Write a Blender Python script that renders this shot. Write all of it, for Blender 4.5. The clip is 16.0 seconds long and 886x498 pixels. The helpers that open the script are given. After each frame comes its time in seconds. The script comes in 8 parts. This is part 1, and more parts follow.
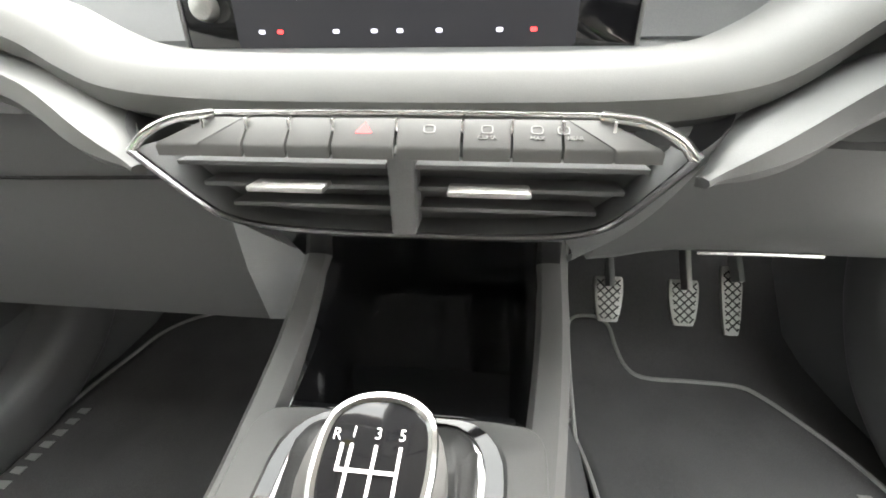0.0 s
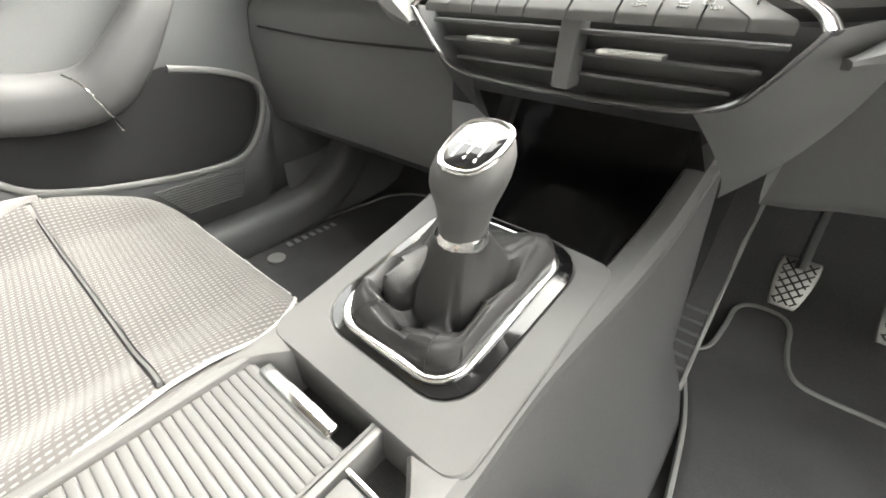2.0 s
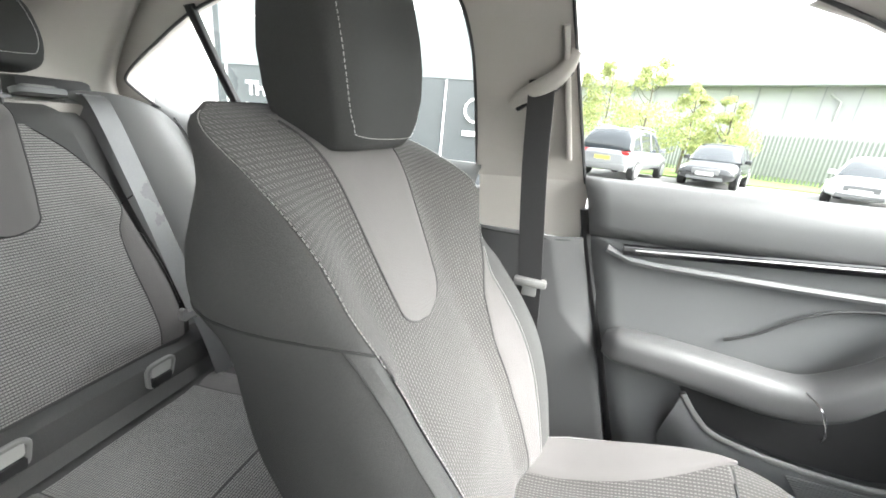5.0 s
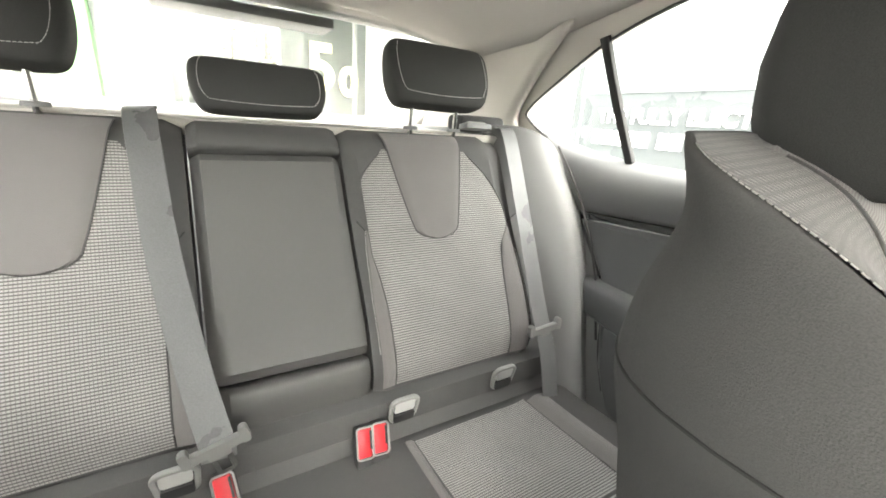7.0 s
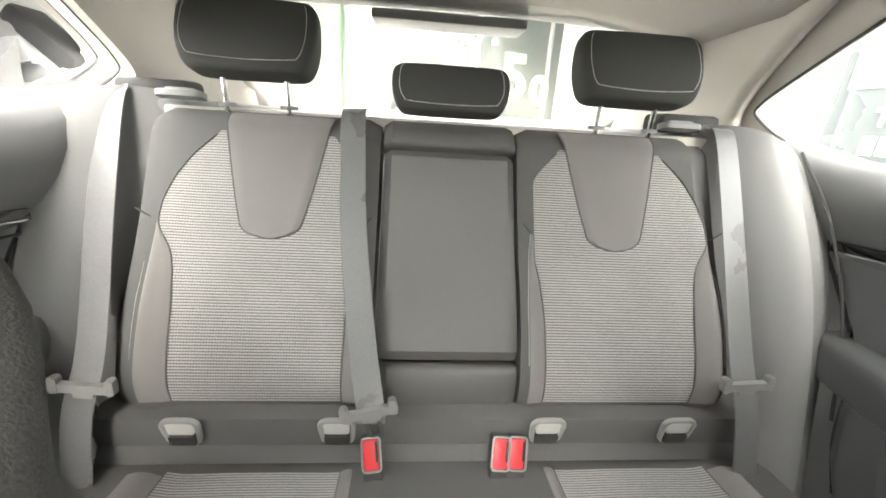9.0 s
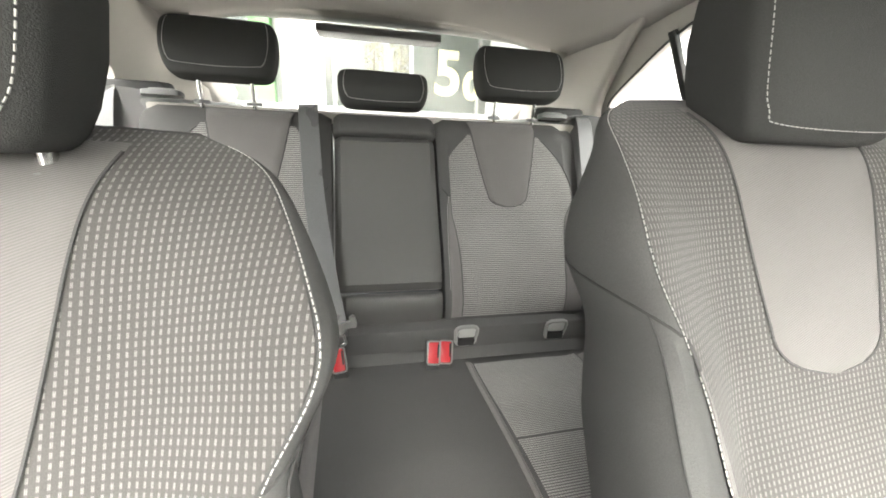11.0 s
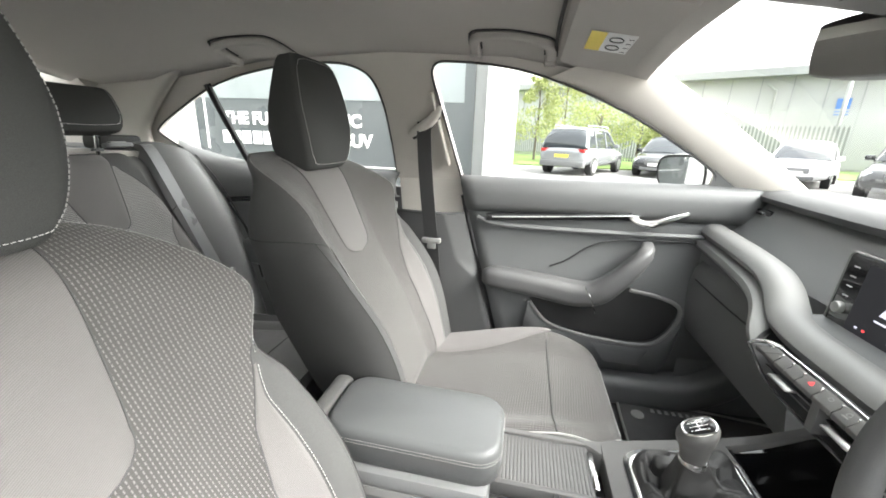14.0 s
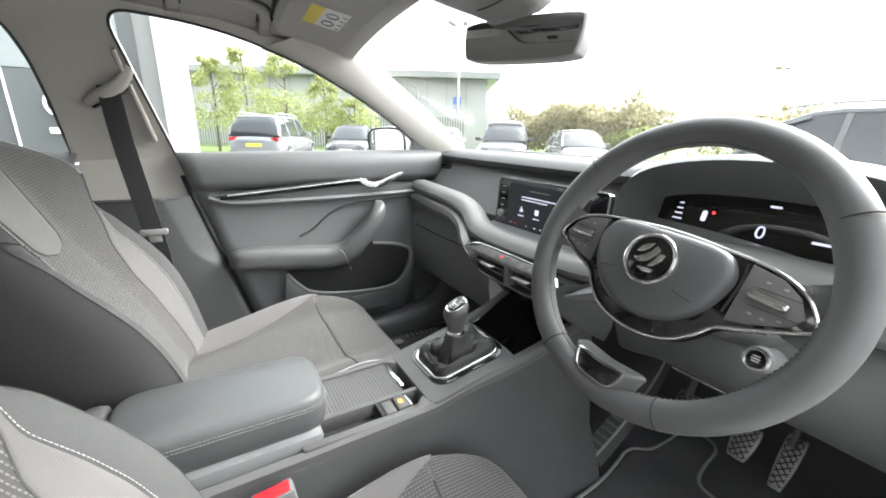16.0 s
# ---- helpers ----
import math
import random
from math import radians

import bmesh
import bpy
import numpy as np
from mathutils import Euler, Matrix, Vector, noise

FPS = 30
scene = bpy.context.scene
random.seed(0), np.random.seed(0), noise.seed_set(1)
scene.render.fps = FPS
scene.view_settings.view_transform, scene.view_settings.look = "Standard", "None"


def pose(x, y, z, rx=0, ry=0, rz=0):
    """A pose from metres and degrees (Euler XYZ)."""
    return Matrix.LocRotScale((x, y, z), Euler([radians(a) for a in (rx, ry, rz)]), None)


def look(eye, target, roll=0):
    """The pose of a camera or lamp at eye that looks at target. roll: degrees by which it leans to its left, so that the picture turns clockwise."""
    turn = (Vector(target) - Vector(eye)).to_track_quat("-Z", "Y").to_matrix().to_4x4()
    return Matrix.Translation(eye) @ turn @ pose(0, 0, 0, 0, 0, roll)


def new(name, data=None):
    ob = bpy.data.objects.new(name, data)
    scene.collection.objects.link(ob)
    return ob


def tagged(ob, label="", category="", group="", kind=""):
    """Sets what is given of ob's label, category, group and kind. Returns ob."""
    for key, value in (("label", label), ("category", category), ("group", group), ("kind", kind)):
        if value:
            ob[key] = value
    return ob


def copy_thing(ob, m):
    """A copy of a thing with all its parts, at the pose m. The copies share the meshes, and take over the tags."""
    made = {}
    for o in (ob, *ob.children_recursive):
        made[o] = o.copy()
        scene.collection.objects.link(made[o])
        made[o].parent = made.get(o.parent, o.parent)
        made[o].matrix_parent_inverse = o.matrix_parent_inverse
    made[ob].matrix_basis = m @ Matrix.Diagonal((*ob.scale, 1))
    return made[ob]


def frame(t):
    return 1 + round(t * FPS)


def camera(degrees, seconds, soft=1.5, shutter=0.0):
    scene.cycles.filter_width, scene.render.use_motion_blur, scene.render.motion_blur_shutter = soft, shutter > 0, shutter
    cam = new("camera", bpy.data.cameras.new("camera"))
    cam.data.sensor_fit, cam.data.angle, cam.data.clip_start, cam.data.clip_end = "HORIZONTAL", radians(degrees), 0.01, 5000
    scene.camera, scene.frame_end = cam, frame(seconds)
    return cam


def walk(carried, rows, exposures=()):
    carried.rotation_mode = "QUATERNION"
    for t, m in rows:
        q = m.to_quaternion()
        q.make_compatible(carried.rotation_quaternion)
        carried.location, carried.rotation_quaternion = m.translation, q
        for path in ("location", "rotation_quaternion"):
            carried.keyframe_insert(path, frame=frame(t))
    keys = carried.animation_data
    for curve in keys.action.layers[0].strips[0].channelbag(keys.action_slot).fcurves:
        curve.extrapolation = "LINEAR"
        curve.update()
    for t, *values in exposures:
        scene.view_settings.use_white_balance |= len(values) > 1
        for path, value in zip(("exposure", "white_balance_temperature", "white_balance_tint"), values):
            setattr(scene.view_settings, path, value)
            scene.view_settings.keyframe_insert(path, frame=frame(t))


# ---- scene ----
cam = camera(97.8, 16.0, soft=1.8, shutter=0.0)
EXPOSURES = [(0.0, 4.25, 6600, 10), (0.5, 4.5, 6600, 10), (1.5, 4.4, 6700, 10), (2.0, 4.1, 6750, 10), (2.5, 3.85, 6850, 10), (3.0, 3.5, 6600, 10), (5.5, 3.75, 6250, 10), (6.0, 3.95, 6400, 10), (7.0, 4.45, 6750, 10),
             (8.0, 4.45, 6700, 10), (10.5, 4.05, 6750, 10), (11.5, 3.65, 6550, 10), (12.5, 3.36, 6450, 10), (14.0, 3.22, 6400, 10), (15.0, 3.08, 6250, 10), (16.0, 3.02, 6200, 10)]
PATH = [
    (0, (0.049, -0.074, 0.627), (-0.139, 1.68, -0.316), -0.5),
    (0.5, (0.064, -0.101, 0.615), (-0.194, 1.565, -0.461), -0.5),
    (1, (0.083, -0.128, 0.601), (-0.38, 1.462, -0.52), -0.2),
    (1.5, (0.106, -0.159, 0.587), (-0.648, 1.321, -0.527), 0.9),
    (2, (0.144, -0.192, 0.585), (-0.879, 1.121, -0.524), 2.0),
    (2.5, (0.196, -0.265, 0.626), (-1.153, 0.866, -0.323), 2.8),
    (3, (0.248, -0.364, 0.712), (-1.4, 0.538, 0.025), 3.2),
    (3.2, (0.247, -0.395, 0.747), (-1.488, 0.396, 0.144), 3.6),
    (5.3, (0.090, -0.600, 0.856), (-1.670, -1.285, 0.240), 5.4),
    (5.5, (0.086, -0.629, 0.852), (-1.627, -1.462, 0.238), 5.2),
    (6, (0.110, -0.683, 0.834), (-1.443, -1.817, 0.264), 4.4),
    (6.5, (0.118, -0.702, 0.842), (-1.173, -2.099, 0.236), 4.6),
    (7, (0.110, -0.712, 0.849), (-0.860, -2.333, 0.232), 4.3),
    (7.5, (0.113, -0.733, 0.834), (-0.505, -2.525, 0.215), 4.1),
    (8, (0.110, -0.756, 0.826), (-0.142, -2.633, 0.185), 3.9),
    (8.2, (0.106, -0.762, 0.826), (-0.057, -2.650, 0.184), 3.7),
    (10.3, (0.082, -0.580, 0.846), (-0.128, -2.478, 0.206), 3.3),
    (10.5, (0.082, -0.546, 0.847), (-0.162, -2.432, 0.200), 3.2),
    (11, (0.102, -0.466, 0.826), (-0.339, -2.314, 0.180), 3.2),
    (11.5, (0.176, -0.377, 0.818), (-0.607, -2.109, 0.178), 3.1),
    (12, (0.284, -0.298, 0.808), (-0.809, -1.864, 0.195), 3.0),
    (12.5, (0.374, -0.240, 0.797), (-0.980, -1.575, 0.187), 3.0),
    (13, (0.442, -0.230, 0.812), (-1.140, -1.287, 0.213), 2.9),
    (13.5, (0.515, -0.262, 0.856), (-1.255, -0.996, 0.291), 2.4),
    (14, (0.565, -0.292, 0.911), (-1.317, -0.664, 0.345), 2.1),
    (14.5, (0.6, -0.349, 0.92), (-1.317, -0.359, 0.348), 2.1),
    (15, (0.63, -0.371, 0.912), (-1.258, -0.037, 0.341), 1.8),
    (15.5, (0.638, -0.401, 0.883), (-1.154, 0.281, 0.312), 1.7),
    (16, (0.647, -0.417, 0.854), (-0.996, 0.572, 0.285), 1.5),
]
walk(cam, [(t, look(eye, target, roll)) for t, eye, target, roll in PATH],
     exposures=EXPOSURES)

# ---------------------------------------------------------------- light
world = bpy.data.worlds.new("overcast_sky")
scene.world = world
world.use_nodes = True
wn = world.node_tree
for n in list(wn.nodes):
    wn.nodes.remove(n)
sky = wn.nodes.new("ShaderNodeTexSky")
sky.sky_type, sky.sun_disc = "NISHITA", False
sky.sun_elevation, sky.sun_rotation = radians(44), radians(11)
sky.air_density, sky.dust_density, sky.ozone_density = 1.6, 6.0, 1.0
hsv = wn.nodes.new("ShaderNodeHueSaturation")
hsv.inputs["Saturation"].default_value = 0.12
bg = wn.nodes.new("ShaderNodeBackground")
bg.inputs["Strength"].default_value = 0.15
out = wn.nodes.new("ShaderNodeOutputWorld")
wn.links.new(sky.outputs[0], hsv.inputs["Color"])
warm = wn.nodes.new("ShaderNodeMix")
warm.data_type, warm.blend_type = "RGBA", "MULTIPLY"
warm.inputs["Factor"].default_value = 1.0
warm.inputs["B"].default_value = (1.0, 0.998, 0.965, 1.0)
wn.links.new(hsv.outputs[0], warm.inputs["A"])
wn.links.new(warm.outputs["Result"], bg.inputs["Color"])
wn.links.new(bg.outputs[0], out.inputs["Surface"])

sun_data = bpy.data.lights.new("sun", "SUN")
sun_data.energy, sun_data.angle, sun_data.color = 0.16, radians(80), (1.0, 0.96, 0.9)
sun = new("sun", sun_data)
sun.rotation_euler = (radians(46), 0, radians(191))


# ---------------------------------------------------------------- materials
def material(name, color, rough=0.6, metal=0.0, grain=0.0, grain_scale=900.0, bump=0.0, stain=0.0, stain_scale=7.0,
             spec=0.5, coat=0.0, sheen=0.0):
    """A surface with fine grain, relief and broad uneven wear at real-world size."""
    m = bpy.data.materials.new(name)
    m.use_nodes = True
    nt = m.node_tree
    b = nt.nodes["Principled BSDF"]
    b.inputs["Roughness"].default_value, b.inputs["Metallic"].default_value = rough, metal
    b.inputs["Specular IOR Level"].default_value = spec
    b.inputs["Coat Weight"].default_value = coat
    b.inputs["Coat Roughness"].default_value = 0.05
    b.inputs["Sheen Weight"].default_value = sheen
    b.inputs["Base Color"].default_value = (*color, 1)
    tc = nt.nodes.new("ShaderNodeTexCoord")
    last = None
    if grain or stain:
        fine = nt.nodes.new("ShaderNodeTexNoise")
        fine.inputs["Scale"].default_value, fine.inputs["Detail"].default_value = grain_scale, 2
        broad = nt.nodes.new("ShaderNodeTexNoise")
        broad.inputs["Scale"].default_value, broad.inputs["Detail"].default_value = stain_scale, 5
        nt.links.new(tc.outputs["Object"], fine.inputs["Vector"])
        nt.links.new(tc.outputs["Object"], broad.inputs["Vector"])
        a = nt.nodes.new("ShaderNodeMath"); a.operation = "MULTIPLY_ADD"
        a.inputs[1].default_value, a.inputs[2].default_value = 2 * grain, 1 - grain
        nt.links.new(fine.outputs["Fac"], a.inputs[0])
        c = nt.nodes.new("ShaderNodeMath"); c.operation = "MULTIPLY_ADD"
        c.inputs[1].default_value, c.inputs[2].default_value = 2 * stain, 1 - stain
        nt.links.new(broad.outputs["Fac"], c.inputs[0])
        d = nt.nodes.new("ShaderNodeMath"); d.operation = "MULTIPLY"
        nt.links.new(a.outputs[0], d.inputs[0]); nt.links.new(c.outputs[0], d.inputs[1])
        v = nt.nodes.new("ShaderNodeVectorMath"); v.operation = "SCALE"
        v.inputs[0].default_value = color
        nt.links.new(d.outputs[0], v.inputs["Scale"])
        nt.links.new(v.outputs[0], b.inputs["Base Color"])
        r = nt.nodes.new("ShaderNodeMath"); r.operation = "MULTIPLY_ADD"
        r.inputs[1].default_value, r.inputs[2].default_value = 0.25, rough - 0.125
        nt.links.new(broad.outputs["Fac"], r.inputs[0]); nt.links.new(r.outputs[0], b.inputs["Roughness"])
        last = fine
    if bump:
        if last is None:
            last = nt.nodes.new("ShaderNodeTexNoise")
            last.inputs["Scale"].default_value = grain_scale
            nt.links.new(tc.outputs["Object"], last.inputs["Vector"])
        bp = nt.nodes.new("ShaderNodeBump")
        bp.inputs["Strength"].default_value, bp.inputs["Distance"].default_value = bump, 0.001
        nt.links.new(last.outputs["Fac"], bp.inputs["Height"])
        nt.links.new(bp.outputs[0], b.inputs["Normal"])
    return m


def nodes_math(nt, op, a, b=None, c=None):
    n = nt.nodes.new("ShaderNodeMath")
    n.operation = op
    for k, x in enumerate((a, b, c)):
        if x is None:
            continue
        if isinstance(x, (int, float)):
            n.inputs[k].default_value = x
        else:
            nt.links.new(x, n.inputs[k])
    return n.outputs[0]


def striped_fabric(name, base, thread, pitch=0.0075, dash=0.0098, width=0.24, fill=0.66, slant=0.0, bridge=0.0, twin=False):
    """Woven cloth with rows of short light threads; u runs across, v along the threads, in metres."""
    m = bpy.data.materials.new(name)
    m.use_nodes = True
    nt = m.node_tree
    b = nt.nodes["Principled BSDF"]
    b.inputs["Roughness"].default_value = 0.85
    b.inputs["Specular IOR Level"].default_value = 0.25
    b.inputs["Sheen Weight"].default_value, b.inputs["Sheen Roughness"].default_value = 0.18, 0.45
    uv = nt.nodes.new("ShaderNodeUVMap"); uv.uv_map = "UVMap"
    sep = nt.nodes.new("ShaderNodeSeparateXYZ")
    nt.links.new(uv.outputs[0], sep.inputs[0])
    us = nodes_math(nt, "DIVIDE", sep.outputs[0], pitch)
    row = nodes_math(nt, "FLOOR", us)
    shift = nodes_math(nt, "MULTIPLY", row, slant)
    vs = nodes_math(nt, "ADD", nodes_math(nt, "DIVIDE", sep.outputs[1], dash), shift)
    fu = nodes_math(nt, "FRACT", us)
    fv = nodes_math(nt, "FRACT", vs)
    du = nodes_math(nt, "ABSOLUTE", nodes_math(nt, "SUBTRACT", fu, 0.5))
    dv = nodes_math(nt, "ABSOLUTE", nodes_math(nt, "SUBTRACT", fv, 0.5))
    def soft_below(x, edge, blur):
        n = nt.nodes.new("ShaderNodeMapRange")
        n.interpolation_type = "SMOOTHSTEP"
        for slot, value in zip(("From Min", "From Max", "To Min", "To Max"), (edge - blur, edge + blur, 1.0, 0.0)):
            n.inputs[slot].default_value = value
        nt.links.new(x, n.inputs["Value"])
        return n.outputs["Result"]

    inu = soft_below(du, width / 2, 0.07)
    if twin:
        inu = nodes_math(nt, "MULTIPLY", inu, nodes_math(nt, "MULTIPLY_ADD", nodes_math(nt, "GREATER_THAN", du, width * 0.10), 0.55, 0.45))
    inv = soft_below(dv, fill / 2, 0.07)
    on = nodes_math(nt, "MULTIPLY", inu, nodes_math(nt, "MULTIPLY_ADD", inv, 1.0 - bridge, bridge))
    tc = nt.nodes.new("ShaderNodeTexCoord")
    no = nt.nodes.new("ShaderNodeTexNoise")
    no.inputs["Scale"].default_value = 1400
    nt.links.new(tc.outputs["Object"], no.inputs["Vector"])
    broad = nt.nodes.new("ShaderNodeTexNoise")
    broad.inputs["Scale"].default_value = 9
    nt.links.new(tc.outputs["Object"], broad.inputs["Vector"])
    mix = nt.nodes.new("ShaderNodeMix"); mix.data_type = "RGBA"
    mix.inputs["A"].default_value, mix.inputs["B"].default_value = (*base, 1), (*thread, 1)
    nt.links.new(on, mix.inputs["Factor"])
    k = nodes_math(nt, "MULTIPLY", nodes_math(nt, "MULTIPLY_ADD", no.outputs["Fac"], 0.7, 0.65),
                   nodes_math(nt, "MULTIPLY_ADD", broad.outputs["Fac"], 0.3, 0.85))
    v = nt.nodes.new("ShaderNodeVectorMath"); v.operation = "SCALE"
    nt.links.new(mix.outputs["Result"], v.inputs[0]); nt.links.new(k, v.inputs["Scale"])
    nt.links.new(v.outputs[0], b.inputs["Base Color"])
    hgt = nodes_math(nt, "ADD", nodes_math(nt, "MULTIPLY", on, 1.0), nodes_math(nt, "MULTIPLY", no.outputs["Fac"], 0.5))
    bp = nt.nodes.new("ShaderNodeBump")
    bp.inputs["Strength"].default_value, bp.inputs["Distance"].default_value = 0.5, 0.0008
    nt.links.new(hgt, bp.inputs["Height"]); nt.links.new(bp.outputs[0], b.inputs["Normal"])
    return m


def twill_fabric(name, base, pale, pitch=0.0022):
    """Fine diagonal ribbed cloth."""
    m = bpy.data.materials.new(name)
    m.use_nodes = True
    nt = m.node_tree
    b = nt.nodes["Principled BSDF"]
    b.inputs["Roughness"].default_value = 0.85
    b.inputs["Specular IOR Level"].default_value = 0.25
    b.inputs["Sheen Weight"].default_value, b.inputs["Sheen Roughness"].default_value = 0.18, 0.45
    uv = nt.nodes.new("ShaderNodeUVMap"); uv.uv_map = "UVMap"
    sep = nt.nodes.new("ShaderNodeSeparateXYZ")
    nt.links.new(uv.outputs[0], sep.inputs[0])
    s = nodes_math(nt, "ADD", nodes_math(nt, "MULTIPLY", sep.outputs[0], 0.45), sep.outputs[1])
    w = nodes_math(nt, "SINE", nodes_math(nt, "MULTIPLY", s, 2 * math.pi / pitch))
    tc = nt.nodes.new("ShaderNodeTexCoord")
    broad = nt.nodes.new("ShaderNodeTexNoise")
    broad.inputs["Scale"].default_value = 8
    nt.links.new(tc.outputs["Object"], broad.inputs["Vector"])
    fac = nodes_math(nt, "ADD", nodes_math(nt, "MULTIPLY_ADD", w, 0.35, 0.25), nodes_math(nt, "MULTIPLY", broad.outputs["Fac"], 0.5))
    mix = nt.nodes.new("ShaderNodeMix"); mix.data_type = "RGBA"
    mix.inputs["A"].default_value, mix.inputs["B"].default_value = (*base, 1), (*pale, 1)
    nt.links.new(fac, mix.inputs["Factor"])
    nt.links.new(mix.outputs["Result"], b.inputs["Base Color"])
    bp = nt.nodes.new("ShaderNodeBump")
    bp.inputs["Strength"].default_value, bp.inputs["Distance"].default_value = 0.35, 0.0005
    nt.links.new(w, bp.inputs["Height"]); nt.links.new(bp.outputs[0], b.inputs["Normal"])
    return m


def glass_material(name, tint=(0.93, 0.95, 0.94)):
    m = bpy.data.materials.new(name)
    m.use_nodes = True
    nt = m.node_tree
    nt.nodes.remove(nt.nodes["Principled BSDF"])
    o = nt.nodes["Material Output"]
    t = nt.nodes.new("ShaderNodeBsdfTransparent"); t.inputs[0].default_value = (*tint, 1)
    g = nt.nodes.new("ShaderNodeBsdfGlossy"); g.inputs["Roughness"].default_value = 0.01
    f = nt.nodes.new("ShaderNodeFresnel"); f.inputs[0].default_value = 1.35
    x = nt.nodes.new("ShaderNodeMixShader")
    nt.links.new(f.outputs[0], x.inputs[0]); nt.links.new(t.outputs[0], x.inputs[1]); nt.links.new(g.outputs[0], x.inputs[2])
    nt.links.new(x.outputs[0], o.inputs["Surface"])
    return m


def glow(name, color, strength):
    m = bpy.data.materials.new(name)
    m.use_nodes = True
    b = m.node_tree.nodes["Principled BSDF"]
    b.inputs["Base Color"].default_value = (*[c * 0.5 for c in color], 1)
    b.inputs["Emission Color"].default_value, b.inputs["Emission Strength"].default_value = (*color, 1), strength
    return m


SOFT = material("soft_touch_plastic", (0.130, 0.133, 0.134), 0.5, grain=0.25, grain_scale=1300, bump=0.25, stain=0.08)
HARD = material("hard_black_plastic", (0.145, 0.148, 0.149), 0.45, grain=0.2, grain_scale=1500, bump=0.2, stain=0.1)
PALE = material("pale_pillar_plastic", (0.5, 0.475, 0.44), 0.6, grain=0.1, grain_scale=1000, bump=0.15, stain=0.06)
LINER = material("headliner_felt", (0.42, 0.40, 0.375), 0.95, grain=0.3, grain_scale=1500, bump=0.4, stain=0.05)
GREYBAND = material("satin_grey_trim", (0.185, 0.185, 0.18), 0.48, grain=0.12, grain_scale=1500, bump=0.1, stain=0.06)
DOORCARD = material("door_card_plastic", (0.104, 0.107, 0.108), 0.55, grain=0.25, grain_scale=1300, bump=0.25, stain=0.1)
PILLAR_LOW = material("dark_pillar_plastic", (0.078, 0.079, 0.080), 0.68, grain=0.2, grain_scale=1300, bump=0.2, stain=0.08, spec=0.25)
CONSOLE_SIDE = material("console_side_carpet", (0.070, 0.070, 0.071), 0.8, grain=0.4, grain_scale=700, bump=0.4, stain=0.25, stain_scale=12)
CONSOLE_TRIM = material("console_satin_trim", (0.104, 0.103, 0.101), 0.50, grain=0.12, grain_scale=1500, bump=0.1, stain=0.08)
CHROME = material("satin_chrome", (0.78, 0.78, 0.77), 0.14, 1.0, stain=0.03)
STEEL = material("brushed_steel", (0.6, 0.6, 0.58), 0.35, 1.0, grain=0.15, grain_scale=500)
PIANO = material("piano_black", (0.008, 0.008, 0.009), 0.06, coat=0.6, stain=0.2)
SEAL = material("grey_window_seal", (0.045, 0.045, 0.046), 0.6)
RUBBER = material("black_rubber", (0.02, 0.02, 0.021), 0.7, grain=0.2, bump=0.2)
HEADCLOTH = material("black_headrest_cloth", (0.050, 0.051, 0.050), 0.8, grain=0.35, grain_scale=1100, bump=0.5, stain=0.1, spec=0.3)
CLOTH_DARK = material("dark_seat_cloth", (0.078, 0.078, 0.077), 0.85, grain=0.35, grain_scale=1100, bump=0.5, stain=0.1, spec=0.3)
LEATHER = material("black_leather", (0.095, 0.095, 0.096), 0.45, grain=0.15, grain_scale=1100, bump=0.2, stain=0.1)
ARMLEATHER = material("armrest_leatherette", (0.090, 0.093, 0.094), 0.42, grain=0.15, grain_scale=900, bump=0.3, stain=0.06)
SIDEPAD = material("side_pad_leatherette", (0.135, 0.137, 0.136), 0.55, grain=0.15, grain_scale=900, bump=0.3, stain=0.06)
CHARCOAL = material("charcoal_leatherette", (0.078, 0.077, 0.075), 0.55, grain=0.15, grain_scale=900, bump=0.3, stain=0.06)
BELT_BLACK = material("black_webbing", (0.036, 0.036, 0.037), 0.5, grain=0.3, grain_scale=600, bump=0.4, stain=0.1)
DASHTOP = material("dash_top_skin", (0.075, 0.076, 0.077), 0.72, grain=0.25, grain_scale=1300, bump=0.3, stain=0.08, spec=0.35)
CLOTH_GREY = twill_fabric("grey_twill_cloth", (0.124, 0.117, 0.115), (0.172, 0.164, 0.161))
CLOTH_SIDE = twill_fabric("side_twill_cloth", (0.105, 0.102, 0.10), (0.145, 0.14, 0.138))
HUB = material("airbag_cover_plastic", (0.092, 0.094, 0.096), 0.42, grain=0.2, grain_scale=1400, bump=0.2, stain=0.05)
BUTTON = material("satin_button", (0.125, 0.124, 0.12), 0.42, grain=0.1, grain_scale=1500, bump=0.08, stain=0.05)
# pedal steel darkened to stand for the dim footwell
PEDALSTEEL = material("dimmed_pedal_steel", (0.34, 0.34, 0.33), 0.5, 1.0, grain=0.2, grain_scale=500)
KNOB = material("satin_knob", (0.088, 0.087, 0.085), 0.5, grain=0.08, grain_scale=1200, bump=0.06, stain=0.06)
DARKCHROME = material("dark_chrome", (0.30, 0.30, 0.31), 0.2, 1.0)
ANCHOR = material("anchor_grey_plastic", (0.22, 0.22, 0.215), 0.45, stain=0.06)
FLAP = material("pale_flap_plastic", (0.42, 0.42, 0.41), 0.35, stain=0.06)
STRIPE = striped_fabric("dashed_thread_cloth", (0.071, 0.068, 0.066), (0.188, 0.181, 0.176), pitch=0.0056, dash=0.0060, width=0.29, fill=0.60, slant=0.08, bridge=0.10, twin=True)
# rear copy of the dashed cloth, lightened for the stronger light there
STRIPE_LIT = striped_fabric("ribbed_cloth_lit", (0.098, 0.096, 0.093), (0.305, 0.297, 0.29), pitch=0.0045, dash=0.0050, width=0.86, fill=0.58)
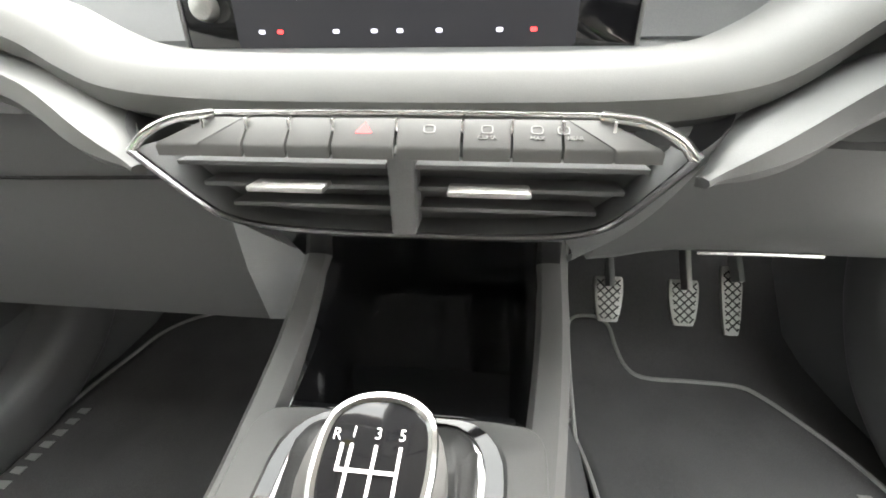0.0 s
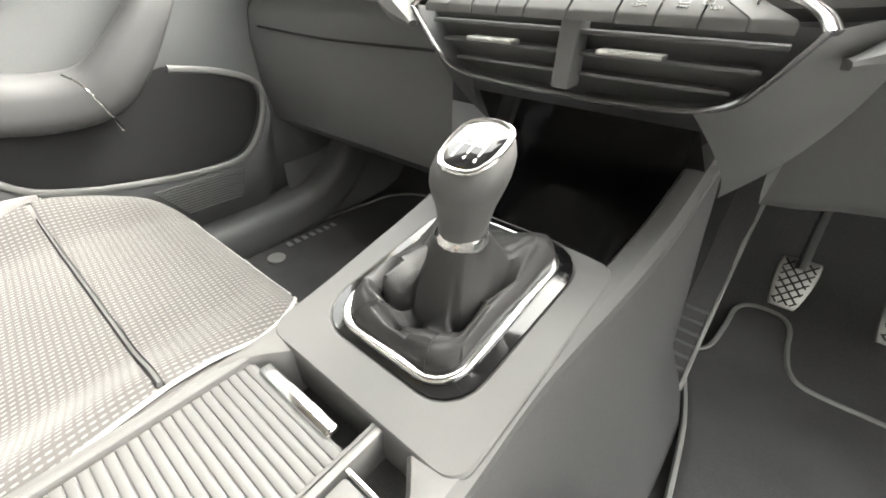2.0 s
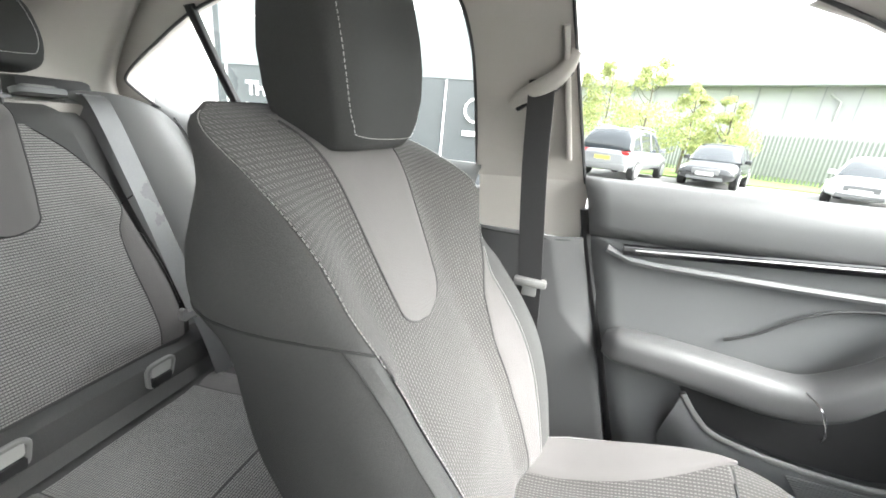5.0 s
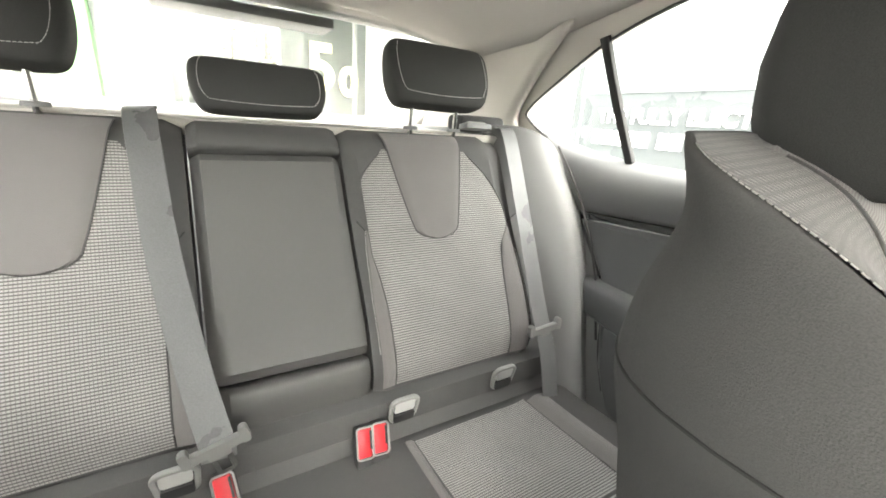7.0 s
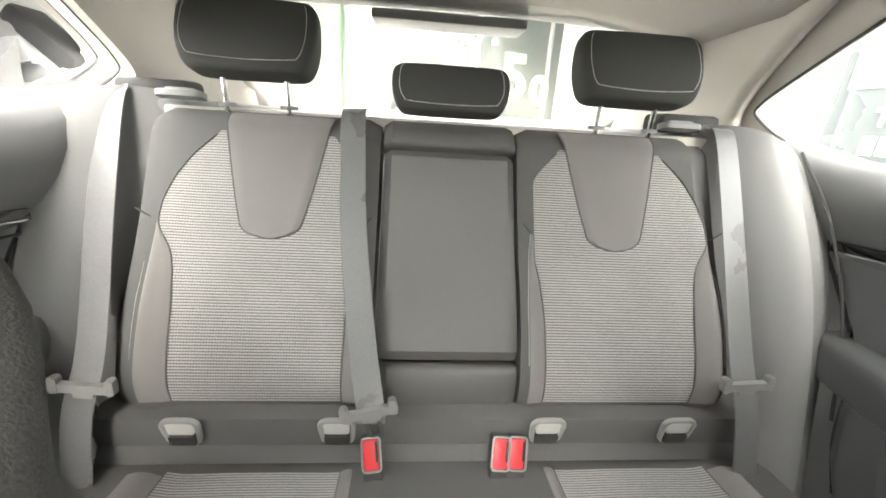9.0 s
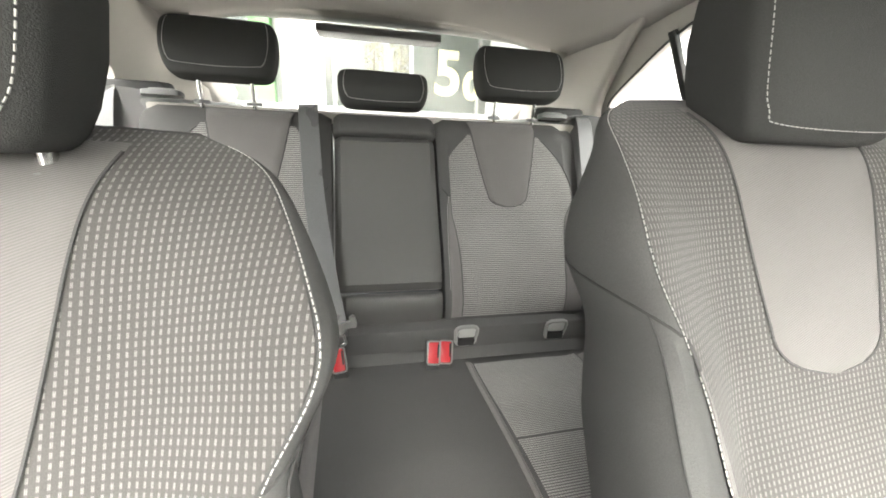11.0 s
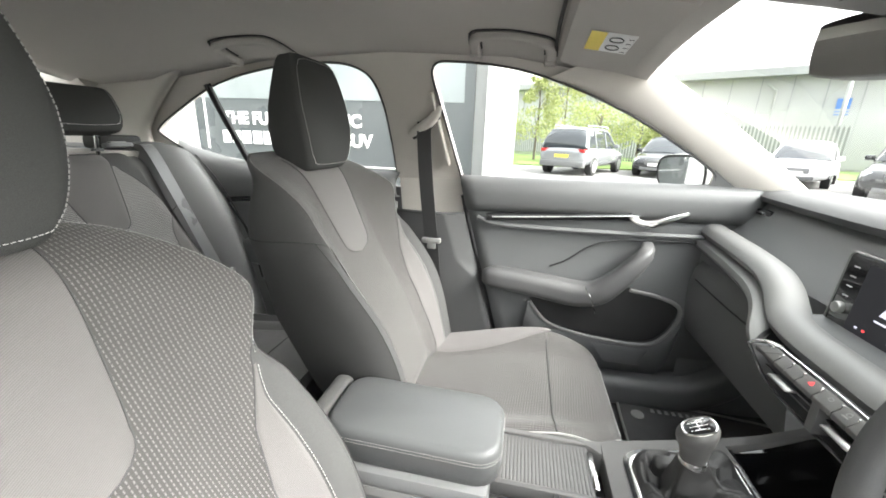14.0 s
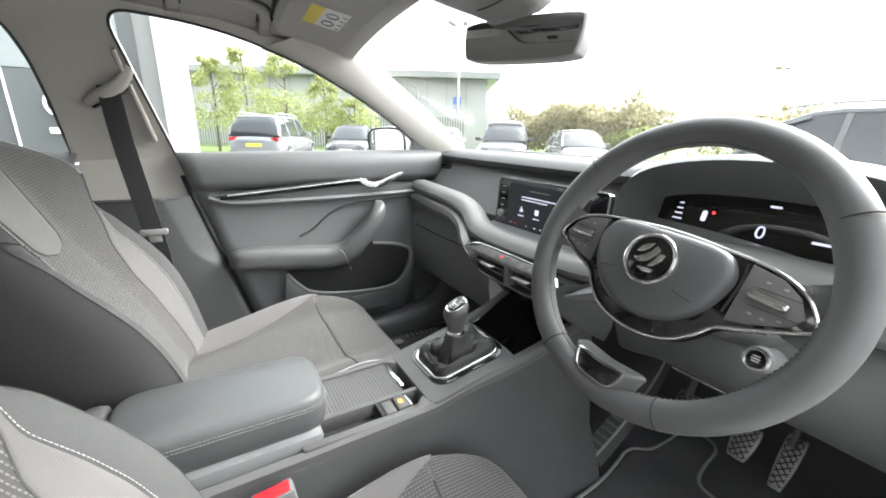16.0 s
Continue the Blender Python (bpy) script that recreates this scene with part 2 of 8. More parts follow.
THREAD = material("white_thread", (0.75, 0.74, 0.72), 0.8)
THREAD_GREY = material("grey_thread", (0.42, 0.415, 0.40), 0.8)
# dark seams and thread, and the shadow lines drawn round roof fittings
THREAD_AND_SHADE = material("dark_thread_and_shadow_line", (0.03, 0.03, 0.03), 0.8)
# webbing lightened: window light on the rear belts is put into this colour
WEB_SHEEN = material("sheen_belt_webbing", (0.122, 0.124, 0.125), 0.30, grain=0.3, grain_scale=600, bump=0.4, stain=0.1)
RED = material("red_buckle_plastic", (0.46, 0.022, 0.030), 0.4)
CARPET = material("black_carpet", (0.085, 0.085, 0.086), 0.97, grain=0.6, grain_scale=700, bump=0.9, stain=0.35, stain_scale=5)
MATPILE = material("mat_pile", (0.088, 0.088, 0.089), 0.95, grain=0.5, grain_scale=900, bump=0.8, stain=0.45, stain_scale=9)
PIPING = material("grey_mat_piping", (0.30, 0.30, 0.29), 0.7, grain=0.2)
GLASS = glass_material("window_glass")
GLASS_REAR = glass_material("tinted_hatch_glass", (0.90, 0.925, 0.91))
WHITE = material("white_print", (0.8, 0.8, 0.79), 0.6)
SCREEN = glow("dark_display", (0.016, 0.016, 0.019), 0.10)
LIT = glow("lit_symbol", (0.85, 0.85, 1.0), 0.12)
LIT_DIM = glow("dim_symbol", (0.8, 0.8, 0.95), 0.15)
LIT_RED = glow("red_warning", (1.0, 0.05, 0.05), 0.25)
YELLOW = material("yellow_label", (0.75, 0.6, 0.08), 0.6)
GAITER = material("gaiter_leather", (0.030, 0.030, 0.030), 0.5, grain=0.2, grain_scale=800, bump=0.35, stain=0.15)


# ---------------------------------------------------------------- building helpers
def finish(bm, name, mat, smooth=True):
    bm.normal_update()
    me = bpy.data.meshes.new(name)
    bm.to_mesh(me)
    bm.free()
    me.materials.append(mat)
    if smooth:
        me.shade_smooth()
        me.set_sharp_from_angle(angle=radians(38))
    return me


def thing(name, label, category, at=(0, 0, 0), group="", kind=""):
    ob = new(name)
    ob.location = at
    return tagged(ob, label, category, group, kind)


def part(name, bm, mat, parent, label="", smooth=True, kind=""):
    ob = new(name, finish(bm, name, mat, smooth))
    if parent is not None:
        ob.parent = parent
    return tagged(ob, label, kind=kind)


def solo(name, bm, mat, label, category, group="", kind="", smooth=True):
    ob = new(name, finish(bm, name, mat, smooth))
    return tagged(ob, label, category, group, kind)


def thicken(ob, depth, offset=-1):
    md = ob.modifiers.new("thickness", "SOLIDIFY")
    md.thickness, md.offset = depth, offset
    return ob


def grid(points, closed_u=False, closed_v=False, uv=None, flip=False):
    """A sheet through rows of points; uv: rows of the same shape."""
    bm = bmesh.new()
    rows = [[bm.verts.new(p) for p in row] for row in points]
    layer = bm.loops.layers.uv.new("UVMap") if uv else None
    nv, nu = len(rows), len(rows[0])
    for i in range(nv if closed_v else nv - 1):
        for j in range(nu if closed_u else nu - 1):
            idx = [(i, j), (i, (j + 1) % nu), ((i + 1) % nv, (j + 1) % nu), ((i + 1) % nv, j)]
            if flip:
                idx.reverse()
            vs = []
            for a, b in idx:
                if rows[a][b] not in vs:
                    vs.append(rows[a][b])
            if len(vs) < 3:
                continue
            f = bm.faces.new(vs)
            if layer is not None:
                for lp, (a, b) in zip(f.loops, idx):
                    lp[layer].uv = uv[a][b]
    return bm


def loft(rings, cap=True):
    """A closed body through rings of equal length."""
    bm = grid(rings, closed_u=True)
    if cap:
        bm.verts.ensure_lookup_table()
        n = len(rings[0])
        bm.faces.new([bm.verts[k] for k in range(n)][::-1])
        bm.faces.new([bm.verts[len(bm.verts) - n + k] for k in range(n)])
    bmesh.ops.recalc_face_normals(bm, faces=bm.faces)
    return bm


def catmull(pts, n=8, closed=False):
    P = [Vector(p) for p in pts]
    if closed:
        P = [P[-1]] + P + [P[0], P[1]]
    else:
        P = [P[0] * 2 - P[1]] + P + [P[-1] * 2 - P[-2]]
    out_pts = []
    for i in range(1, len(P) - 2):
        a, b, c, d = P[i - 1:i + 3]
        for k in range(n):
            t = k / n
            out_pts.append(0.5 * ((2 * b) + (c - a) * t + (2 * a - 5 * b + 4 * c - d) * t * t + (3 * b - a - 3 * c + d) * t ** 3))
    if not closed:
        out_pts.append(P[-2])
    return out_pts


def sweep(path, section, up=(0, 0, 1), closed=False, scale=None):
    """A body along a path; section: (side, up) pairs round it."""
    P = [Vector(p) for p in path]
    rings = []
    for i, p in enumerate(P):
        a = P[i - 1] if i or closed else p
        b = P[(i + 1) % len(P)] if i < len(P) - 1 or closed else p
        t = (b - a).normalized()
        s = t.cross(Vector(up))
        s = s.normalized() if s.length > 1e-6 else Vector((1, 0, 0))
        u = s.cross(t)
        k = scale(i / (len(P) - 1)) if scale else 1.0
        rings.append([p + s * (x * k) + u * (y * k) for x, y in section])
    if closed:
        bm = grid(rings, closed_u=True, closed_v=True)
        bmesh.ops.recalc_face_normals(bm, faces=bm.faces)
        return bm
    return loft(rings)


def circle(r, n=8, ry=None):
    return [(r * math.cos(2 * math.pi * k / n), (ry or r) * math.sin(2 * math.pi * k / n)) for k in range(n)]


def tube(path, r, n=8, closed=False, up=(0, 0, 1)):
    return sweep(path, circle(r, n), up, closed)


def rounded_rect(w, h, r, n=4):
    pts = []
    for cx, cy, a0 in ((w / 2 - r, h / 2 - r, 0), (-w / 2 + r, h / 2 - r, 90), (-w / 2 + r, -h / 2 + r, 180), (w / 2 - r, -h / 2 + r, 270)):
        for k in range(n + 1):
            a = radians(a0 + 90 * k / n)
            pts.append((cx + r * math.cos(a), cy + r * math.sin(a)))
    return pts


def slab(outline, lo, hi, axes="xyz", edge=0.0, steps=2):
    """An outline in the first two of axes, raised along the third from lo to hi, with a rounded rim at hi."""
    cx = sum(p[0] for p in outline) / len(outline)
    cy = sum(p[1] for p in outline) / len(outline)
    span = max(max(abs(p[0] - cx) for p in outline), 1e-6), max(max(abs(p[1] - cy) for p in outline), 1e-6)
    levels = [(lo, 0.0)]
    s = 1 if hi > lo else -1
    if edge:
        for k in range(steps + 1):
            a = radians(90 * k / steps)
            levels.append((hi - s * edge * (1 - math.sin(a)), edge * (1 - math.cos(a))))
    else:
        levels.append((hi, 0.0))
    rings = []
    for lev, ins in levels:
        ring = []
        for p in outline:
            q = {"a": cx + (p[0] - cx) * (1 - ins / span[0]), "b": cy + (p[1] - cy) * (1 - ins / span[1]), "c": lev}
            v = dict(zip(axes, (q["a"], q["b"], q["c"])))
            ring.append((v["x"], v["y"], v["z"]))
        rings.append(ring)
    return loft(rings)


def box(x0, x1, y0, y1, z0, z1, edge=0.0):
    bm = bmesh.new()
    bmesh.ops.create_cube(bm, size=1.0, matrix=Matrix.LocRotScale(((x0 + x1) / 2, (y0 + y1) / 2, (z0 + z1) / 2), None, (x1 - x0, y1 - y0, z1 - z0)))
    if edge:
        bmesh.ops.bevel(bm, geom=bm.edges[:], offset=edge, segments=2, affect="EDGES", profile=0.5)
    return bm


def shift(bm, m):
    bmesh.ops.transform(bm, matrix=m, verts=bm.verts)
    return bm


def joined(*bms):
    """Several shapes of one part as one mesh."""
    base = bms[0]
    for b in bms[1:]:
        me = bpy.data.meshes.new("join")
        b.to_mesh(me)
        b.free()
        base.from_mesh(me)
        bpy.data.meshes.remove(me)
    return base


def stitches(path, step=0.006, length=0.0042, r=0.0007):
    """A row of short threads along a path."""
    P = [Vector(p) for p in path]
    bm = bmesh.new()
    carry = 0.0
    for a, b in zip(P, P[1:]):
        L = (b - a).length
        if L < 1e-7:
            continue
        d = (b - a) / L
        s = d.cross(Vector((0.3, 0.5, 0.8))).normalized() * r
        u = s.cross(d).normalized() * r
        x = carry
        while x < L:
            c0, c1 = a + d * x, a + d * (x + length)
            v0 = [bm.verts.new(c0 + w) for w in (s, u, -s, -u)]
            v1 = [bm.verts.new(c1 + w) for w in (s, u, -s, -u)]
            for k in range(4):
                bm.faces.new((v0[k], v0[(k + 1) % 4], v1[(k + 1) % 4], v1[k]))
            bm.faces.new(v0[::-1]); bm.faces.new(v1)
            x += step
        carry = x - L
    return bm


def lettering(name, text, mat, parent, size, m, depth=0.0004, label="", bold=0.0):
    cu = bpy.data.curves.new(name, "FONT")
    cu.body, cu.size, cu.extrude, cu.align_x, cu.align_y, cu.offset = text, size, depth, "CENTER", "CENTER", bold
    tmp = bpy.data.objects.new(name, cu)
    scene.collection.objects.link(tmp)
    bpy.context.view_layer.update()
    me = bpy.data.meshes.new_from_object(tmp.evaluated_get(bpy.context.evaluated_depsgraph_get()))
    bpy.data.objects.remove(tmp)
    bpy.data.curves.remove(cu)
    me.transform(m)
    me.materials.clear()
    me.materials.append(mat)
    ob = new(name, me)
    if parent is not None:
        ob.parent = parent
    return tagged(ob, label)


def lerp(a, b, t):
    return a + (b - a) * t


def smooth(a, b, x):
    t = min(max((x - a) / (b - a), 0.0), 1.0)
    return t * t * (3 - 2 * t)


def table(keys, x):
    """A value between (x, value) keys, eased."""
    if x <= keys[0][0]:
        return keys[0][1]
    for (a, va), (b, vb) in zip(keys, keys[1:]):
        if x <= b:
            return lerp(va, vb, (x - a) / (b - a) if True else 0)
    return keys[-1][1]


def soft_table(tb, v):
    """A table read with its corners rounded off."""
    return sum(table(tb, v + d) for d in (-0.012, -0.006, 0, 0.006, 0.012)) / 5


def frange(a, b, n):
    return [a + (b - a) * k / n for k in range(n + 1)]


# ---------------------------------------------------------------- car shell
FLOOR = 0.06


def side_x(z):
    """How far out the cabin side stands at a height."""
    return 0.74 - max(z - 0.78, 0) * 0.40


def roof_z(x, y):
    top = table([(-2.1, 0.98), (-1.75, 1.085), (-1.45, 1.125), (-1.1, 1.165), (-0.7, 1.185), (-0.35, 1.172), (-0.1, 1.135), (0.02, 1.115)], y)
    return top - 0.055 * (abs(x) / 0.62) ** 2.6


ys = frange(-1.76, 0.0, 30)
xs = frange(-0.64, 0.64, 20)
headliner = solo("ceiling", grid([[(x * (1 - 0.12 * smooth(-1.3, -1.76, y)), y, roof_z(x, y)) for x in xs] for y in ys]), LINER,
                 "pale grey felt headliner of the car's roof", "headliner", kind="structure")
thicken(headliner, 0.03, 1)


def sheet_with_holes(outer, holes, to3d):
    bm = bmesh.new()
    edges = []
    for loop in (outer, *holes):
        vs = [bm.verts.new((p[0], p[1], 0)) for p in loop]
        edges += [bm.edges.new((vs[k], vs[(k + 1) % len(vs)])) for k in range(len(vs))]
    bmesh.ops.triangle_fill(bm, edges=edges, use_beauty=True, use_dissolve=False)
    for v in bm.verts:
        v.co = to3d(v.co.x, v.co.y)
    return bm


def rounded_loop(corners, n=6):
    """A closed outline through corners (y, z, radius), each rounded off."""
    pts = []
    m = len(corners)
    for k, (a, b, r) in enumerate(corners):
        p = Vector((a, b))
        for other, back in ((corners[k - 1], True), (corners[(k + 1) % m], False)):
            d = Vector(other[:2]) - p
            e = p + d.normalized() * min(r, d.length * 0.48)
            if back:
                e0 = e
            else:
                e1 = e
        for q in frange(0, 1, n):
            pts.append(tuple(e0 * (1 - q) ** 2 + p * 2 * q * (1 - q) + e1 * q * q))
    return pts


FRONT_WIN = rounded_loop([(-0.493, 0.770, 0.004), (-0.588, 1.112, 0.055), (-0.42, 1.106, 0.10), (-0.29, 1.084, 0.06), (-0.14, 1.036, 0.07), (0.02, 0.968, 0.07), (0.205, 0.864, 0.07), (0.262, 0.826, 0.02), (0.262, 0.770, 0.004)])
REAR_WIN = [(p.x, p.y) for p in catmull([(-0.724, 0.84, 0), (-0.730, 0.93, 0), (-0.742, 1.01, 0), (-0.775, 1.075, 0), (-0.86, 1.105, 0), (-1.02, 1.10, 0), (-1.18, 1.078, 0), (-1.34, 1.035, 0), (-1.50, 0.965, 0), (-1.618, 0.905, 0), (-1.628, 0.875, 0),
                                         (-1.54, 0.82, 0), (-1.40, 0.785, 0), (-1.28, 0.770, 0)], 5)] + [(-1.0, 0.770), (-0.721, 0.770)]


def side_wall(sign, name, holes):
    outer = [(-1.9, 0.762), (-0.712, 0.762), (-0.702, 0.652), (-0.482, 0.652), (-0.484, 0.762), (0.30, 0.762), (0.46, 0.80), (0.30, 0.90), (0.0, 1.06), (-0.12, 1.115), (-0.3, 1.145), (-0.7, 1.165), (-1.1, 1.155), (-1.45, 1.11),
             (-1.76, 1.05), (-1.95, 0.98)]
    if len(holes) == 1:
        outer = [(-1.9, 0.762), (-0.712, 0.762), (-0.702, 0.652), (-0.482, 0.652), (-0.53, 0.90), (-0.578, 1.06), (-0.54, 1.10), (-0.42, 1.105), (-0.28, 1.08), (-0.15, 1.035), (0.02, 0.945), (0.2, 0.83), (0.28, 0.78),
                 (0.46, 0.80), (0.30, 0.90), (0.0, 1.06), (-0.12, 1.115), (-0.3, 1.145), (-0.7, 1.165), (-1.1, 1.155), (-1.45, 1.11), (-1.76, 1.05), (-1.95, 0.98)]
    bm = sheet_with_holes(outer, holes, lambda y, z: (sign * side_x(z), y, z))
    ob = solo(name, bm, PALE, "pale beige pillar and window surround trim of the cabin side", "pillar trim", kind="structure", smooth=False)
    thicken(ob, 0.035, 1)
    return ob


wall_left = side_wall(-1, "wall_left", [FRONT_WIN, REAR_WIN])
wall_right = side_wall(1, "wall_right", [REAR_WIN])


def window_seal(name, loop, sign, parent=None):
    path = [(sign * (side_x(z) - 0.004), y, z) for y, z in loop]
    return solo(name, tube(path, 0.0034, 6, True), SEAL, "black rubber seal round a car side window", "window seal", kind="structure")


window_seal("trim_seal", FRONT_WIN, -1)
window_seal("trim_seal", REAR_WIN, -1)
window_seal("trim_seal", REAR_WIN, 1)


def pane(name, loop, sign, label):
    bm = bmesh.new()
    bm.faces.new([bm.verts.new((sign * (side_x(z) + 0.018), y, z)) for y, z in loop])
    ob = solo(name, bm, GLASS, label, "car window", kind="structure", smooth=False)
    ob.visible_shadow = False
    return ob


pane("window_1", FRONT_WIN, -1, "closed clear side window of the front door")
pane("window_2", REAR_WIN, -1, "closed clear rear side window with a quarter light")
pane("window_3", REAR_WIN, 1, "closed clear rear side window with a quarter light")
for s in (-1, 1):
    strut = [(s * (side_x(z) - 0.006), y, z) for y, z in ((-1.345, 1.045), (-1.325, 0.93), (-1.295, 0.79))]
    solo("trim_divider", sweep(catmull(strut, 5), rounded_rect(0.014, 0.022, 0.004, 2), (0, 1, 0)), RUBBER, "black divider bar of the rear side window", "window divider", kind="structure")

# windscreen, rear window and their frames
WS = [[(x, 0.85 - 0.82 * t - 0.16 * (abs(x) / 0.7) ** 2 * (1 - 0.4 * t), 0.79 + 0.335 * t - 0.01 * (abs(x) / 0.7) ** 2) for x in frange(-0.725 + 0.12 * t, 0.725 - 0.12 * t, 14)] for t in frange(0, 1, 10)]
ws = solo("window_4", grid(WS), GLASS, "wide clear raked windscreen", "windscreen", kind="structure")
ws.visible_shadow = False
REARGLASS = [[(x, -1.74 - 0.55 * t + 0.05 * (x / 0.5) ** 2, lerp(1.088, 0.835, t) - 0.02 * (x / 0.5) ** 2) for x in frange(-0.49 - 0.06 * t, 0.49 + 0.06 * t, 12)] for t in frange(0, 1, 8)]
rg = solo("window_5", grid(REARGLASS), GLASS_REAR, "lightly tinted sloping rear window of the hatch", "rear window", kind="structure")
rg.visible_shadow = False

for s in (-1, 1):
    rear_line = catmull([(-0.25, 1.070), (-0.14, 1.040), (0.02, 0.972), (0.12, 0.919), (0.205, 0.868), (0.30, 0.802), (0.40, 0.745)], 5)
    fore_line = catmull([(0.560, -0.09, 1.128), (0.598, -0.01, 1.108), (0.635, 0.10, 1.055), (0.660, 0.18, 1.010), (0.682, 0.28, 0.950), (0.697, 0.40, 0.866), (0.705, 0.53, 0.765)], 5)
    a_face = []
    for (y, z), f in zip([(p[0], p[1]) for p in rear_line], fore_line):
        r = Vector((side_x(z) - 0.003, y, z))
        row = [r + Vector((0.03, 0.0, 0.0))]
        for q in (0, 0.06, 0.2, 0.4, 0.6, 0.8, 0.94, 1):
            row.append(r.lerp(f, q) - Vector((0.016 * math.sin(math.pi * q) ** 0.6, 0, 0)))
        a_face.append([(s * p.x, p.y, p.z) for p in row + [f + Vector((0.03, 0.012, 0.006))]])
    solo("trim_pillar", grid(a_face), PALE, "pale beige windscreen pillar cover", "pillar trim", kind="structure")
    fr = catmull([(0.600, -1.40, 1.085), (0.640, -1.53, 1.00), (0.680, -1.645, 0.905), (0.692, -1.665, 0.855), (0.690, -1.64, 0.80)], 6)
    re = catmull([(0.50, -1.70, 1.095), (0.545, -1.82, 1.035), (0.575, -1.93, 0.965), (0.59, -2.05, 0.895), (0.60, -2.12, 0.81)], 6)
    quarter = [[(s * (lerp(a.x, b.x, q) + 0.035 * math.sin(math.pi * q)), lerp(a.y, b.y, q), lerp(a.z, b.z, q) + 0.02 * math.sin(math.pi * q)) for q in frange(0, 1, 8)] for a, b in zip(fr, re)]
    qp = solo("trim_pillar", grid(quarter), PALE, "pale beige rear pillar cover", "pillar trim", kind="structure")
    thicken(qp, 0.02, 1)
    hatch = catmull([(s * 0.52, -1.72, 1.075), (s * 0.58, -1.95, 0.99), (s * 0.60, -2.30, 0.84)], 5)
    solo("trim_hatch", sweep(hatch, rounded_rect(0.12, 0.05, 0.02, 4), (s, 0, 0.4)), PALE, "pale plastic frame of the tailgate window", "hatch trim", kind="structure")
# tailgate head with its brake light box
head = [[(x, y + 0.04 * (x / 0.5) ** 2, z - 0.022 * (x / 0.5) ** 2) for x in frange(-0.52, 0.52, 12)] for y, z in ((-1.70, 1.10), (-1.735, 1.085), (-1.77, 1.078), (-1.80, 1.075))]
solo("trim_hatch", grid(head), PALE, "pale trim over the tailgate window", "hatch trim", kind="structure")
solo("brake_light", box(-0.16, 0.20, -1.83, -1.73, 1.036, 1.058, 0.006), HARD, "dark grey high brake light housing at the tailgate window", "brake light")

def door_edge(z):
    """Rear edge of the front door, leaning forward towards the sill."""
    return soft_table([(0.10, -0.295), (0.17, -0.315), (0.28, -0.348), (0.40, -0.382), (0.50, -0.416), (0.65, -0.462), (0.78, -0.494), (0.9, -0.52)], z)


# floor pan, sills, kick panels, rear bulkhead
floor_ob = solo("floor", grid([[(x, y, z) for x in frange(-0.78, 0.78, 12)] for y, z in ((-2.4, 0.05), (-1.0, 0.05), (-0.95, FLOOR - 0.01), (0.46, FLOOR - 0.01), (0.56, 0.062), (0.62, 0.085), (0.72, 0.20), (0.765, 0.34), (0.785, 0.62))]), CARPET,
                "black needle-felt carpet of the car floor", "carpet", kind="structure")
thicken(floor_ob, 0.02, -1)
for s in (-1, 1):
    sill = catmull([(s * 0.70, -1.0, 0.10), (s * 0.70, -0.4, 0.10), (s * 0.695, 0.2, 0.105), (s * 0.69, 0.36, 0.15), (s * 0.69, 0.46, 0.26), (s * 0.69, 0.52, 0.4)], 6)
    solo("trim_sill", sweep(sill, rounded_rect(0.12, 0.10, 0.03, 4), (0, 0, 1)), HARD, "dark grey plastic sill cover beside the footwell", "sill trim", kind="structure")
    kick = [[(s * (0.70 - 0.02 * smooth(0.3, 0.7, y)), y, z) for y in frange(0.26, 0.78, 6)] for z in frange(0.02, 0.66, 6)]
    solo("trim_kick_panel", grid(kick), HARD, "dark plastic kick panel of the footwell", "kick panel", kind="structure")
    low_post = []
    for z in (0.662, 0.650, 0.62, 0.58, 0.54, 0.50, 0.47, 0.45, 0.43, 0.38, 0.30, 0.20, 0.10):
        c = lerp(0.016, 0.062, smooth(0.43, 0.50, z))
        fore = door_edge(z) - 0.010
        low_post.append([(s * x, y, z) for x, y in ((0.755, -0.745), (0.722, -0.735), (0.702, -0.715), (0.694, -0.68), (0.690, -0.62), (0.690, fore - c - 0.012), (0.6915, fore - c - 0.003), (0.696, fore - c + 0.006), (0.716, fore - 0.008), (0.724, fore), (0.755, fore + 0.002))])
    thicken(solo("trim_pillar_lower", grid(low_post), PILLAR_LOW, "dark grey lower centre pillar cover", "pillar trim", kind="structure"), 0.004, 1)
    solo("trim_pillar_joint", tube([(s * x, y, 0.655) for x, y in ((0.700, -0.708), (0.690, -0.66), (0.6885, -0.56), (0.700, -0.515), (0.722, -0.482))], 0.0016, 5), RUBBER, "thin dark joint between the pillar covers", "pillar trim", kind="structure")
    tread = box(s * 0.80 - 0.06, s * 0.80 + 0.06, -1.1, 0.5, 0.0, 0.12, 0.01)
    solo("trim_sill_outer", tread, HARD, "outer door sill of the car body", "door sill", kind="structure")
solo("wall_bulkhead", box(-0.78, 0.78, 0.80, 0.84, -0.05, 0.79), HARD, "dark bulkhead under the windscreen", "bulkhead", kind="structure")
solo("wall_tail", box(-0.74, 0.74, -2.45, -2.40, 0.0, 0.85), HARD, "dark inner lining of the tailgate", "tailgate lining", kind="structure")


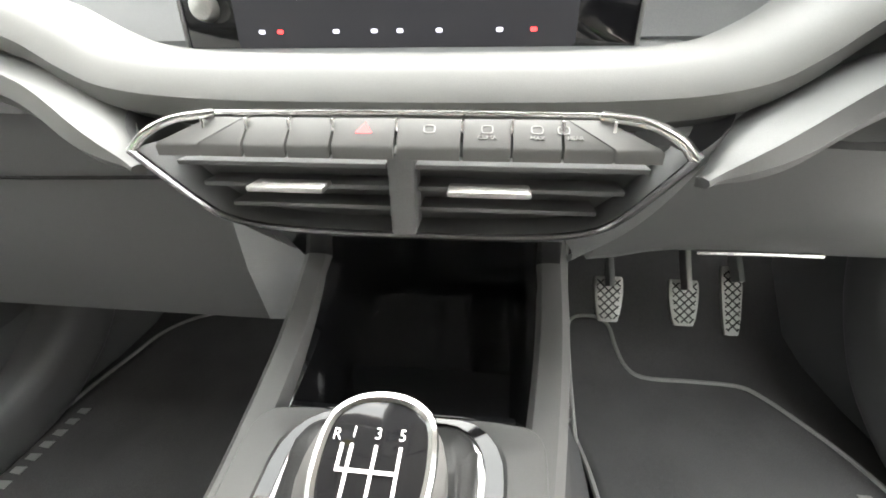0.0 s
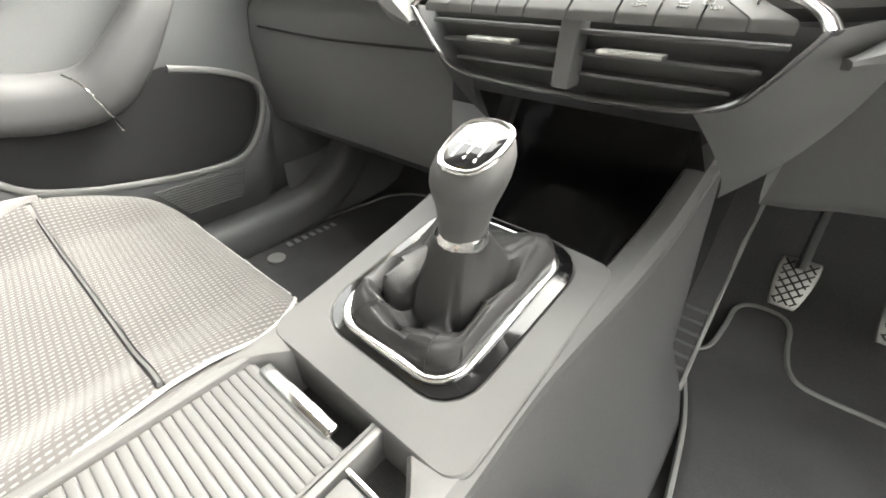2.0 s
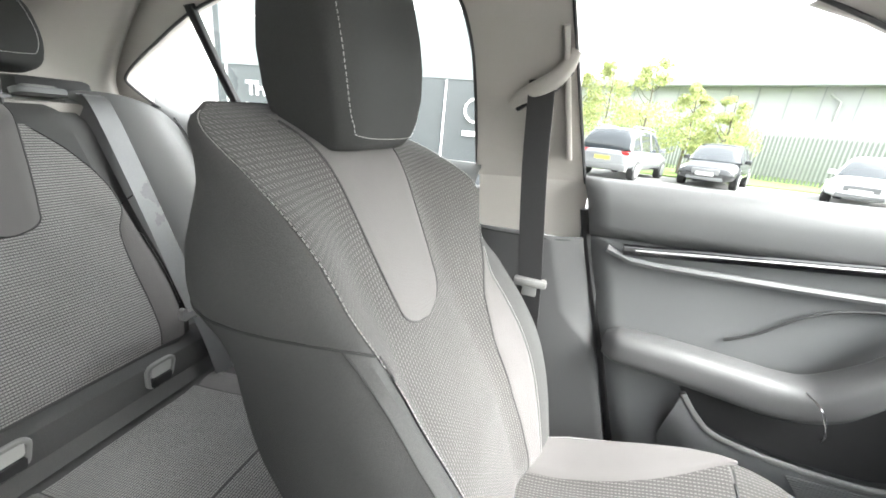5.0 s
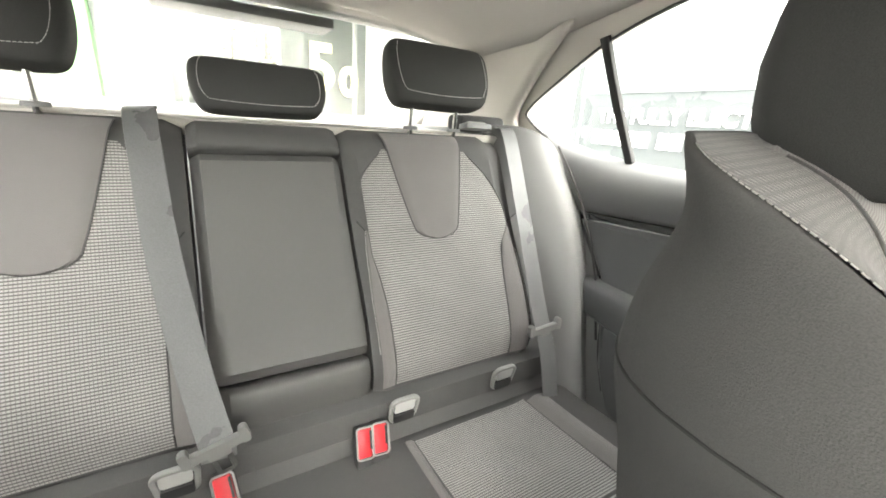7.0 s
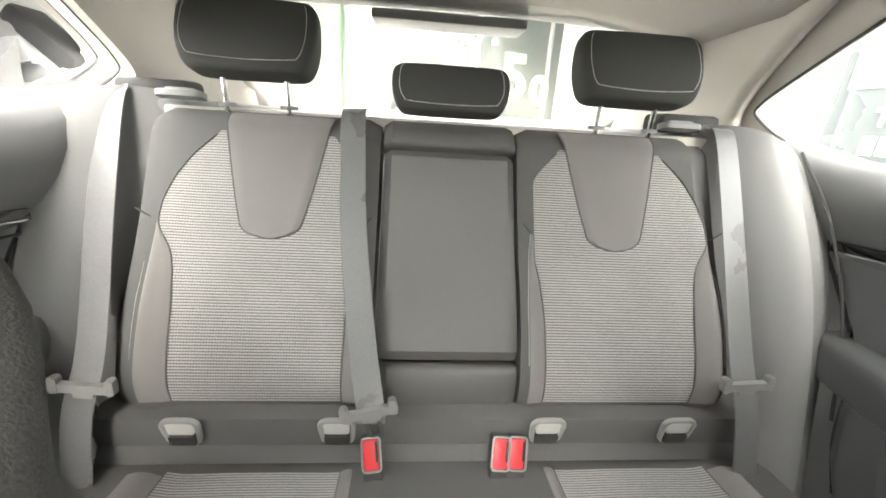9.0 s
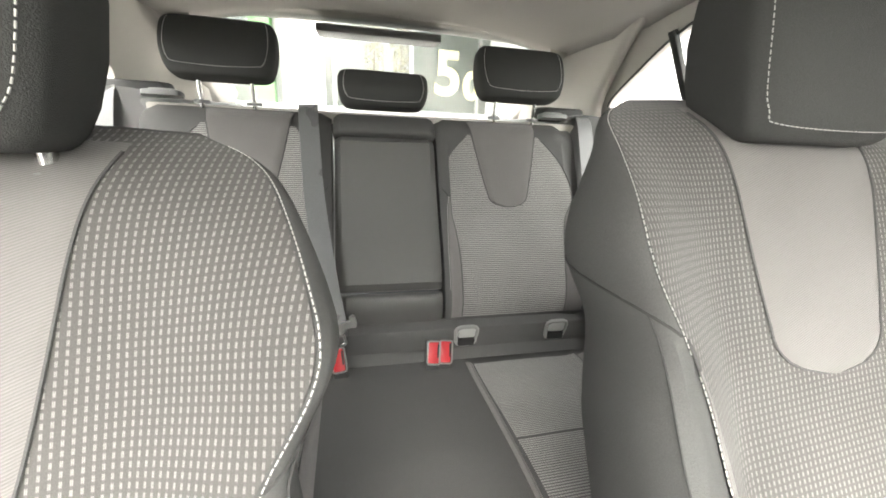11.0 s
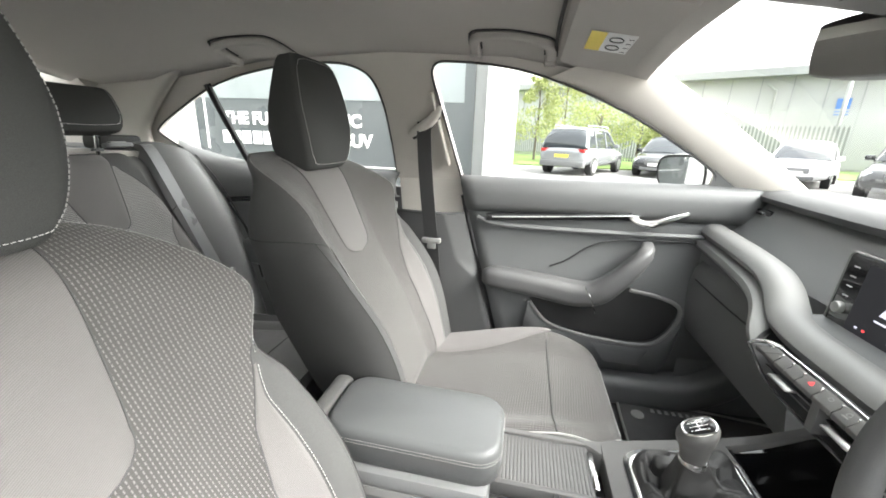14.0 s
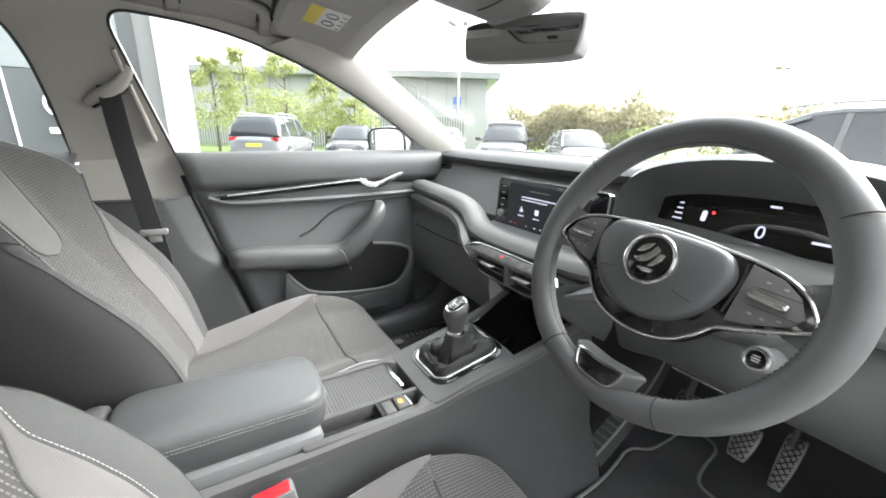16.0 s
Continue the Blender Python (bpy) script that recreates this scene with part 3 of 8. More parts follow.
# ---------------------------------------------------------------- doors
def door_panel(sign, name, rear=False):
    label = "closed dark grey rear door card with an armrest" if rear else "closed dark grey front door card with armrest, handle and pocket"
    d = thing(name, label, "car door", kind="structure")
    X = lambda dx, y, z: (sign * (0.725 - dx), y, z)
    y0, y1 = (-1.46, -0.72) if rear else (-0.475, 0.40)
    # padded upper shoulder
    pad = []
    for y in frange(y0, y1, 20):
        t = (y - y0) / (y1 - y0)
        lift = 0.012 * t if not rear else 0.05 * smooth(0.35, 0.0, t)
        sect = [(-0.03, 0.775), (-0.012, 0.785), (0.012, 0.78), (0.028, 0.762), (0.03, 0.735), (0.024, 0.70), (0.012, 0.672)]
        pad.append([X(dx, y if rear else y + (door_edge(z) - y0) * smooth(0.5, 0.0, t), z + lift) for dx, z in sect])
    p = part("shoulder_pad", grid(pad), SOFT, d, "padded upper door card")
    thicken(p, 0.012)
    # main card
    card = []
    for y in frange(y0, y1, 20):
        t = (y - y0) / (y1 - y0)
        lift = 0.012 * t if not rear else 0.05 * smooth(0.35, 0.0, t)
        card.append([X(dx, y if rear else y + (door_edge(z) - y0) * smooth(0.5, 0.0, t), z) for dx, z in ((0.0, 0.682 + lift), (0.004, 0.66), (0.006, 0.60), (0.008, 0.54), (0.014, 0.50), (0.02, 0.44), (0.026, 0.38), (0.03, 0.31), (0.03, 0.26), (0.02, 0.20), (0.0, 0.17), (-0.03, 0.10))])
    c = part("door_card", grid(card), DOORCARD, d)
    thicken(c, 0.012)
    # trim spear: black strip with chrome line
    if rear:
        a, b, za, zb = y0 + 0.06, y1 - 0.06, 0.70, 0.672
    else:
        a, b, za, zb = -0.40, 0.045, 0.655, 0.69
    sp = [X(0.022, lerp(a, b, t), lerp(za, zb, t)) for t in frange(0, 1, 10)]
    part("trim_spear", sweep(sp, rounded_rect(0.012, 0.022, 0.004, 2)), PIANO, d, "gloss black spear")
    part("chrome_line", sweep([Vector(q) + Vector((sign * -0.004, 0.02, 0.003)) for q in sp], rounded_rect(0.012, 0.006, 0.002, 2)), CHROME, d, "thin chrome line")
    ledge = [X(0.018, lerp(a - 0.03, y1 - 0.04, t), 0.632 - 0.006 * math.sin(math.pi * t) + 0.012 * t + 0.02 * smooth(0.08, 0.0, t)) for t in frange(0, 1, 16)]
    part("ledge", tube(ledge, 0.008, 6), SOFT, d)
    if not rear:
        # release lever in its chrome cup
        lev = catmull([X(0.026, 0.04, 0.692), X(0.030, 0.075, 0.672), X(0.036, 0.11, 0.674), X(0.04, 0.15, 0.692), X(0.034, 0.20, 0.712)], 6)
        part("release_lever", sweep(lev, rounded_rect(0.012, 0.022, 0.005, 3), scale=lambda t: 0.55 + 0.6 * math.sin(math.pi * min(t * 1.1, 1)) ** 0.7), CHROME, d, "chrome door release lever")
        # armrest flowing into the slanted pull grip
        arm = catmull([X(0.022, -0.392, 0.452), X(0.034, -0.355, 0.453), X(0.040, -0.27, 0.448), X(0.046, -0.17, 0.438), X(0.054, -0.09, 0.432), X(0.066, -0.03, 0.446), X(0.080, 0.02, 0.495), X(0.086, 0.065, 0.555), X(0.074, 0.092, 0.590), X(0.03, 0.105, 0.602)], 7)
        part("armrest", sweep(arm, [(a, b) for a, b in rounded_rect(0.080, 0.074, 0.026, 5)], (0, 0, 1), scale=lambda t: table([(0, 0.62), (0.08, 0.92), (0.4, 1.06), (0.6, 1.0), (0.75, 0.72), (0.9, 0.52), (1, 0.42)], t)), LEATHER, d, "padded leatherette armrest rising into a pull grip")
        seam = catmull([X(0.108, -0.075, 0.475), X(0.134, -0.062, 0.462), X(0.136, -0.045, 0.42), X(0.12, -0.035, 0.395)], 5)
        part("grip_seam", tube(seam, 0.0018, 5), CHROME, d)
        # fabric insert outline
        line = catmull([X(0.02, -0.18, 0.505), X(0.02, -0.13, 0.53), X(0.018, -0.07, 0.578), X(0.018, 0.0, 0.607), X(0.018, 0.12, 0.618), X(0.016, 0.28, 0.622)], 6)
        part("insert_seam", tube(line, 0.003, 5), RUBBER, d)
        # map pocket
        rim = catmull([(-0.235, 0.39), (-0.20, 0.345), (-0.15, 0.308), (-0.02, 0.283), (0.13, 0.278), (0.19, 0.31), (0.225, 0.38), (0.215, 0.425), (0.15, 0.45), (0.07, 0.462)], 5)
        part("pocket_rim", sweep([X(0.058, q[0], q[1]) for q in rim], rounded_rect(0.012, 0.010, 0.004, 3), (sign, 0, 0)), GREYBAND, d, "satin grey rim of the door pocket")
        inner = [(q[0], q[1]) for q in rim]
        # black sheet just proud of the card, standing in for the pocket's shaded depth
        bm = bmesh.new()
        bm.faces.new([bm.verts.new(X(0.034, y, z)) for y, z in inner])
        part("pocket_shade", bm, RUBBER, d, smooth=False)
        outer = [[X(0.058, q[0], q[1]) for q in rim], [X(0.062, q[0] * 1.03, q[1] - 0.03) for q in rim], [X(0.045, q[0] * 1.05, q[1] - 0.09) for q in rim], [X(0.02, q[0] * 1.05, max(q[1] - 0.16, 0.15)) for q in rim]]
        part("pocket_face", grid([[r[k] for r in outer] for k in range(0, 34)]), SOFT, d)
        for k in range(12):
            z = 0.262 - 0.0052 * k
            part("speaker_rib", box(*sorted((sign * 0.660, sign * 0.664)), -0.02 + 0.004 * k, 0.155 - 0.002 * k, z, z + 0.0022), HARD, d)
    return d


door_panel(-1, "door_1")


def rear_door(sign, name):
    d = thing(name, "closed dark grey rear door card with padded armrest and pocket", "car door", kind="structure")
    X = lambda dx, y, z: (sign * (0.725 - dx), y, z)
    top = lambda y: table([(-1.64, 0.872), (-1.54, 0.828), (-1.40, 0.797), (-1.288, 0.784), (-1.1, 0.781), (-0.71, 0.776)], y)
    low = lambda y: table([(-1.64, 0.862), (-1.56, 0.775), (-1.47, 0.682), (-1.42, 0.655), (-1.36, 0.657), (-1.06, 0.681), (-0.71, 0.700)], y)
    # padded sail and shoulder
    pad = []
    for y in [-1.64, -1.62, -1.59, -1.55, -1.50, -1.45] + frange(-1.40, -0.71, 18):
        h = max(top(y) - low(y), 0.001)
        b = 0.040 * smooth(-1.64, -1.46, y)
        pad.append([X(-0.03, y, top(y) + 0.004), X(-0.012, y, top(y) + 0.008), X(b * 0.5, y, top(y) - h * 0.05), X(b * 0.85, y, top(y) - h * 0.2), X(b * 1.02, y, top(y) - h * 0.45), X(b, y, top(y) - h * 0.7), X(b * 0.75, y, top(y) - h * 0.92), X(b * 0.5, y, low(y)), X(-0.01, y, low(y) - 0.004)])
    p = part("shoulder_pad", grid(pad), SOFT, d, "padded dark grey sail and shoulder pad")
    thicken(p, 0.006)
    # recessed card under it
    back = lambda z: table([(0.10, -1.20), (0.30, -1.27), (0.42, -1.285), (0.50, -1.315), (0.60, -1.385), (0.66, -1.43)], z)
    card = []
    for z, dx in ((0.664, 0.012), (0.640, 0.016), (0.632, 0.022), (0.61, 0.020), (0.56, 0.018), (0.51, 0.022), (0.47, 0.026), (0.42, 0.030), (0.36, 0.034), (0.28, 0.036), (0.20, 0.028), (0.15, 0.006), (0.10, -0.03)):
        card.append([X(dx - 0.05 * (1 - smooth(0, 0.05, y - back(z))), y, z + 0.02 * smooth(-1.3, -0.75, y) * smooth(0.5, 0.64, z)) for y in [back(z), back(z) + 0.01, back(z) + 0.025, back(z) + 0.05] + frange(back(z) + 0.08, -0.71, 14)])
    c = part("door_card", grid(card), DOORCARD, d)
    thicken(c, 0.012)
    part("card_edge", tube(catmull([X(-0.006, back(z) + 0.006, z) for z in (0.20, 0.30, 0.42, 0.50, 0.56, 0.60, 0.645)], 5), 0.009, 7), RUBBER, d, "black edge seal")
    sp = [X(0.028, y, 0.650 + (y + 1.364) * 0.079) for y in frange(-1.37, -0.76, 10)]
    part("trim_spear", sweep(sp, rounded_rect(0.014, 0.020, 0.004, 2)), PIANO, d, "gloss black spear")
    part("chrome_line", sweep([X(0.034, y, 0.642 + (y + 1.364) * 0.079) for y in frange(-1.36, -0.74, 10)], rounded_rect(0.010, 0.004, 0.0015, 2)), CHROME, d, "thin chrome line")
    part("insert_seam", tube(catmull([X(0.022, -1.36, 0.622), X(0.024, -1.33, 0.622), X(0.024, -1.1, 0.640), X(0.024, -0.75, 0.662)], 5), 0.0022, 5), RUBBER, d)
    part("insert_seam", tube(catmull([X(0.021, -1.352, 0.615), X(0.020, -1.325, 0.575), X(0.020, -1.30, 0.53), X(0.022, -1.29, 0.50)], 5), 0.0022, 5), RUBBER, d)
    # padded armrest with its pull cup
    arm = []
    for y, w, zt, zb in ((-1.336, 0.026, 0.482, 0.440), (-1.330, 0.048, 0.494, 0.428), (-1.315, 0.064, 0.500, 0.420), (-1.28, 0.074, 0.503, 0.414), (-1.20, 0.080, 0.502, 0.405), (-1.10, 0.084, 0.498, 0.395), (-1.0, 0.086, 0.497, 0.39), (-0.88, 0.086, 0.50, 0.39), (-0.78, 0.06, 0.51, 0.40)):
        m = (zt + zb) / 2
        arm.append([X(0.0, y, zt), X(w * 0.72, y, zt + 0.002), X(w * 0.90, y, zt - 0.004), X(w * 0.985, y, zt - 0.016), X(w, y, m), X(w * 0.95, y, zb + 0.012), X(w * 0.8, y, zb + 0.002), X(0.0, y, zb)])
    ar = part("armrest", loft(arm), ARMLEATHER, d, "padded dark leatherette armrest")
    part("grip_trim", sweep(catmull([X(0.050, -1.075, 0.503), X(0.078, -1.062, 0.498), X(0.090, -1.050, 0.470), X(0.086, -1.040, 0.430), X(0.060, -1.035, 0.402)], 5), rounded_rect(0.022, 0.006, 0.002, 3), (0, 1, 0)), GREYBAND, ar, "satin grey grip trim")
    part("grip_cup", box(*sorted((sign * 0.655, sign * 0.69)), -1.0, -0.85, 0.492, 0.5005, 0.004), RUBBER, ar, "dark pull cup")
    # proud lower pocket
    edge = lambda z: table([(0.13, -0.86), (0.20, -0.90), (0.293, -1.0), (0.33, -1.105), (0.41, -1.165)], z)
    pocket = []
    for z, dx in ((0.41, 0.040), (0.404, 0.060), (0.38, 0.066), (0.34, 0.072), (0.30, 0.074), (0.24, 0.070), (0.18, 0.060), (0.14, 0.03)):
        pocket.append([X(0.03, edge(z) - 0.004, z), X(dx * 0.85, edge(z), z), X(dx, edge(z) + 0.012, z)] + [X(dx, y, z) for y in frange(edge(z) + 0.03, -0.72, 8)])
    pk = part("pocket_face", grid(pocket), HARD, d, "dark plastic pocket face")
    thicken(pk, 0.006)
    part("pocket_rim", tube(catmull([X(0.05, edge(z) - 0.002, z) for z in (0.41, 0.37, 0.33, 0.293, 0.25, 0.20)], 5), 0.006, 6), GREYBAND, pk, "worn grey rim of the pocket")
    return d


for s in (-1, 1):
    solo("trim_dash_end", box(*sorted((s * 0.70, s * 0.755)), 0.36, 0.62, 0.45, 0.772, 0.012), HARD, "dark end panel between door and dashboard", "dash end", kind="structure")
    solo("trim_rear_frame", box(*sorted((s * 0.745, s * 0.80)), -1.72, -1.05, 0.04, 0.74, 0.01), HARD, "dark body frame behind the rear door", "door frame", kind="structure")
rear_door(-1, "door_2")
rear_door(1, "door_3")
for s in (-1, 1):
    jamb = [(s * lerp(0.722, 0.729, smooth(0.4, 0.7, z)), door_edge(z) - 0.004, z) for z in frange(0.72, 0.15, 16)]
    solo("trim_door_seal", tube(jamb, 0.010, 8), RUBBER, "black rubber door seal along the centre pillar", "door seal", kind="structure")
for s in (-1, 1):
    solo("trim_pillar_frame", box(*sorted((s * 0.754, s * 0.80)), -0.53, -0.30, 0.05, 0.70, 0.006), HARD, "dark body frame behind the centre pillar", "door frame", kind="structure")
    solo("trim_pillar_frame", box(*sorted((s * 0.754, s * 0.80)), -0.80, -0.67, 0.05, 0.73, 0.006), HARD, "dark body frame behind the centre pillar", "door frame", kind="structure")


# ---------------------------------------------------------------- front seats
def back_mid(v):
    """Depth and height of a front backrest's middle line."""
    s = v / 0.6
    return -0.27 * s, 0.25 + 0.57 * s


# half width and proudness of the backrest's stitched edge
EDGE = [(-0.02, 0.195), (0.0, 0.20), (0.1, 0.201), (0.2, 0.208), (0.25, 0.211), (0.30, 0.213), (0.35, 0.212), (0.40, 0.207), (0.425, 0.212), (0.442, 0.222), (0.465, 0.236), (0.485, 0.246), (0.505, 0.248),
        (0.525, 0.242), (0.556, 0.231), (0.585, 0.218), (0.605, 0.208), (0.625, 0.193), (0.642, 0.171), (0.655, 0.143), (0.66, 0.122)]
EDGE_K = [(-0.02, 0.03), (0.0, 0.045), (0.1, 0.072), (0.15, 0.082), (0.2, 0.088), (0.25, 0.087), (0.30, 0.078), (0.35, 0.064), (0.40, 0.052), (0.43, 0.052), (0.465, 0.059), (0.49, 0.065), (0.512, 0.060),
          (0.54, 0.042), (0.573, 0.015), (0.60, -0.012), (0.62, -0.034), (0.64, -0.055), (0.655, -0.072), (0.66, -0.080)]
MID_K = [(-0.02, -0.02), (0.02, 0.0), (0.10, 0.007), (0.18, 0.012), (0.26, 0.007), (0.34, 0.0), (0.55, 0.0), (0.585, -0.005), (0.61, -0.018), (0.63, -0.036), (0.645, -0.050), (0.655, -0.062), (0.66, -0.071)]


def back_w(v):
    return soft_table(EDGE, v)


def back_at(u, v, d=0.0):
    """A point of the backrest's front, u across and v up, d proud of it."""
    y, z = back_mid(v)
    w = back_w(v)
    a = min(abs(u) / w, 1.0)
    flat = table([(0, 0.50), (0.3, 0.52), (0.42, 0.50), (0.5, 0.42), (0.6, 0.45)], v)
    t = max(a - flat, 0) / (1 - flat)
    rise = 0.35 * smooth(0, 1, t) + 0.65 * t ** 1.6
    k = lerp(soft_table(MID_K, v), soft_table(EDGE_K, v), rise) + d
    return Vector((u, y + 0.925 * k, z + 0.379 * k))


def cs(v):
    """Half width of the striped middle."""
    if v < 0.404:
        return table([(0, 0.150), (0.15, 0.145), (0.25, 0.150), (0.33, 0.168), (0.404, 0.200)], v)
    return lerp(0.200, back_w(v) * 0.985, smooth(0.404, 0.425, v))


def qs(v):
    """Half width at the bolster's stitched seam."""
    return back_w(v) * 0.985 - 0.017 * smooth(0.42, 0.35, v)


def tongue_w(v):
    b = 0.374
    if v < b + 0.045:
        t = max((v - b) / 0.045, 0)
        return 0.070 * math.sqrt(max(1 - (1 - t) ** 2.4, 0))
    return lerp(0.070, 0.098, ((v - b - 0.045) / (0.625 - b - 0.045)) ** 0.8)


def back_patch(u0, u1, v0, v1, d, nu=10, nv=40, across=False):
    """A cover panel; its weave is laid out by true length over the padding."""
    pts, uvs = [], []
    for v in frange(v0, v1, nv):
        a, b = u0(v), u1(v)
        row = [lerp(a, b, k / nu) for k in range(nu + 1)]
        line = [back_at(u, v, d * min(1, 8 * min(k, nu - k) / nu + 0.6)) for k, u in enumerate(row)]
        run = [0.0]
        for p, q in zip(line, line[1:]):
            run.append(run[-1] + (q - p).length)
        half = run[-1] / 2 if abs(a + b) < 1e-6 else 0
        pts.append(line)
        uvs.append([(r - half, v * 1.07) for r in run])
    return grid(pts, uv=uvs)


def headrest_shape(w, h, t, q, low=0.82, lean=0.0):
    """Half width, half depth and depth shift of a head restraint at q from -1 (bottom) to 1 (top)."""
    tall = h > 0.2
    r = (1 - abs(q) ** (3.2 if tall and q < 0 else 5)) ** 0.5 if abs(q) < 1 else 0.0
    crown = 0.84 if tall else 1.0
    ww = w / 2 * lerp(low, 1.0, smooth(-1, 0.1, q)) * lerp(1.0, crown, smooth(0.0, 1.0, q)) * lerp(0.66 if tall and q < 0 else 0.80, 1, r)
    tt = t / 2 * lerp(1.0, 0.62, smooth(-0.4, 1.0, q)) * lerp(0.55, 1, r)
    return ww, tt, lean * t * smooth(-0.4, 1.0, q)


def headrest_body(w, h, t, low=0.82, lean=0.0, back=1.0):
    """A padded head restraint: rings from bottom to top."""
    rings = []
    N = 32
    for q in [-1, -0.985, -0.95, -0.88, -0.75, -0.5, -0.2, 0.1, 0.4, 0.65, 0.82, 0.92, 0.97, 0.99, 1]:
        ww, tt, dy = headrest_shape(w, h, t, q, low, lean)
        ring = []
        for j in range(N):
            a = 2 * math.pi * (j + 0.5) / N
            cx, cy = math.cos(a), math.sin(a)
            e = 2 / 5.0
            taper = lerp(back, 1.0, smooth(-1.0, 0.5, cy))
            ring.append((ww * taper * abs(cx) ** e * (1 if cx > 0 else -1), dy + tt * abs(cy) ** e * (1 if cy > 0 else -1), q * h / 2))
        rings.append(ring)
    return loft(rings)


def headrest_face(x, q, w, h, t, low=0.82, lean=0.0, proud=0.001):
    """A point on a head restraint's front."""
    ww, tt, dy = headrest_shape(w, h, t, q, low, lean)
    return Vector((x * ww, dy + tt * (1 - min(abs(x), 0.999) ** 5) ** 0.2 + proud, q * h / 2))


def front_seat():
    s = thing("front_seat", "front car seat in dark and light grey cloth", "car seat", group="front seats")
    # closed body of the backrest
    deep = [(-0.02, -0.17), (0.1, -0.21), (0.3, -0.215), (0.42, -0.190), (0.5, -0.156), (0.6, -0.102), (0.63, -0.096), (0.645, -0.086), (0.655, -0.080), (0.66, -0.078)]
    swell = [(-0.02, 0.038), (0.1, 0.040), (0.28, 0.034), (0.36, 0.026), (0.44, 0.020), (0.52, 0.014), (0.6, 0.011), (0.635, 0.006), (0.655, 0.002), (0.69, 0.0)]

    def flank(v, t):
        """The padded side from the stitched edge (t = 0) round to the back (t = 1)."""
        w, ke, kb, d = back_w(v), soft_table(EDGE_K, v), soft_table(deep, v), soft_table(swell, v)
        f, low = smooth(0.54, 0.64, v), smooth(0.37, 0.45, v)
        pts = ((w, ke), (w + lerp(0.078, 1.2 * d, low), ke + lerp(0.048, lerp(-0.014, -0.006, smooth(0.5, 0.6, v)), low)), (lerp(lerp(0.84, 0.95, smooth(0.42, 0.54, v)) * w, w, f) + d + 0.014 * math.exp(-((v - 0.52) / 0.07) ** 2), lerp(ke, kb, lerp(0.72, 0.27, f))), (lerp(w * 0.64, min(0.10, w * 0.7), f), kb))
        q = ((1 - t) ** 3, 3 * t * (1 - t) ** 2, 3 * t * t * (1 - t), t ** 3)
        return sum(a * p[0] for a, p in zip(q, pts)), sum(a * p[1] for a, p in zip(q, pts))

    def flank_at(g, v, t, d=0.0):
        u, k = flank(v, t)
        y, z = back_mid(v)
        return Vector((g * (u + d), y + 0.925 * k, z + 0.379 * k))

    rings = []
    for v in frange(-0.02, 0.66, 70):
        w = back_w(v)
        ts = (0.07, 0.16, 0.27, 0.4, 0.53, 0.66, 0.78, 0.9)
        ub, kb = flank(v, 1.0)
        y, z = back_mid(v)
        back = [Vector((u, y - 0.925 * (0.012 * (1 - (u / ub) ** 2) - kb), z - 0.379 * (0.012 * (1 - (u / ub) ** 2) - kb))) for u in frange(ub, -ub, 10)]
        rings.append([back_at(u, v) for u in frange(-w, w, 48)] + [flank_at(1, v, t) for t in ts] + back + [flank_at(-1, v, t) for t in reversed(ts)])
    part("backrest", loft(rings), CLOTH_DARK, s, "dark grey backrest cover")
    for g in (-1, 1):
        part("side_seam", tube([flank_at(g, lerp(0.428, 0.505, t ** 0.9), t, 0.0003) for t in frange(0, 1, 24)], 0.0013, 5), THREAD_AND_SHADE, s)
        part("side_seam", tube([flank_at(g, lerp(0.443, 0.0, t), 0.16, 0.0004) for t in frange(0, 1, 24)], 0.0010, 5), THREAD_AND_SHADE, s)
    part("stripe_panel", back_patch(lambda v: -cs(v), cs, 0.0, 0.656, 0.003, 48, 90), STRIPE, s, "dark cloth with rows of white dashed threads")
    part("tongue_panel", back_patch(lambda v: -tongue_w(v), tongue_w, 0.3741, 0.640, 0.0055, 14, 40), CLOTH_GREY, s, "light grey twill panel")
    for g in (-1, 1):
        f0, f1 = (lambda v: -qs(v), lambda v: -cs(v)) if g < 0 else (cs, qs)
        part("bolster_panel", back_patch(f0, f1, 0.0, 0.403, 0.004, 12, 40), CLOTH_GREY, s, "light grey side bolster")
        seam = [back_at(g * (qs(v) + 0.0025), v, 0.003) for v in frange(0.0, 0.40, 60)]
        part("bolster_stitching", stitches(seam, 0.0055, 0.0038, 0.0006), THREAD_GREY, s, "white stitching")
        edge = [back_at(g * back_w(v) * 0.996, v, 0.002) for v in frange(0.415, 0.645, 50)]
        part("wing_stitching", stitches(edge, 0.0052, 0.0034, 0.0005), THREAD_GREY, s, "white stitching")
        piping = [back_at(g * (cs(v)), v, 0.002) for v in frange(0.0, 0.425, 40)]
        part("piping", tube(piping, 0.0014, 5), CLOTH_DARK, s)
    rim = [back_at(u, v, 0.004) for u, v in [(-tongue_w(v), v) for v in frange(0.63, 0.3745, 40)] + [(tongue_w(v), v) for v in frange(0.3745, 0.63, 40)]]
    part("tongue_seam", tube(rim, 0.0013, 5), CLOTH_DARK, s)
    # cushion
    def cush_at(u, v, d=0.0):
        # v from 0 at the rear to 0.54 at the front edge, then rolling down
        y = -0.04 + v if v < 0.49 else 0.45 + 0.048 * math.sin(min((v - 0.49) / 0.055, 1.57))
        z = 0.235 + 0.065 * smooth(0.0, 0.40, v) - 0.004 * smooth(0.36, 0.49, v)
        if v > 0.49:
            z -= 0.042 * (1 - math.cos(min((v - 0.49) / 0.055, 1.57))) + max(v - 0.576, 0)
        w = cush_w(v)
        a = abs(u) / w
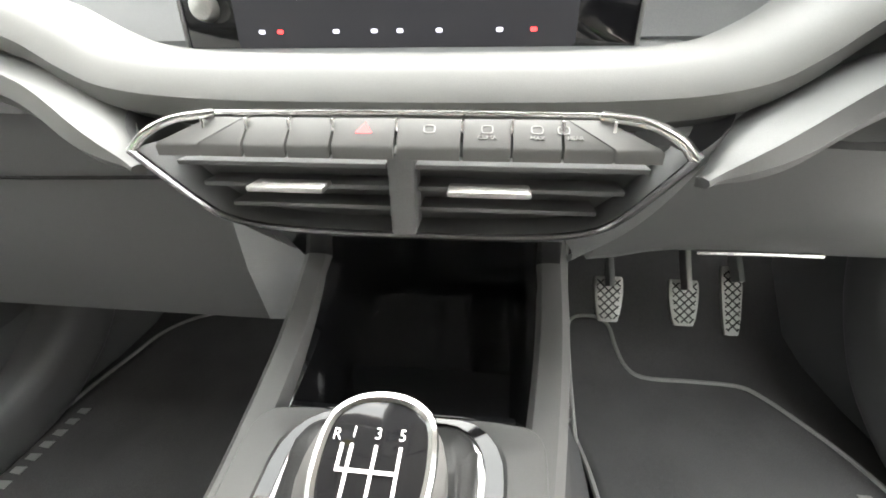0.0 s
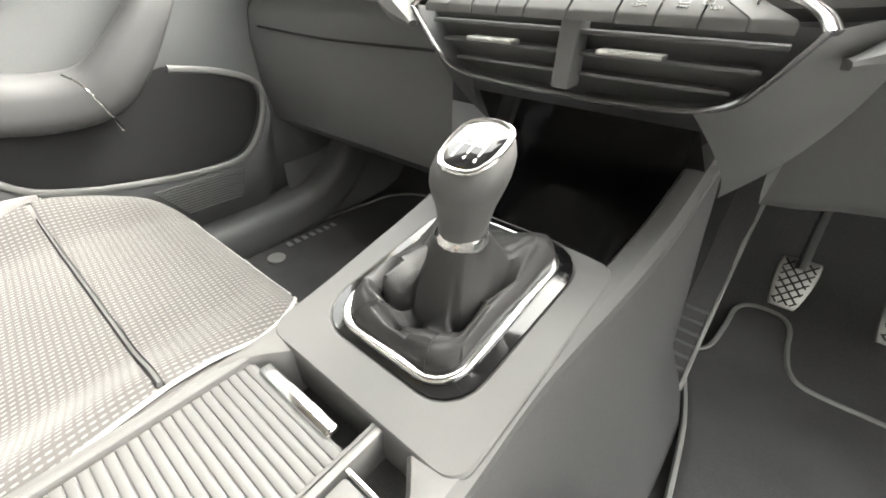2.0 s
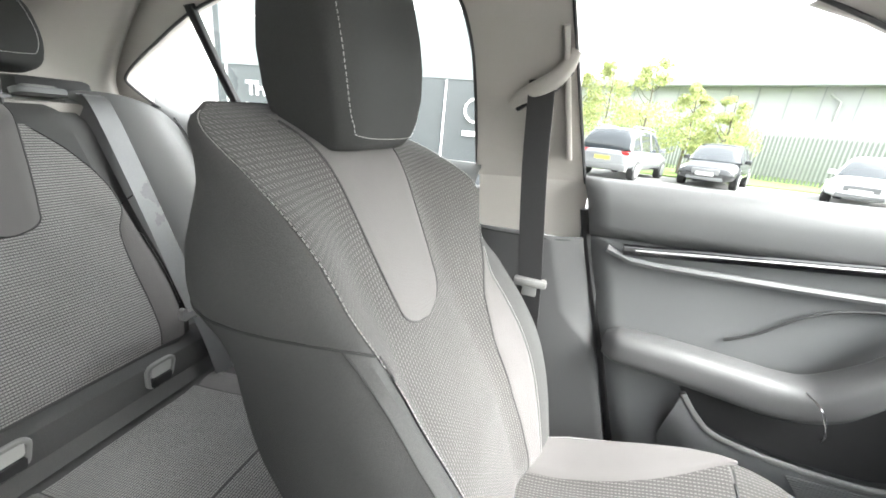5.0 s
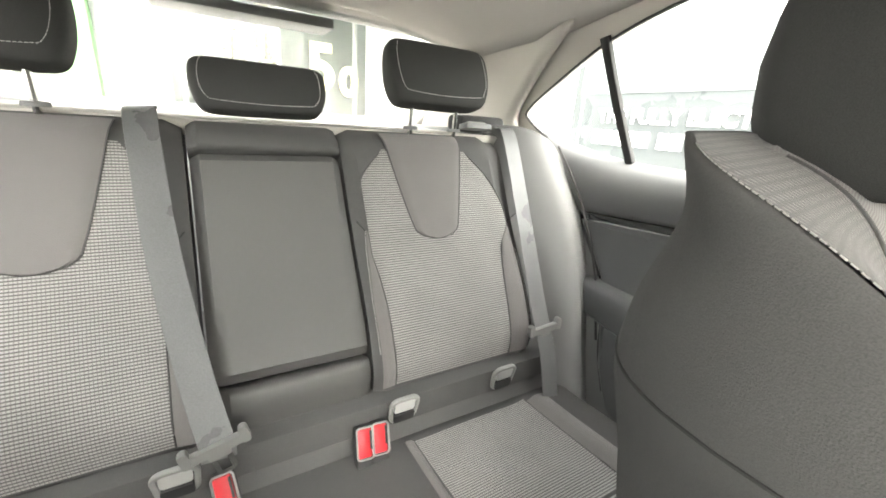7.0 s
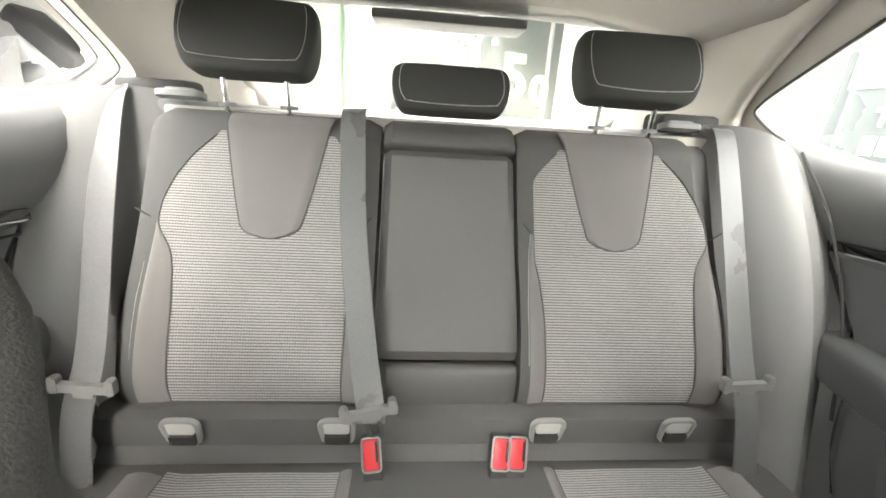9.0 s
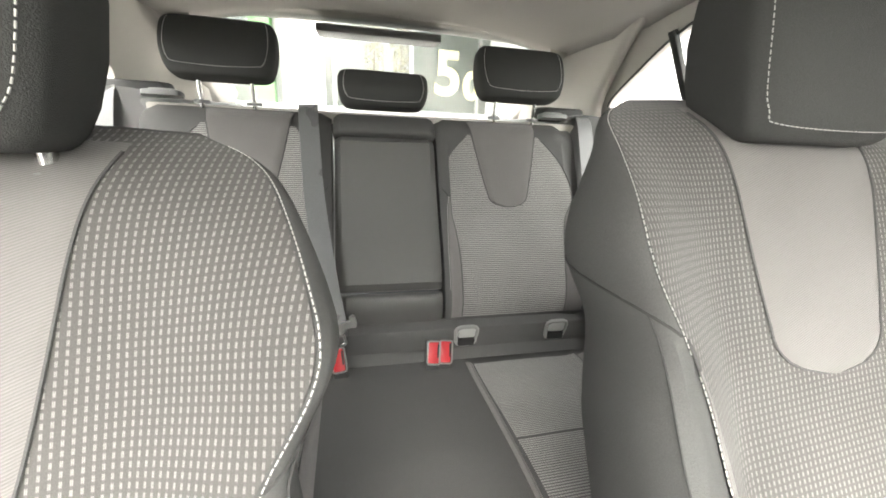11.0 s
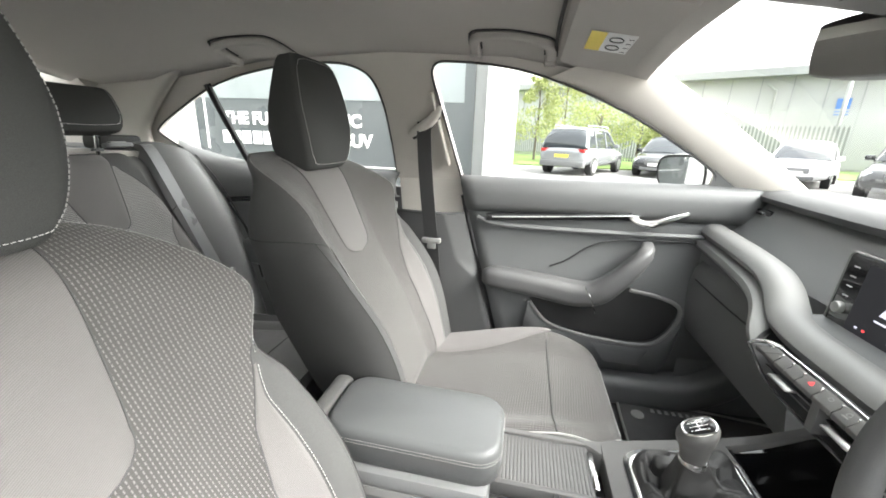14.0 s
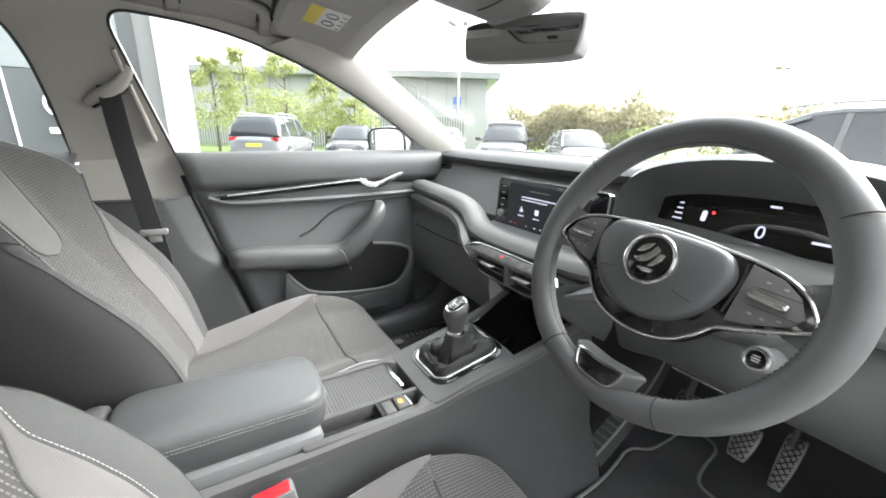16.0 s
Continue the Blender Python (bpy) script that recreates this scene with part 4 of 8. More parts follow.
        z += (0.036 * smooth(0.50, 0.92, a) - 0.05 * smooth(0.86, 1.0, a) ** 2) * smooth(0.60, 0.36, v) - 0.02 * smooth(0.86, 1, a) * smooth(0.36, 0.6, v) + d
        return Vector((u, y, z))

    def cush_w(v):
        return table([(0, 0.225), (0.12, 0.25), (0.32, 0.25), (0.42, 0.243), (0.46, 0.234), (0.49, 0.219), (0.51, 0.205), (0.53, 0.186), (0.55, 0.164), (0.58, 0.146), (0.66, 0.138)], v)

    def cc(v):
        return soft_table([(0, 0.150), (0.1, 0.150), (0.2, 0.157), (0.26, 0.167), (0.31, 0.181), (0.35, 0.196), (0.38, 0.208), (0.41, 0.217), (0.46, 0.210), (0.49, 0.198), (0.51, 0.184), (0.53, 0.165), (0.56, 0.135), (0.7, 0.12)], v)

    rings = []
    for v in frange(0.0, 0.66, 50):
        w = cush_w(v)
        top = [cush_at(u, v) for u in frange(-w, w, 24)]
        y = top[12].y
        zb = 0.16 if v < 0.6 else 0.15
        rings.append(top + [Vector((w * 0.97, y, min(top[-1].z - 0.03, 0.19))), Vector((w * 0.9, y - 0.0, zb)), Vector((-w * 0.9, y, zb)), Vector((-w * 0.97, y, min(top[0].z - 0.03, 0.19)))])
    part("cushion", loft(rings), CLOTH_SIDE, s, "grey seat cushion")

    def cush_patch(u0, u1, v0, v1, d, nu=10, nv=30):
        pts, uvs = [], []
        for v in frange(v0, v1, nv):
            row = [lerp(u0(v), u1(v), k / nu) for k in range(nu + 1)]
            pts.append([cush_at(u, v, d * min(1, 8 * min(k, nu - k) / nu + 0.15)) for k, u in enumerate(row)])
            uvs.append([(u, v) for u in row])
        return grid(pts, uv=uvs)

    q = lambda v: table([(0, 0.205), (0.12, 0.226), (0.32, 0.228), (0.37, 0.224), (0.41, 0.219), (0.46, 0.212), (0.49, 0.198), (0.51, 0.184), (0.53, 0.165), (0.56, 0.135), (0.7, 0.12)], v)
    part("cushion_middle", cush_patch(lambda v: -cc(v), q, 0.03, 0.382, 0.003, 24, 30), STRIPE, s, "dark cloth with dashed threads")
    part("cushion_front", cush_patch(lambda v: -cc(v), q, 0.388, 0.556, 0.004, 24, 36), STRIPE, s, "dark cloth with dashed threads")
    part("cushion_seam", tube([cush_at(u, 0.385, 0.001) for u in frange(-0.18, 0.22, 22)], 0.0025, 5), CLOTH_DARK, s)
    part("cushion_bolster", cush_patch(lambda v: -q(v), lambda v: -cc(v), 0.03, 0.398, 0.0062, 12, 36), CLOTH_GREY, s, "light grey cushion bolster")
    part("cushion_stitching", stitches([cush_at(-q(v) - 0.003, v, 0.003) for v in frange(0.03, 0.40, 46)], 0.0055, 0.004, 0.0008), THREAD, s, "white stitching")
    part("cushion_piping", tube([cush_at(q(v) + 0.002, v, 0.002) for v in frange(0.03, 0.555, 50)], 0.0020, 5), THREAD_GREY, s, "grey edge piping")
    for g in (-1, 1):
        part("side_valance", box(*sorted((g * 0.205, g * 0.235)), 0.0, 0.46, 0.10, 0.205, 0.01), HARD, s, "dark plastic seat valance")
        part("seat_rail", box(*sorted((g * 0.16, g * 0.20)), -0.05, 0.45, FLOOR, 0.15, 0.006), HARD, s)
    part("front_border", tube([cush_at(u, 0.559, 0.002) for u in frange(-0.13, 0.13, 20)], 0.0022, 5), THREAD_GREY, s, "grey stitched front border")
    part("cushion_base", box(-0.19, 0.19, 0.0, 0.49, 0.09, 0.18, 0.015), HARD, s)
    # head restraint
    hm = Matrix.Translation((0, -0.302, 0.934)) @ Matrix.Rotation(radians(5), 4, "X")
    dims = (0.246, 0.252, 0.150, 0.90, 0.06)
    part("headrest", shift(headrest_body(*dims, 0.56), hm), HEADCLOTH, s, "dark grey head restraint")
    outline = [(-0.90, 0.55), (-0.90, -0.5), (-0.86, -0.80), (-0.74, -0.885), (0, -0.905), (0.74, -0.885), (0.86, -0.80), (0.90, -0.5), (0.90, 0.55), (0.86, 0.80), (0.70, 0.90), (0, 0.93), (-0.70, 0.90), (-0.86, 0.80)]
    loop = [hm @ headrest_face(p.x, p.y, *dims) for p in catmull([(a, b, 0) for a, b in outline], 8, True)]
    part("headrest_stitching", stitches(loop + [loop[0]], 0.0055, 0.0036, 0.0006), THREAD_GREY, s, "white stitching")
    for g in (-1, 1):
        part("headrest_post", tube([(g * 0.06, -0.30, 0.77), (g * 0.06, -0.298, 0.87)], 0.006, 10, up=(0, 1, 0)), CHROME, s, "chrome post")
        part("post_collar", shift(slab(circle(0.016, 12), 0, 0.012, edge=0.003), Matrix.Translation((g * 0.06, -0.30, 0.812))), HARD, s)
    part("release_button", shift(slab(circle(0.009, 20), -0.01, 0.006, edge=0.002), hm @ Matrix.Translation((-0.096, -0.012, 0.055)) @ Matrix.Rotation(radians(-90), 4, "Y")), HARD, s, "round black release button")
    part("side_airbag_tag", shift(slab(circle(0.006, 10), 0, 0.004), Matrix.Translation((-0.168, -0.012, 0.297)) @ Matrix.Rotation(radians(-65), 4, "X")), WHITE, s, "small white tag button")
    return s


seat = front_seat()
seat.location = (-0.343, -0.523, 0.008)
driver_seat = copy_thing(seat, pose(0.368, -0.491, -0.047))
# its head restraint is drawn out a notch further
for ob in driver_seat.children:
    if ob.name.split(".")[0] in ("headrest", "headrest_stitching", "release_button", "headrest_post"):
        ob.location.z += 0.028


# ---------------------------------------------------------------- rear bench
def rear_mid(v):
    return -1.32 - 0.447 * v, 0.42 + 0.894 * v


def rear_at(u, v, d=0.0):
    """A point of the rear backrest's face: u across, v up its slope."""
    y, z = rear_mid(v)
    bulge = 0.0
    for c in (-0.310, 0.328):
        a = abs(u - c) / 0.20
        if a < 1:
            bulge += 0.012 * smooth(0.62, 0.9, a) * smooth(0.40, 0.1, v) - 0.02 * smooth(0.9, 1.0, a) ** 2
    bulge += 0.015 * math.exp(-((v - 0.05) / 0.12) ** 2) - 0.03 * smooth(0.40, 0.47, v) ** 2 - 0.03 * smooth(0.0, -0.10, v) ** 2
    k = bulge + d
    return Vector((u + 0.015, y + 0.894 * k, z + 0.447 * k))


def rear_bench():
    s = thing("rear_bench", "rear bench in dark and light grey cloth with centre armrest", "rear seat")

    def back_block(u0, u1, v0, v1, name, mat, d=0.0, depth=0.10, label="", nu=16, nv=24, lip=0.02):
        rings = []
        for v in frange(v0, v1, nv):
            ring = []
            for u in frange(u0, u1, nu):
                e = min(u - u0, u1 - u, ) / lip
                f = min(v - v0, v1 - v) / lip
                k = 1.0 if e >= 1 else math.sqrt(max(1 - (1 - max(e, 0)) ** 2, 0))
                k2 = 1.0 if f >= 1 else math.sqrt(max(1 - (1 - max(f, 0)) ** 2, 0))
                ring.append(rear_at(u, v, d - lip * (2 - k - k2)))
            a, b = rear_at(u1, v, d - depth), rear_at(u0, v, d - depth)
            rings.append(ring + [a, b])
        return part(name, loft(rings), mat, s, label)

    back_block(-0.535, -0.128, -0.10, 0.475, "backrest_section", CLOTH_DARK, label="dark grey rear backrest")
    back_block(0.142, 0.565, -0.10, 0.475, "backrest_section", CLOTH_DARK, label="dark grey rear backrest")
    back_block(-0.124, 0.137, 0.402, 0.468, "centre_head", CLOTH_DARK, label="dark grey strip over the folded armrest", lip=0.012)
    back_block(-0.121, 0.135, 0.003, 0.398, "centre_armrest", CHARCOAL, -0.004, label="folded-up dark centre armrest", lip=0.014)
    back_block(-0.121, 0.127, -0.095, -0.003, "centre_base", CHARCOAL, 0.0, label="dark pad below the armrest", lip=0.016)

    def patch(u0, u1, v0, v1, d, nu=12, nv=40):
        pts, uvs = [], []
        for v in frange(v0, v1, nv):
            row = [lerp(u0(v), u1(v), k / nu) for k in range(nu + 1)]
            pts.append([rear_at(u, v, d * min(1, 8 * min(k, nu - k) / nu + 0.5)) for k, u in enumerate(row)])
            uvs.append([(u, v) for u in row])
        return grid(pts, uv=uvs)

    for c in (-0.310, 0.328):
        # inner side of this place
        def hw(v, inner=False):
            wide = soft_table([(-0.07, 0.140), (0.08, 0.143), (0.146, 0.150), (0.185, 0.158), (0.212, 0.176), (0.232, 0.188), (0.27, 0.186), (0.318, 0.171), (0.36, 0.147), (0.39, 0.119), (0.41, 0.098)], v)
            return min(wide, 0.158) if inner else wide

        left, right = (lambda v: hw(v, c > 0)), (lambda v: hw(v, c < 0))

        def tw(v):
            b = 0.21
            if v < b + 0.035:
                t = max((v - b) / 0.035, 0)
                return 0.055 * math.sqrt(max(1 - (1 - t) ** 2.2, 0))
            return lerp(0.055, 0.098, ((v - b - 0.035) / (0.45 - b - 0.035)) ** 0.85)

        part("stripe_panel", patch(lambda v: c - left(v), lambda v: c + right(v), -0.07, 0.408, 0.004, 24, 60), STRIPE_LIT, s, "grey ribbed cloth")
        part("tongue_panel", patch(lambda v: c - tw(v), lambda v: c + tw(v), 0.2101, 0.452, 0.008, 14, 40), CLOTH_GREY, s, "light grey twill panel")
        part("tongue_seam", tube([rear_at(c + g * tw(v), v, 0.004) for g, vs in ((-1, frange(0.45, 0.2105, 30)), (1, frange(0.2105, 0.45, 30))) for v in vs], 0.0018, 5), CLOTH_DARK, s)
        for g in (-1, 1):
            outside = (g > 0) == (c > 0)
            o = (lambda v: table([(-0.085, 0.196), (0.1, 0.199), (0.2, 0.196), (0.24, 0.190)], v)) if outside else (lambda v: table([(-0.085, 0.170), (0.1, 0.172), (0.2, 0.166), (0.24, 0.160)], v))
            lo, hi = (lambda v: c - o(v), lambda v: c - left(v)) if g < 0 else (lambda v: c + right(v), lambda v: c + o(v))
            part("bolster_panel", patch(lo, hi, -0.07, 0.235, 0.004, 6, 24), CLOTH_GREY, s, "light grey side bolster")
            part("bolster_stitching", stitches([rear_at(c + g * (o(v) + 0.003), v, 0.004) for v in frange(0.0, 0.235, 30)], 0.005, 0.003, 0.0006), THREAD_GREY, s, "pale stitching")
            part("wing_seam", tube([rear_at(c + g * (lerp(o(0.235), 0.232 if outside else 0.178, t)), 0.235 + 0.022 * t, 0.001) for t in frange(0, 1, 6)], 0.0014, 5), THREAD_AND_SHADE, s)
            part("panel_seam", tube([rear_at(c + g * (right(v) if g > 0 else left(v)), v, 0.0035) for v in frange(-0.07, 0.40, 50)], 0.0013, 5), CLOTH_DARK, s)
    # roll between back and cushion, with child-seat anchors
    roll = [[(x, y, z) for x in frange(-0.56, 0.60, 24)] for y, z in ((-1.345, 0.335), (-1.30, 0.345), (-1.275, 0.335), (-1.27, 0.31), (-1.275, 0.28), (-1.26, 0.255))]
    part("seat_roll", grid(roll), CLOTH_DARK, s, "dark padded roll behind the cushion")
    # cushion
    def cz(x, y):
        t = smooth(-1.30, -0.86, y)
        z = 0.255 + 0.03 * t
        for c in (-0.310, 0.328):
            a = abs(x - c) / 0.19
            if a < 1:
                z += -0.014 * (1 - smooth(0.6, 1.0, a)) * (1 - 0.7 * t)
        ed = max(abs(x - 0.015) - 0.50, 0)
        z -= 0.5 * ed ** 1.5
        return z

    rows = []
    for k in range(31):
        q = k / 30
        y = lerp(-1.29, -0.80, min(q / 0.86, 1)) if q <= 0.86 else -0.80 + 0.03 * math.sin((q - 0.86) / 0.14 * 1.57)
        drop = 0 if q <= 0.80 else 0.03 * ((q - 0.80) / 0.06) ** 2 * 0.2 if q <= 0.86 else 0.006 + 0.16 * ((q - 0.86) / 0.14)
        rows.append([(x, y, cz(x, y) - drop) for x in frange(-0.60, 0.63, 40)])
    part("cushion", grid(rows), CLOTH_DARK, s, "dark grey rear seat cushion")

    def seat_patch(x0, x1, y0, y1, d, mat, name, label, turn=False):
        pts, uvs = [], []
        for y in frange(y0, y1, 20):
            row = [lerp(x0(y), x1(y), k / 12) for k in range(13)]
            pts.append([(x, y, cz(x, y) + d * min(1, 2 * min(k, 12 - k) / 12 + 0.3)) for k, x in enumerate(row)])
            uvs.append([(x, y) for x in row])
        part(name, grid(pts, uv=uvs), mat, s, label)

    for c, g in ((-0.315, 1), (0.335, -1)):
        inn = c + g * 0.135
        out_x = c - g * 0.145
        a, b = sorted((inn, out_x))
        seat_patch(lambda y: a, lambda y: b, -1.25, -0.98, 0.004, STRIPE_LIT, "cushion_stripe", "grey ribbed cloth")
        seat_patch(lambda y: a, lambda y: b, -0.974, -0.815, 0.004, STRIPE_LIT, "cushion_stripe", "grey ribbed cloth")
        a2, b2 = sorted((inn + g * 0.022, inn + g * 0.002))
        seat_patch(lambda y: a2 + g * 0.02 * (y + 1.25), lambda y: b2, -1.25, -0.82, 0.005, CLOTH_GREY, "cushion_edge", "light grey cushion strip")
        a3, b3 = sorted((out_x - g * 0.002, out_x - g * 0.055))
        seat_patch(lambda y: a3, lambda y: b3, -1.24, -0.82, 0.005, CLOTH_GREY, "cushion_edge", "light grey cushion strip")
    part("cushion_front", box(-0.58, 0.61, -1.25, -0.80, 0.07, 0.20, 0.02), CLOTH_DARK, s)
    # head restraints
    for x, w, h, z in ((-0.340, 0.25, 0.132, 0.942), (0.395, 0.245, 0.13, 0.945), (0.025, 0.228, 0.090, 0.881)):
        side = abs(x) > 0.1
        m = Matrix.Translation((x, -1.545, z)) @ Matrix.Rotation(radians(14), 4, "X")
        dims = (w, h, 0.088 if side else 0.072, 0.92, 0.0)
        hr = part("headrest", shift(headrest_body(*dims), m), HEADCLOTH, s, "dark grey rear head restraint")
        lp = [m @ headrest_face(p.x, p.y, *dims) for p in catmull([(-0.86, 0.85, 0), (-0.87, 0.0, 0), (-0.84, -0.55, 0), (-0.70, -0.70, 0), (0, -0.76, 0), (0.70, -0.70, 0), (0.84, -0.55, 0), (0.87, 0.0, 0), (0.86, 0.85, 0)], 7)]
        part("headrest_stitching", stitches(lp, 0.0055, 0.004, 0.0005), THREAD, hr, "white stitching")
        if side:
            for g in (-1, 1):
                part("headrest_post", tube([(x + g * 0.058, -1.555, 0.80), (x + g * 0.058, -1.545, 0.92)], 0.0055, 8, up=(0, 1, 0)), CHROME, hr, "chrome post")
                part("post_collar", shift(slab(circle(0.018, 12, 0.011), 0, 0.008, edge=0.003), Matrix.Translation((x + g * 0.058, -1.553, 0.828))), HARD, hr)
    # anchor frames
    for x in (0.455, 0.205, -0.160, -0.402):
        m = Matrix.Translation((x, -1.266, 0.318)) @ Matrix.Rotation(radians(78), 4, "X")
        fr = part("anchor_frame", shift(sweep([(a * (1.0 + 0.10 * (b > 0)), b, 0) for a, b in rounded_rect(0.050, 0.056, 0.014, 5)], rounded_rect(0.009, 0.009, 0.003, 2), closed=True), m), ANCHOR, s, "grey child-seat anchor frame")
        part("anchor_flap", shift(slab(rounded_rect(0.042, 0.030, 0.006, 3), -0.004, 0.003, edge=0.002), m @ Matrix.Translation((0, 0.012, 0))), FLAP, fr, "pale grey flap")
        part("anchor_recess", shift(slab(rounded_rect(0.042, 0.022, 0.004, 3), -0.008, -0.0005), m @ Matrix.Translation((0, -0.015, 0))), RUBBER, fr, "dark recess")
        part("anchor_mark", shift(slab(rounded_rect(0.010, 0.010, 0.003, 3), 0.003, 0.0036), m @ Matrix.Translation((0, 0.012, 0))), WHITE, fr)
    return s


rear_bench()
for s in (-1, 1):
    side = [[(s * x + 0.028, y, z) for x, y, z in row] for row in
            [[(0.53, -1.60, 0.845), (0.575, -1.575, 0.855), (0.63, -1.53, 0.855), (0.68, -1.49, 0.83), (0.73, -1.50, 0.80)], [(0.53, -1.55, 0.72), (0.575, -1.53, 0.72), (0.63, -1.455, 0.72), (0.68, -1.385, 0.70), (0.73, -1.40, 0.69)],
             [(0.53, -1.47, 0.55), (0.575, -1.445, 0.55), (0.625, -1.365, 0.55), (0.67, -1.29, 0.53), (0.73, -1.33, 0.52)], [(0.53, -1.41, 0.38), (0.575, -1.38, 0.38), (0.62, -1.29, 0.38), (0.66, -1.24, 0.36), (0.72, -1.29, 0.35)], [(0.53, -1.37, 0.22), (0.575, -1.34, 0.22), (0.62, -1.25, 0.22), (0.66, -1.20, 0.18), (0.72, -1.25, 0.18)]]]
    sb = thing("seat_side_bolster", "grey padded side bolster beside the rear bench", "seat bolster", group="rear side bolsters")
    md = part("bolster_pad", grid(side), SIDEPAD, sb, "smooth grey padded cover").modifiers.new("smooth", "SUBSURF")
    md.levels = md.render_levels = 2
    part("bolster_seam", tube(catmull([(s * 0.708 + 0.028, y + 0.012, z) for y, z in ((-1.49, 0.81), (-1.392, 0.695), (-1.305, 0.525), (-1.262, 0.355))], 6), 0.003, 5), THREAD_AND_SHADE, sb)
    part("belt_cover", box(*sorted((s * 0.50 + 0.05, s * 0.64 + 0.05)), -1.68, -1.60, 0.83, 0.872, 0.012), RUBBER, sb, "black plastic belt outlet cover")
for x in (0.53, -0.455):
    lt = thing("seat_release", "grey backrest release catch on top of the rear bench", "release catch", group="backrest releases")
    m = Matrix.Translation((x, -1.545, 0.846)) @ Matrix.Rotation(radians(12), 4, "X")
    part("catch_plate", shift(slab(rounded_rect(0.085, 0.034, 0.012, 4), -0.008, 0.004, edge=0.003), m), HARD, lt)
    part("catch_button", shift(slab(rounded_rect(0.055, 0.018, 0.006, 4), 0.004, 0.009, edge=0.002), m), GREYBAND, lt, "satin grey button")
shelf = solo("parcel_shelf", box(-0.56, 0.58, -2.25, -1.565, 0.795, 0.825, 0.006), LINER, "grey felt parcel shelf behind the rear bench", "parcel shelf")
for s in (-1, 1):
    solo("shelf_support", box(*sorted((s * 0.52 + 0.01, s * 0.70 + 0.01)), -2.25, -1.57, 0.78, 0.835, 0.012), HARD, "dark plastic parcel shelf side support", "shelf support", group="parcel shelf supports")


# ---------------------------------------------------------------- dashboard
def dashboard():
    d = thing("dashboard", "dark grey dashboard with satin band, centre vents and button row", "dashboard")
    # top pad from the windscreen to its rear lip
    pad = []
    for x in frange(-0.74, 0.74, 48):
        e = abs(x) / 0.74
        back = 0.345 + 0.035 * e ** 3
        up = 0.012 * math.exp(-((x - 0.385) / 0.22) ** 4) * 1.0
        far = 0.80 - 0.18 * e ** 2.2
        pad.append([(x, far, 0.785), (x, lerp(far, back, 0.4), 0.797), (x, back + 0.06, 0.796 + up), (x, back + 0.015, 0.789 + up), (x, back, 0.776 + up), (x, back + 0.006, 0.762 + up), (x, back + 0.04, 0.752)])
    part("top_pad", grid(pad), DASHTOP, d, "soft dark grey dashboard top")
    # cloth-look face below the lip
    face = []
    for x in frange(-0.735, 0.735, 40):
        e = abs(x) / 0.74
        face.append([(x, 0.375 + 0.03 * e ** 3, 0.758), (x, 0.352 + 0.03 * e ** 3, 0.72), (x, 0.325 + 0.03 * e ** 3, 0.68), (x, 0.30 + 0.02 * e ** 3, 0.65), (x, 0.285 + 0.02 * e ** 3, 0.63)])
    part("face_panel", grid(face), SOFT, d)
    # satin bands: the upper one sweeps across, the lower ones end at the vent panel
    up_path = catmull([(-0.735, 0.285, 0.662), (-0.60, 0.275, 0.659), (-0.46, 0.265, 0.655), (-0.36, 0.254, 0.650), (-0.29, 0.240, 0.636), (-0.235, 0.222, 0.616), (-0.19, 0.208, 0.605), (-0.12, 0.202, 0.600), (0, 0.201, 0.599), (0.12, 0.202, 0.600), (0.185, 0.208, 0.605), (0.225, 0.222, 0.618),
                       (0.265, 0.24, 0.640), (0.31, 0.262, 0.662), (0.37, 0.285, 0.672), (0.56, 0.295, 0.672), (0.735, 0.295, 0.672)], 6)
    sect = [(-0.034, 0.012), (-0.018, 0.022), (0.004, 0.022), (0.022, 0.012), (0.030, -0.004), (0.024, -0.018), (0.008, -0.026), (-0.03, -0.024)]
    part("upper_band", sweep(up_path, sect, (0, 0, 1)), GREYBAND, d, "satin grey upper trim band")
    for g in (-1, 1):
        lo = catmull([(g * 0.735, 0.268, 0.620), (g * 0.60, 0.258, 0.617), (g * 0.46, 0.245, 0.613), (g * 0.36, 0.232, 0.607), (g * 0.29, 0.215, 0.594), (g * 0.235, 0.190, 0.576), (g * 0.195, 0.165, 0.563), (g * 0.172, 0.149, 0.556)], 6)
        if g > 0:
            lo = [p + Vector((0, 0.03 * smooth(0.3, 0.45, p.x), 0.01 * smooth(0.2, 0.4, p.x))) for p in lo]
        ls = [(-0.02, 0.014), (0.0, 0.018), (0.018, 0.012), (0.022, -0.002), (0.014, -0.014), (-0.02, -0.016)]
        part("lower_band", sweep(lo, [(-x * g, y) for x, y in ls], (0, 0, 1), scale=lambda t: 1 - 0.8 * smooth(0.72, 1.0, t)), GREYBAND if g < 0 else HARD, d, "satin grey lower trim band" if g < 0 else "dark lower trim band")
    # shelf under the screen
    sh = [[(x, y, z) for x in frange(-0.20, 0.20, 12)] for y, z in ((0.205, 0.618), (0.24, 0.622), (0.30, 0.628))]
    part("screen_shelf", grid(sh), SOFT, d)
    # glove box and knee panels
    low = []
    for x in frange(-0.70, -0.19, 14):
        low.append([(x, 0.27, 0.57), (x, 0.252, 0.545), (x, 0.245, 0.50), (x, 0.248, 0.42), (x, 0.262, 0.345), (x, 0.30, 0.315), (x, 0.45, 0.31), (x, 0.72, 0.33)])
    part("glove_box", grid(low), HARD, d, "closed dark glove box")
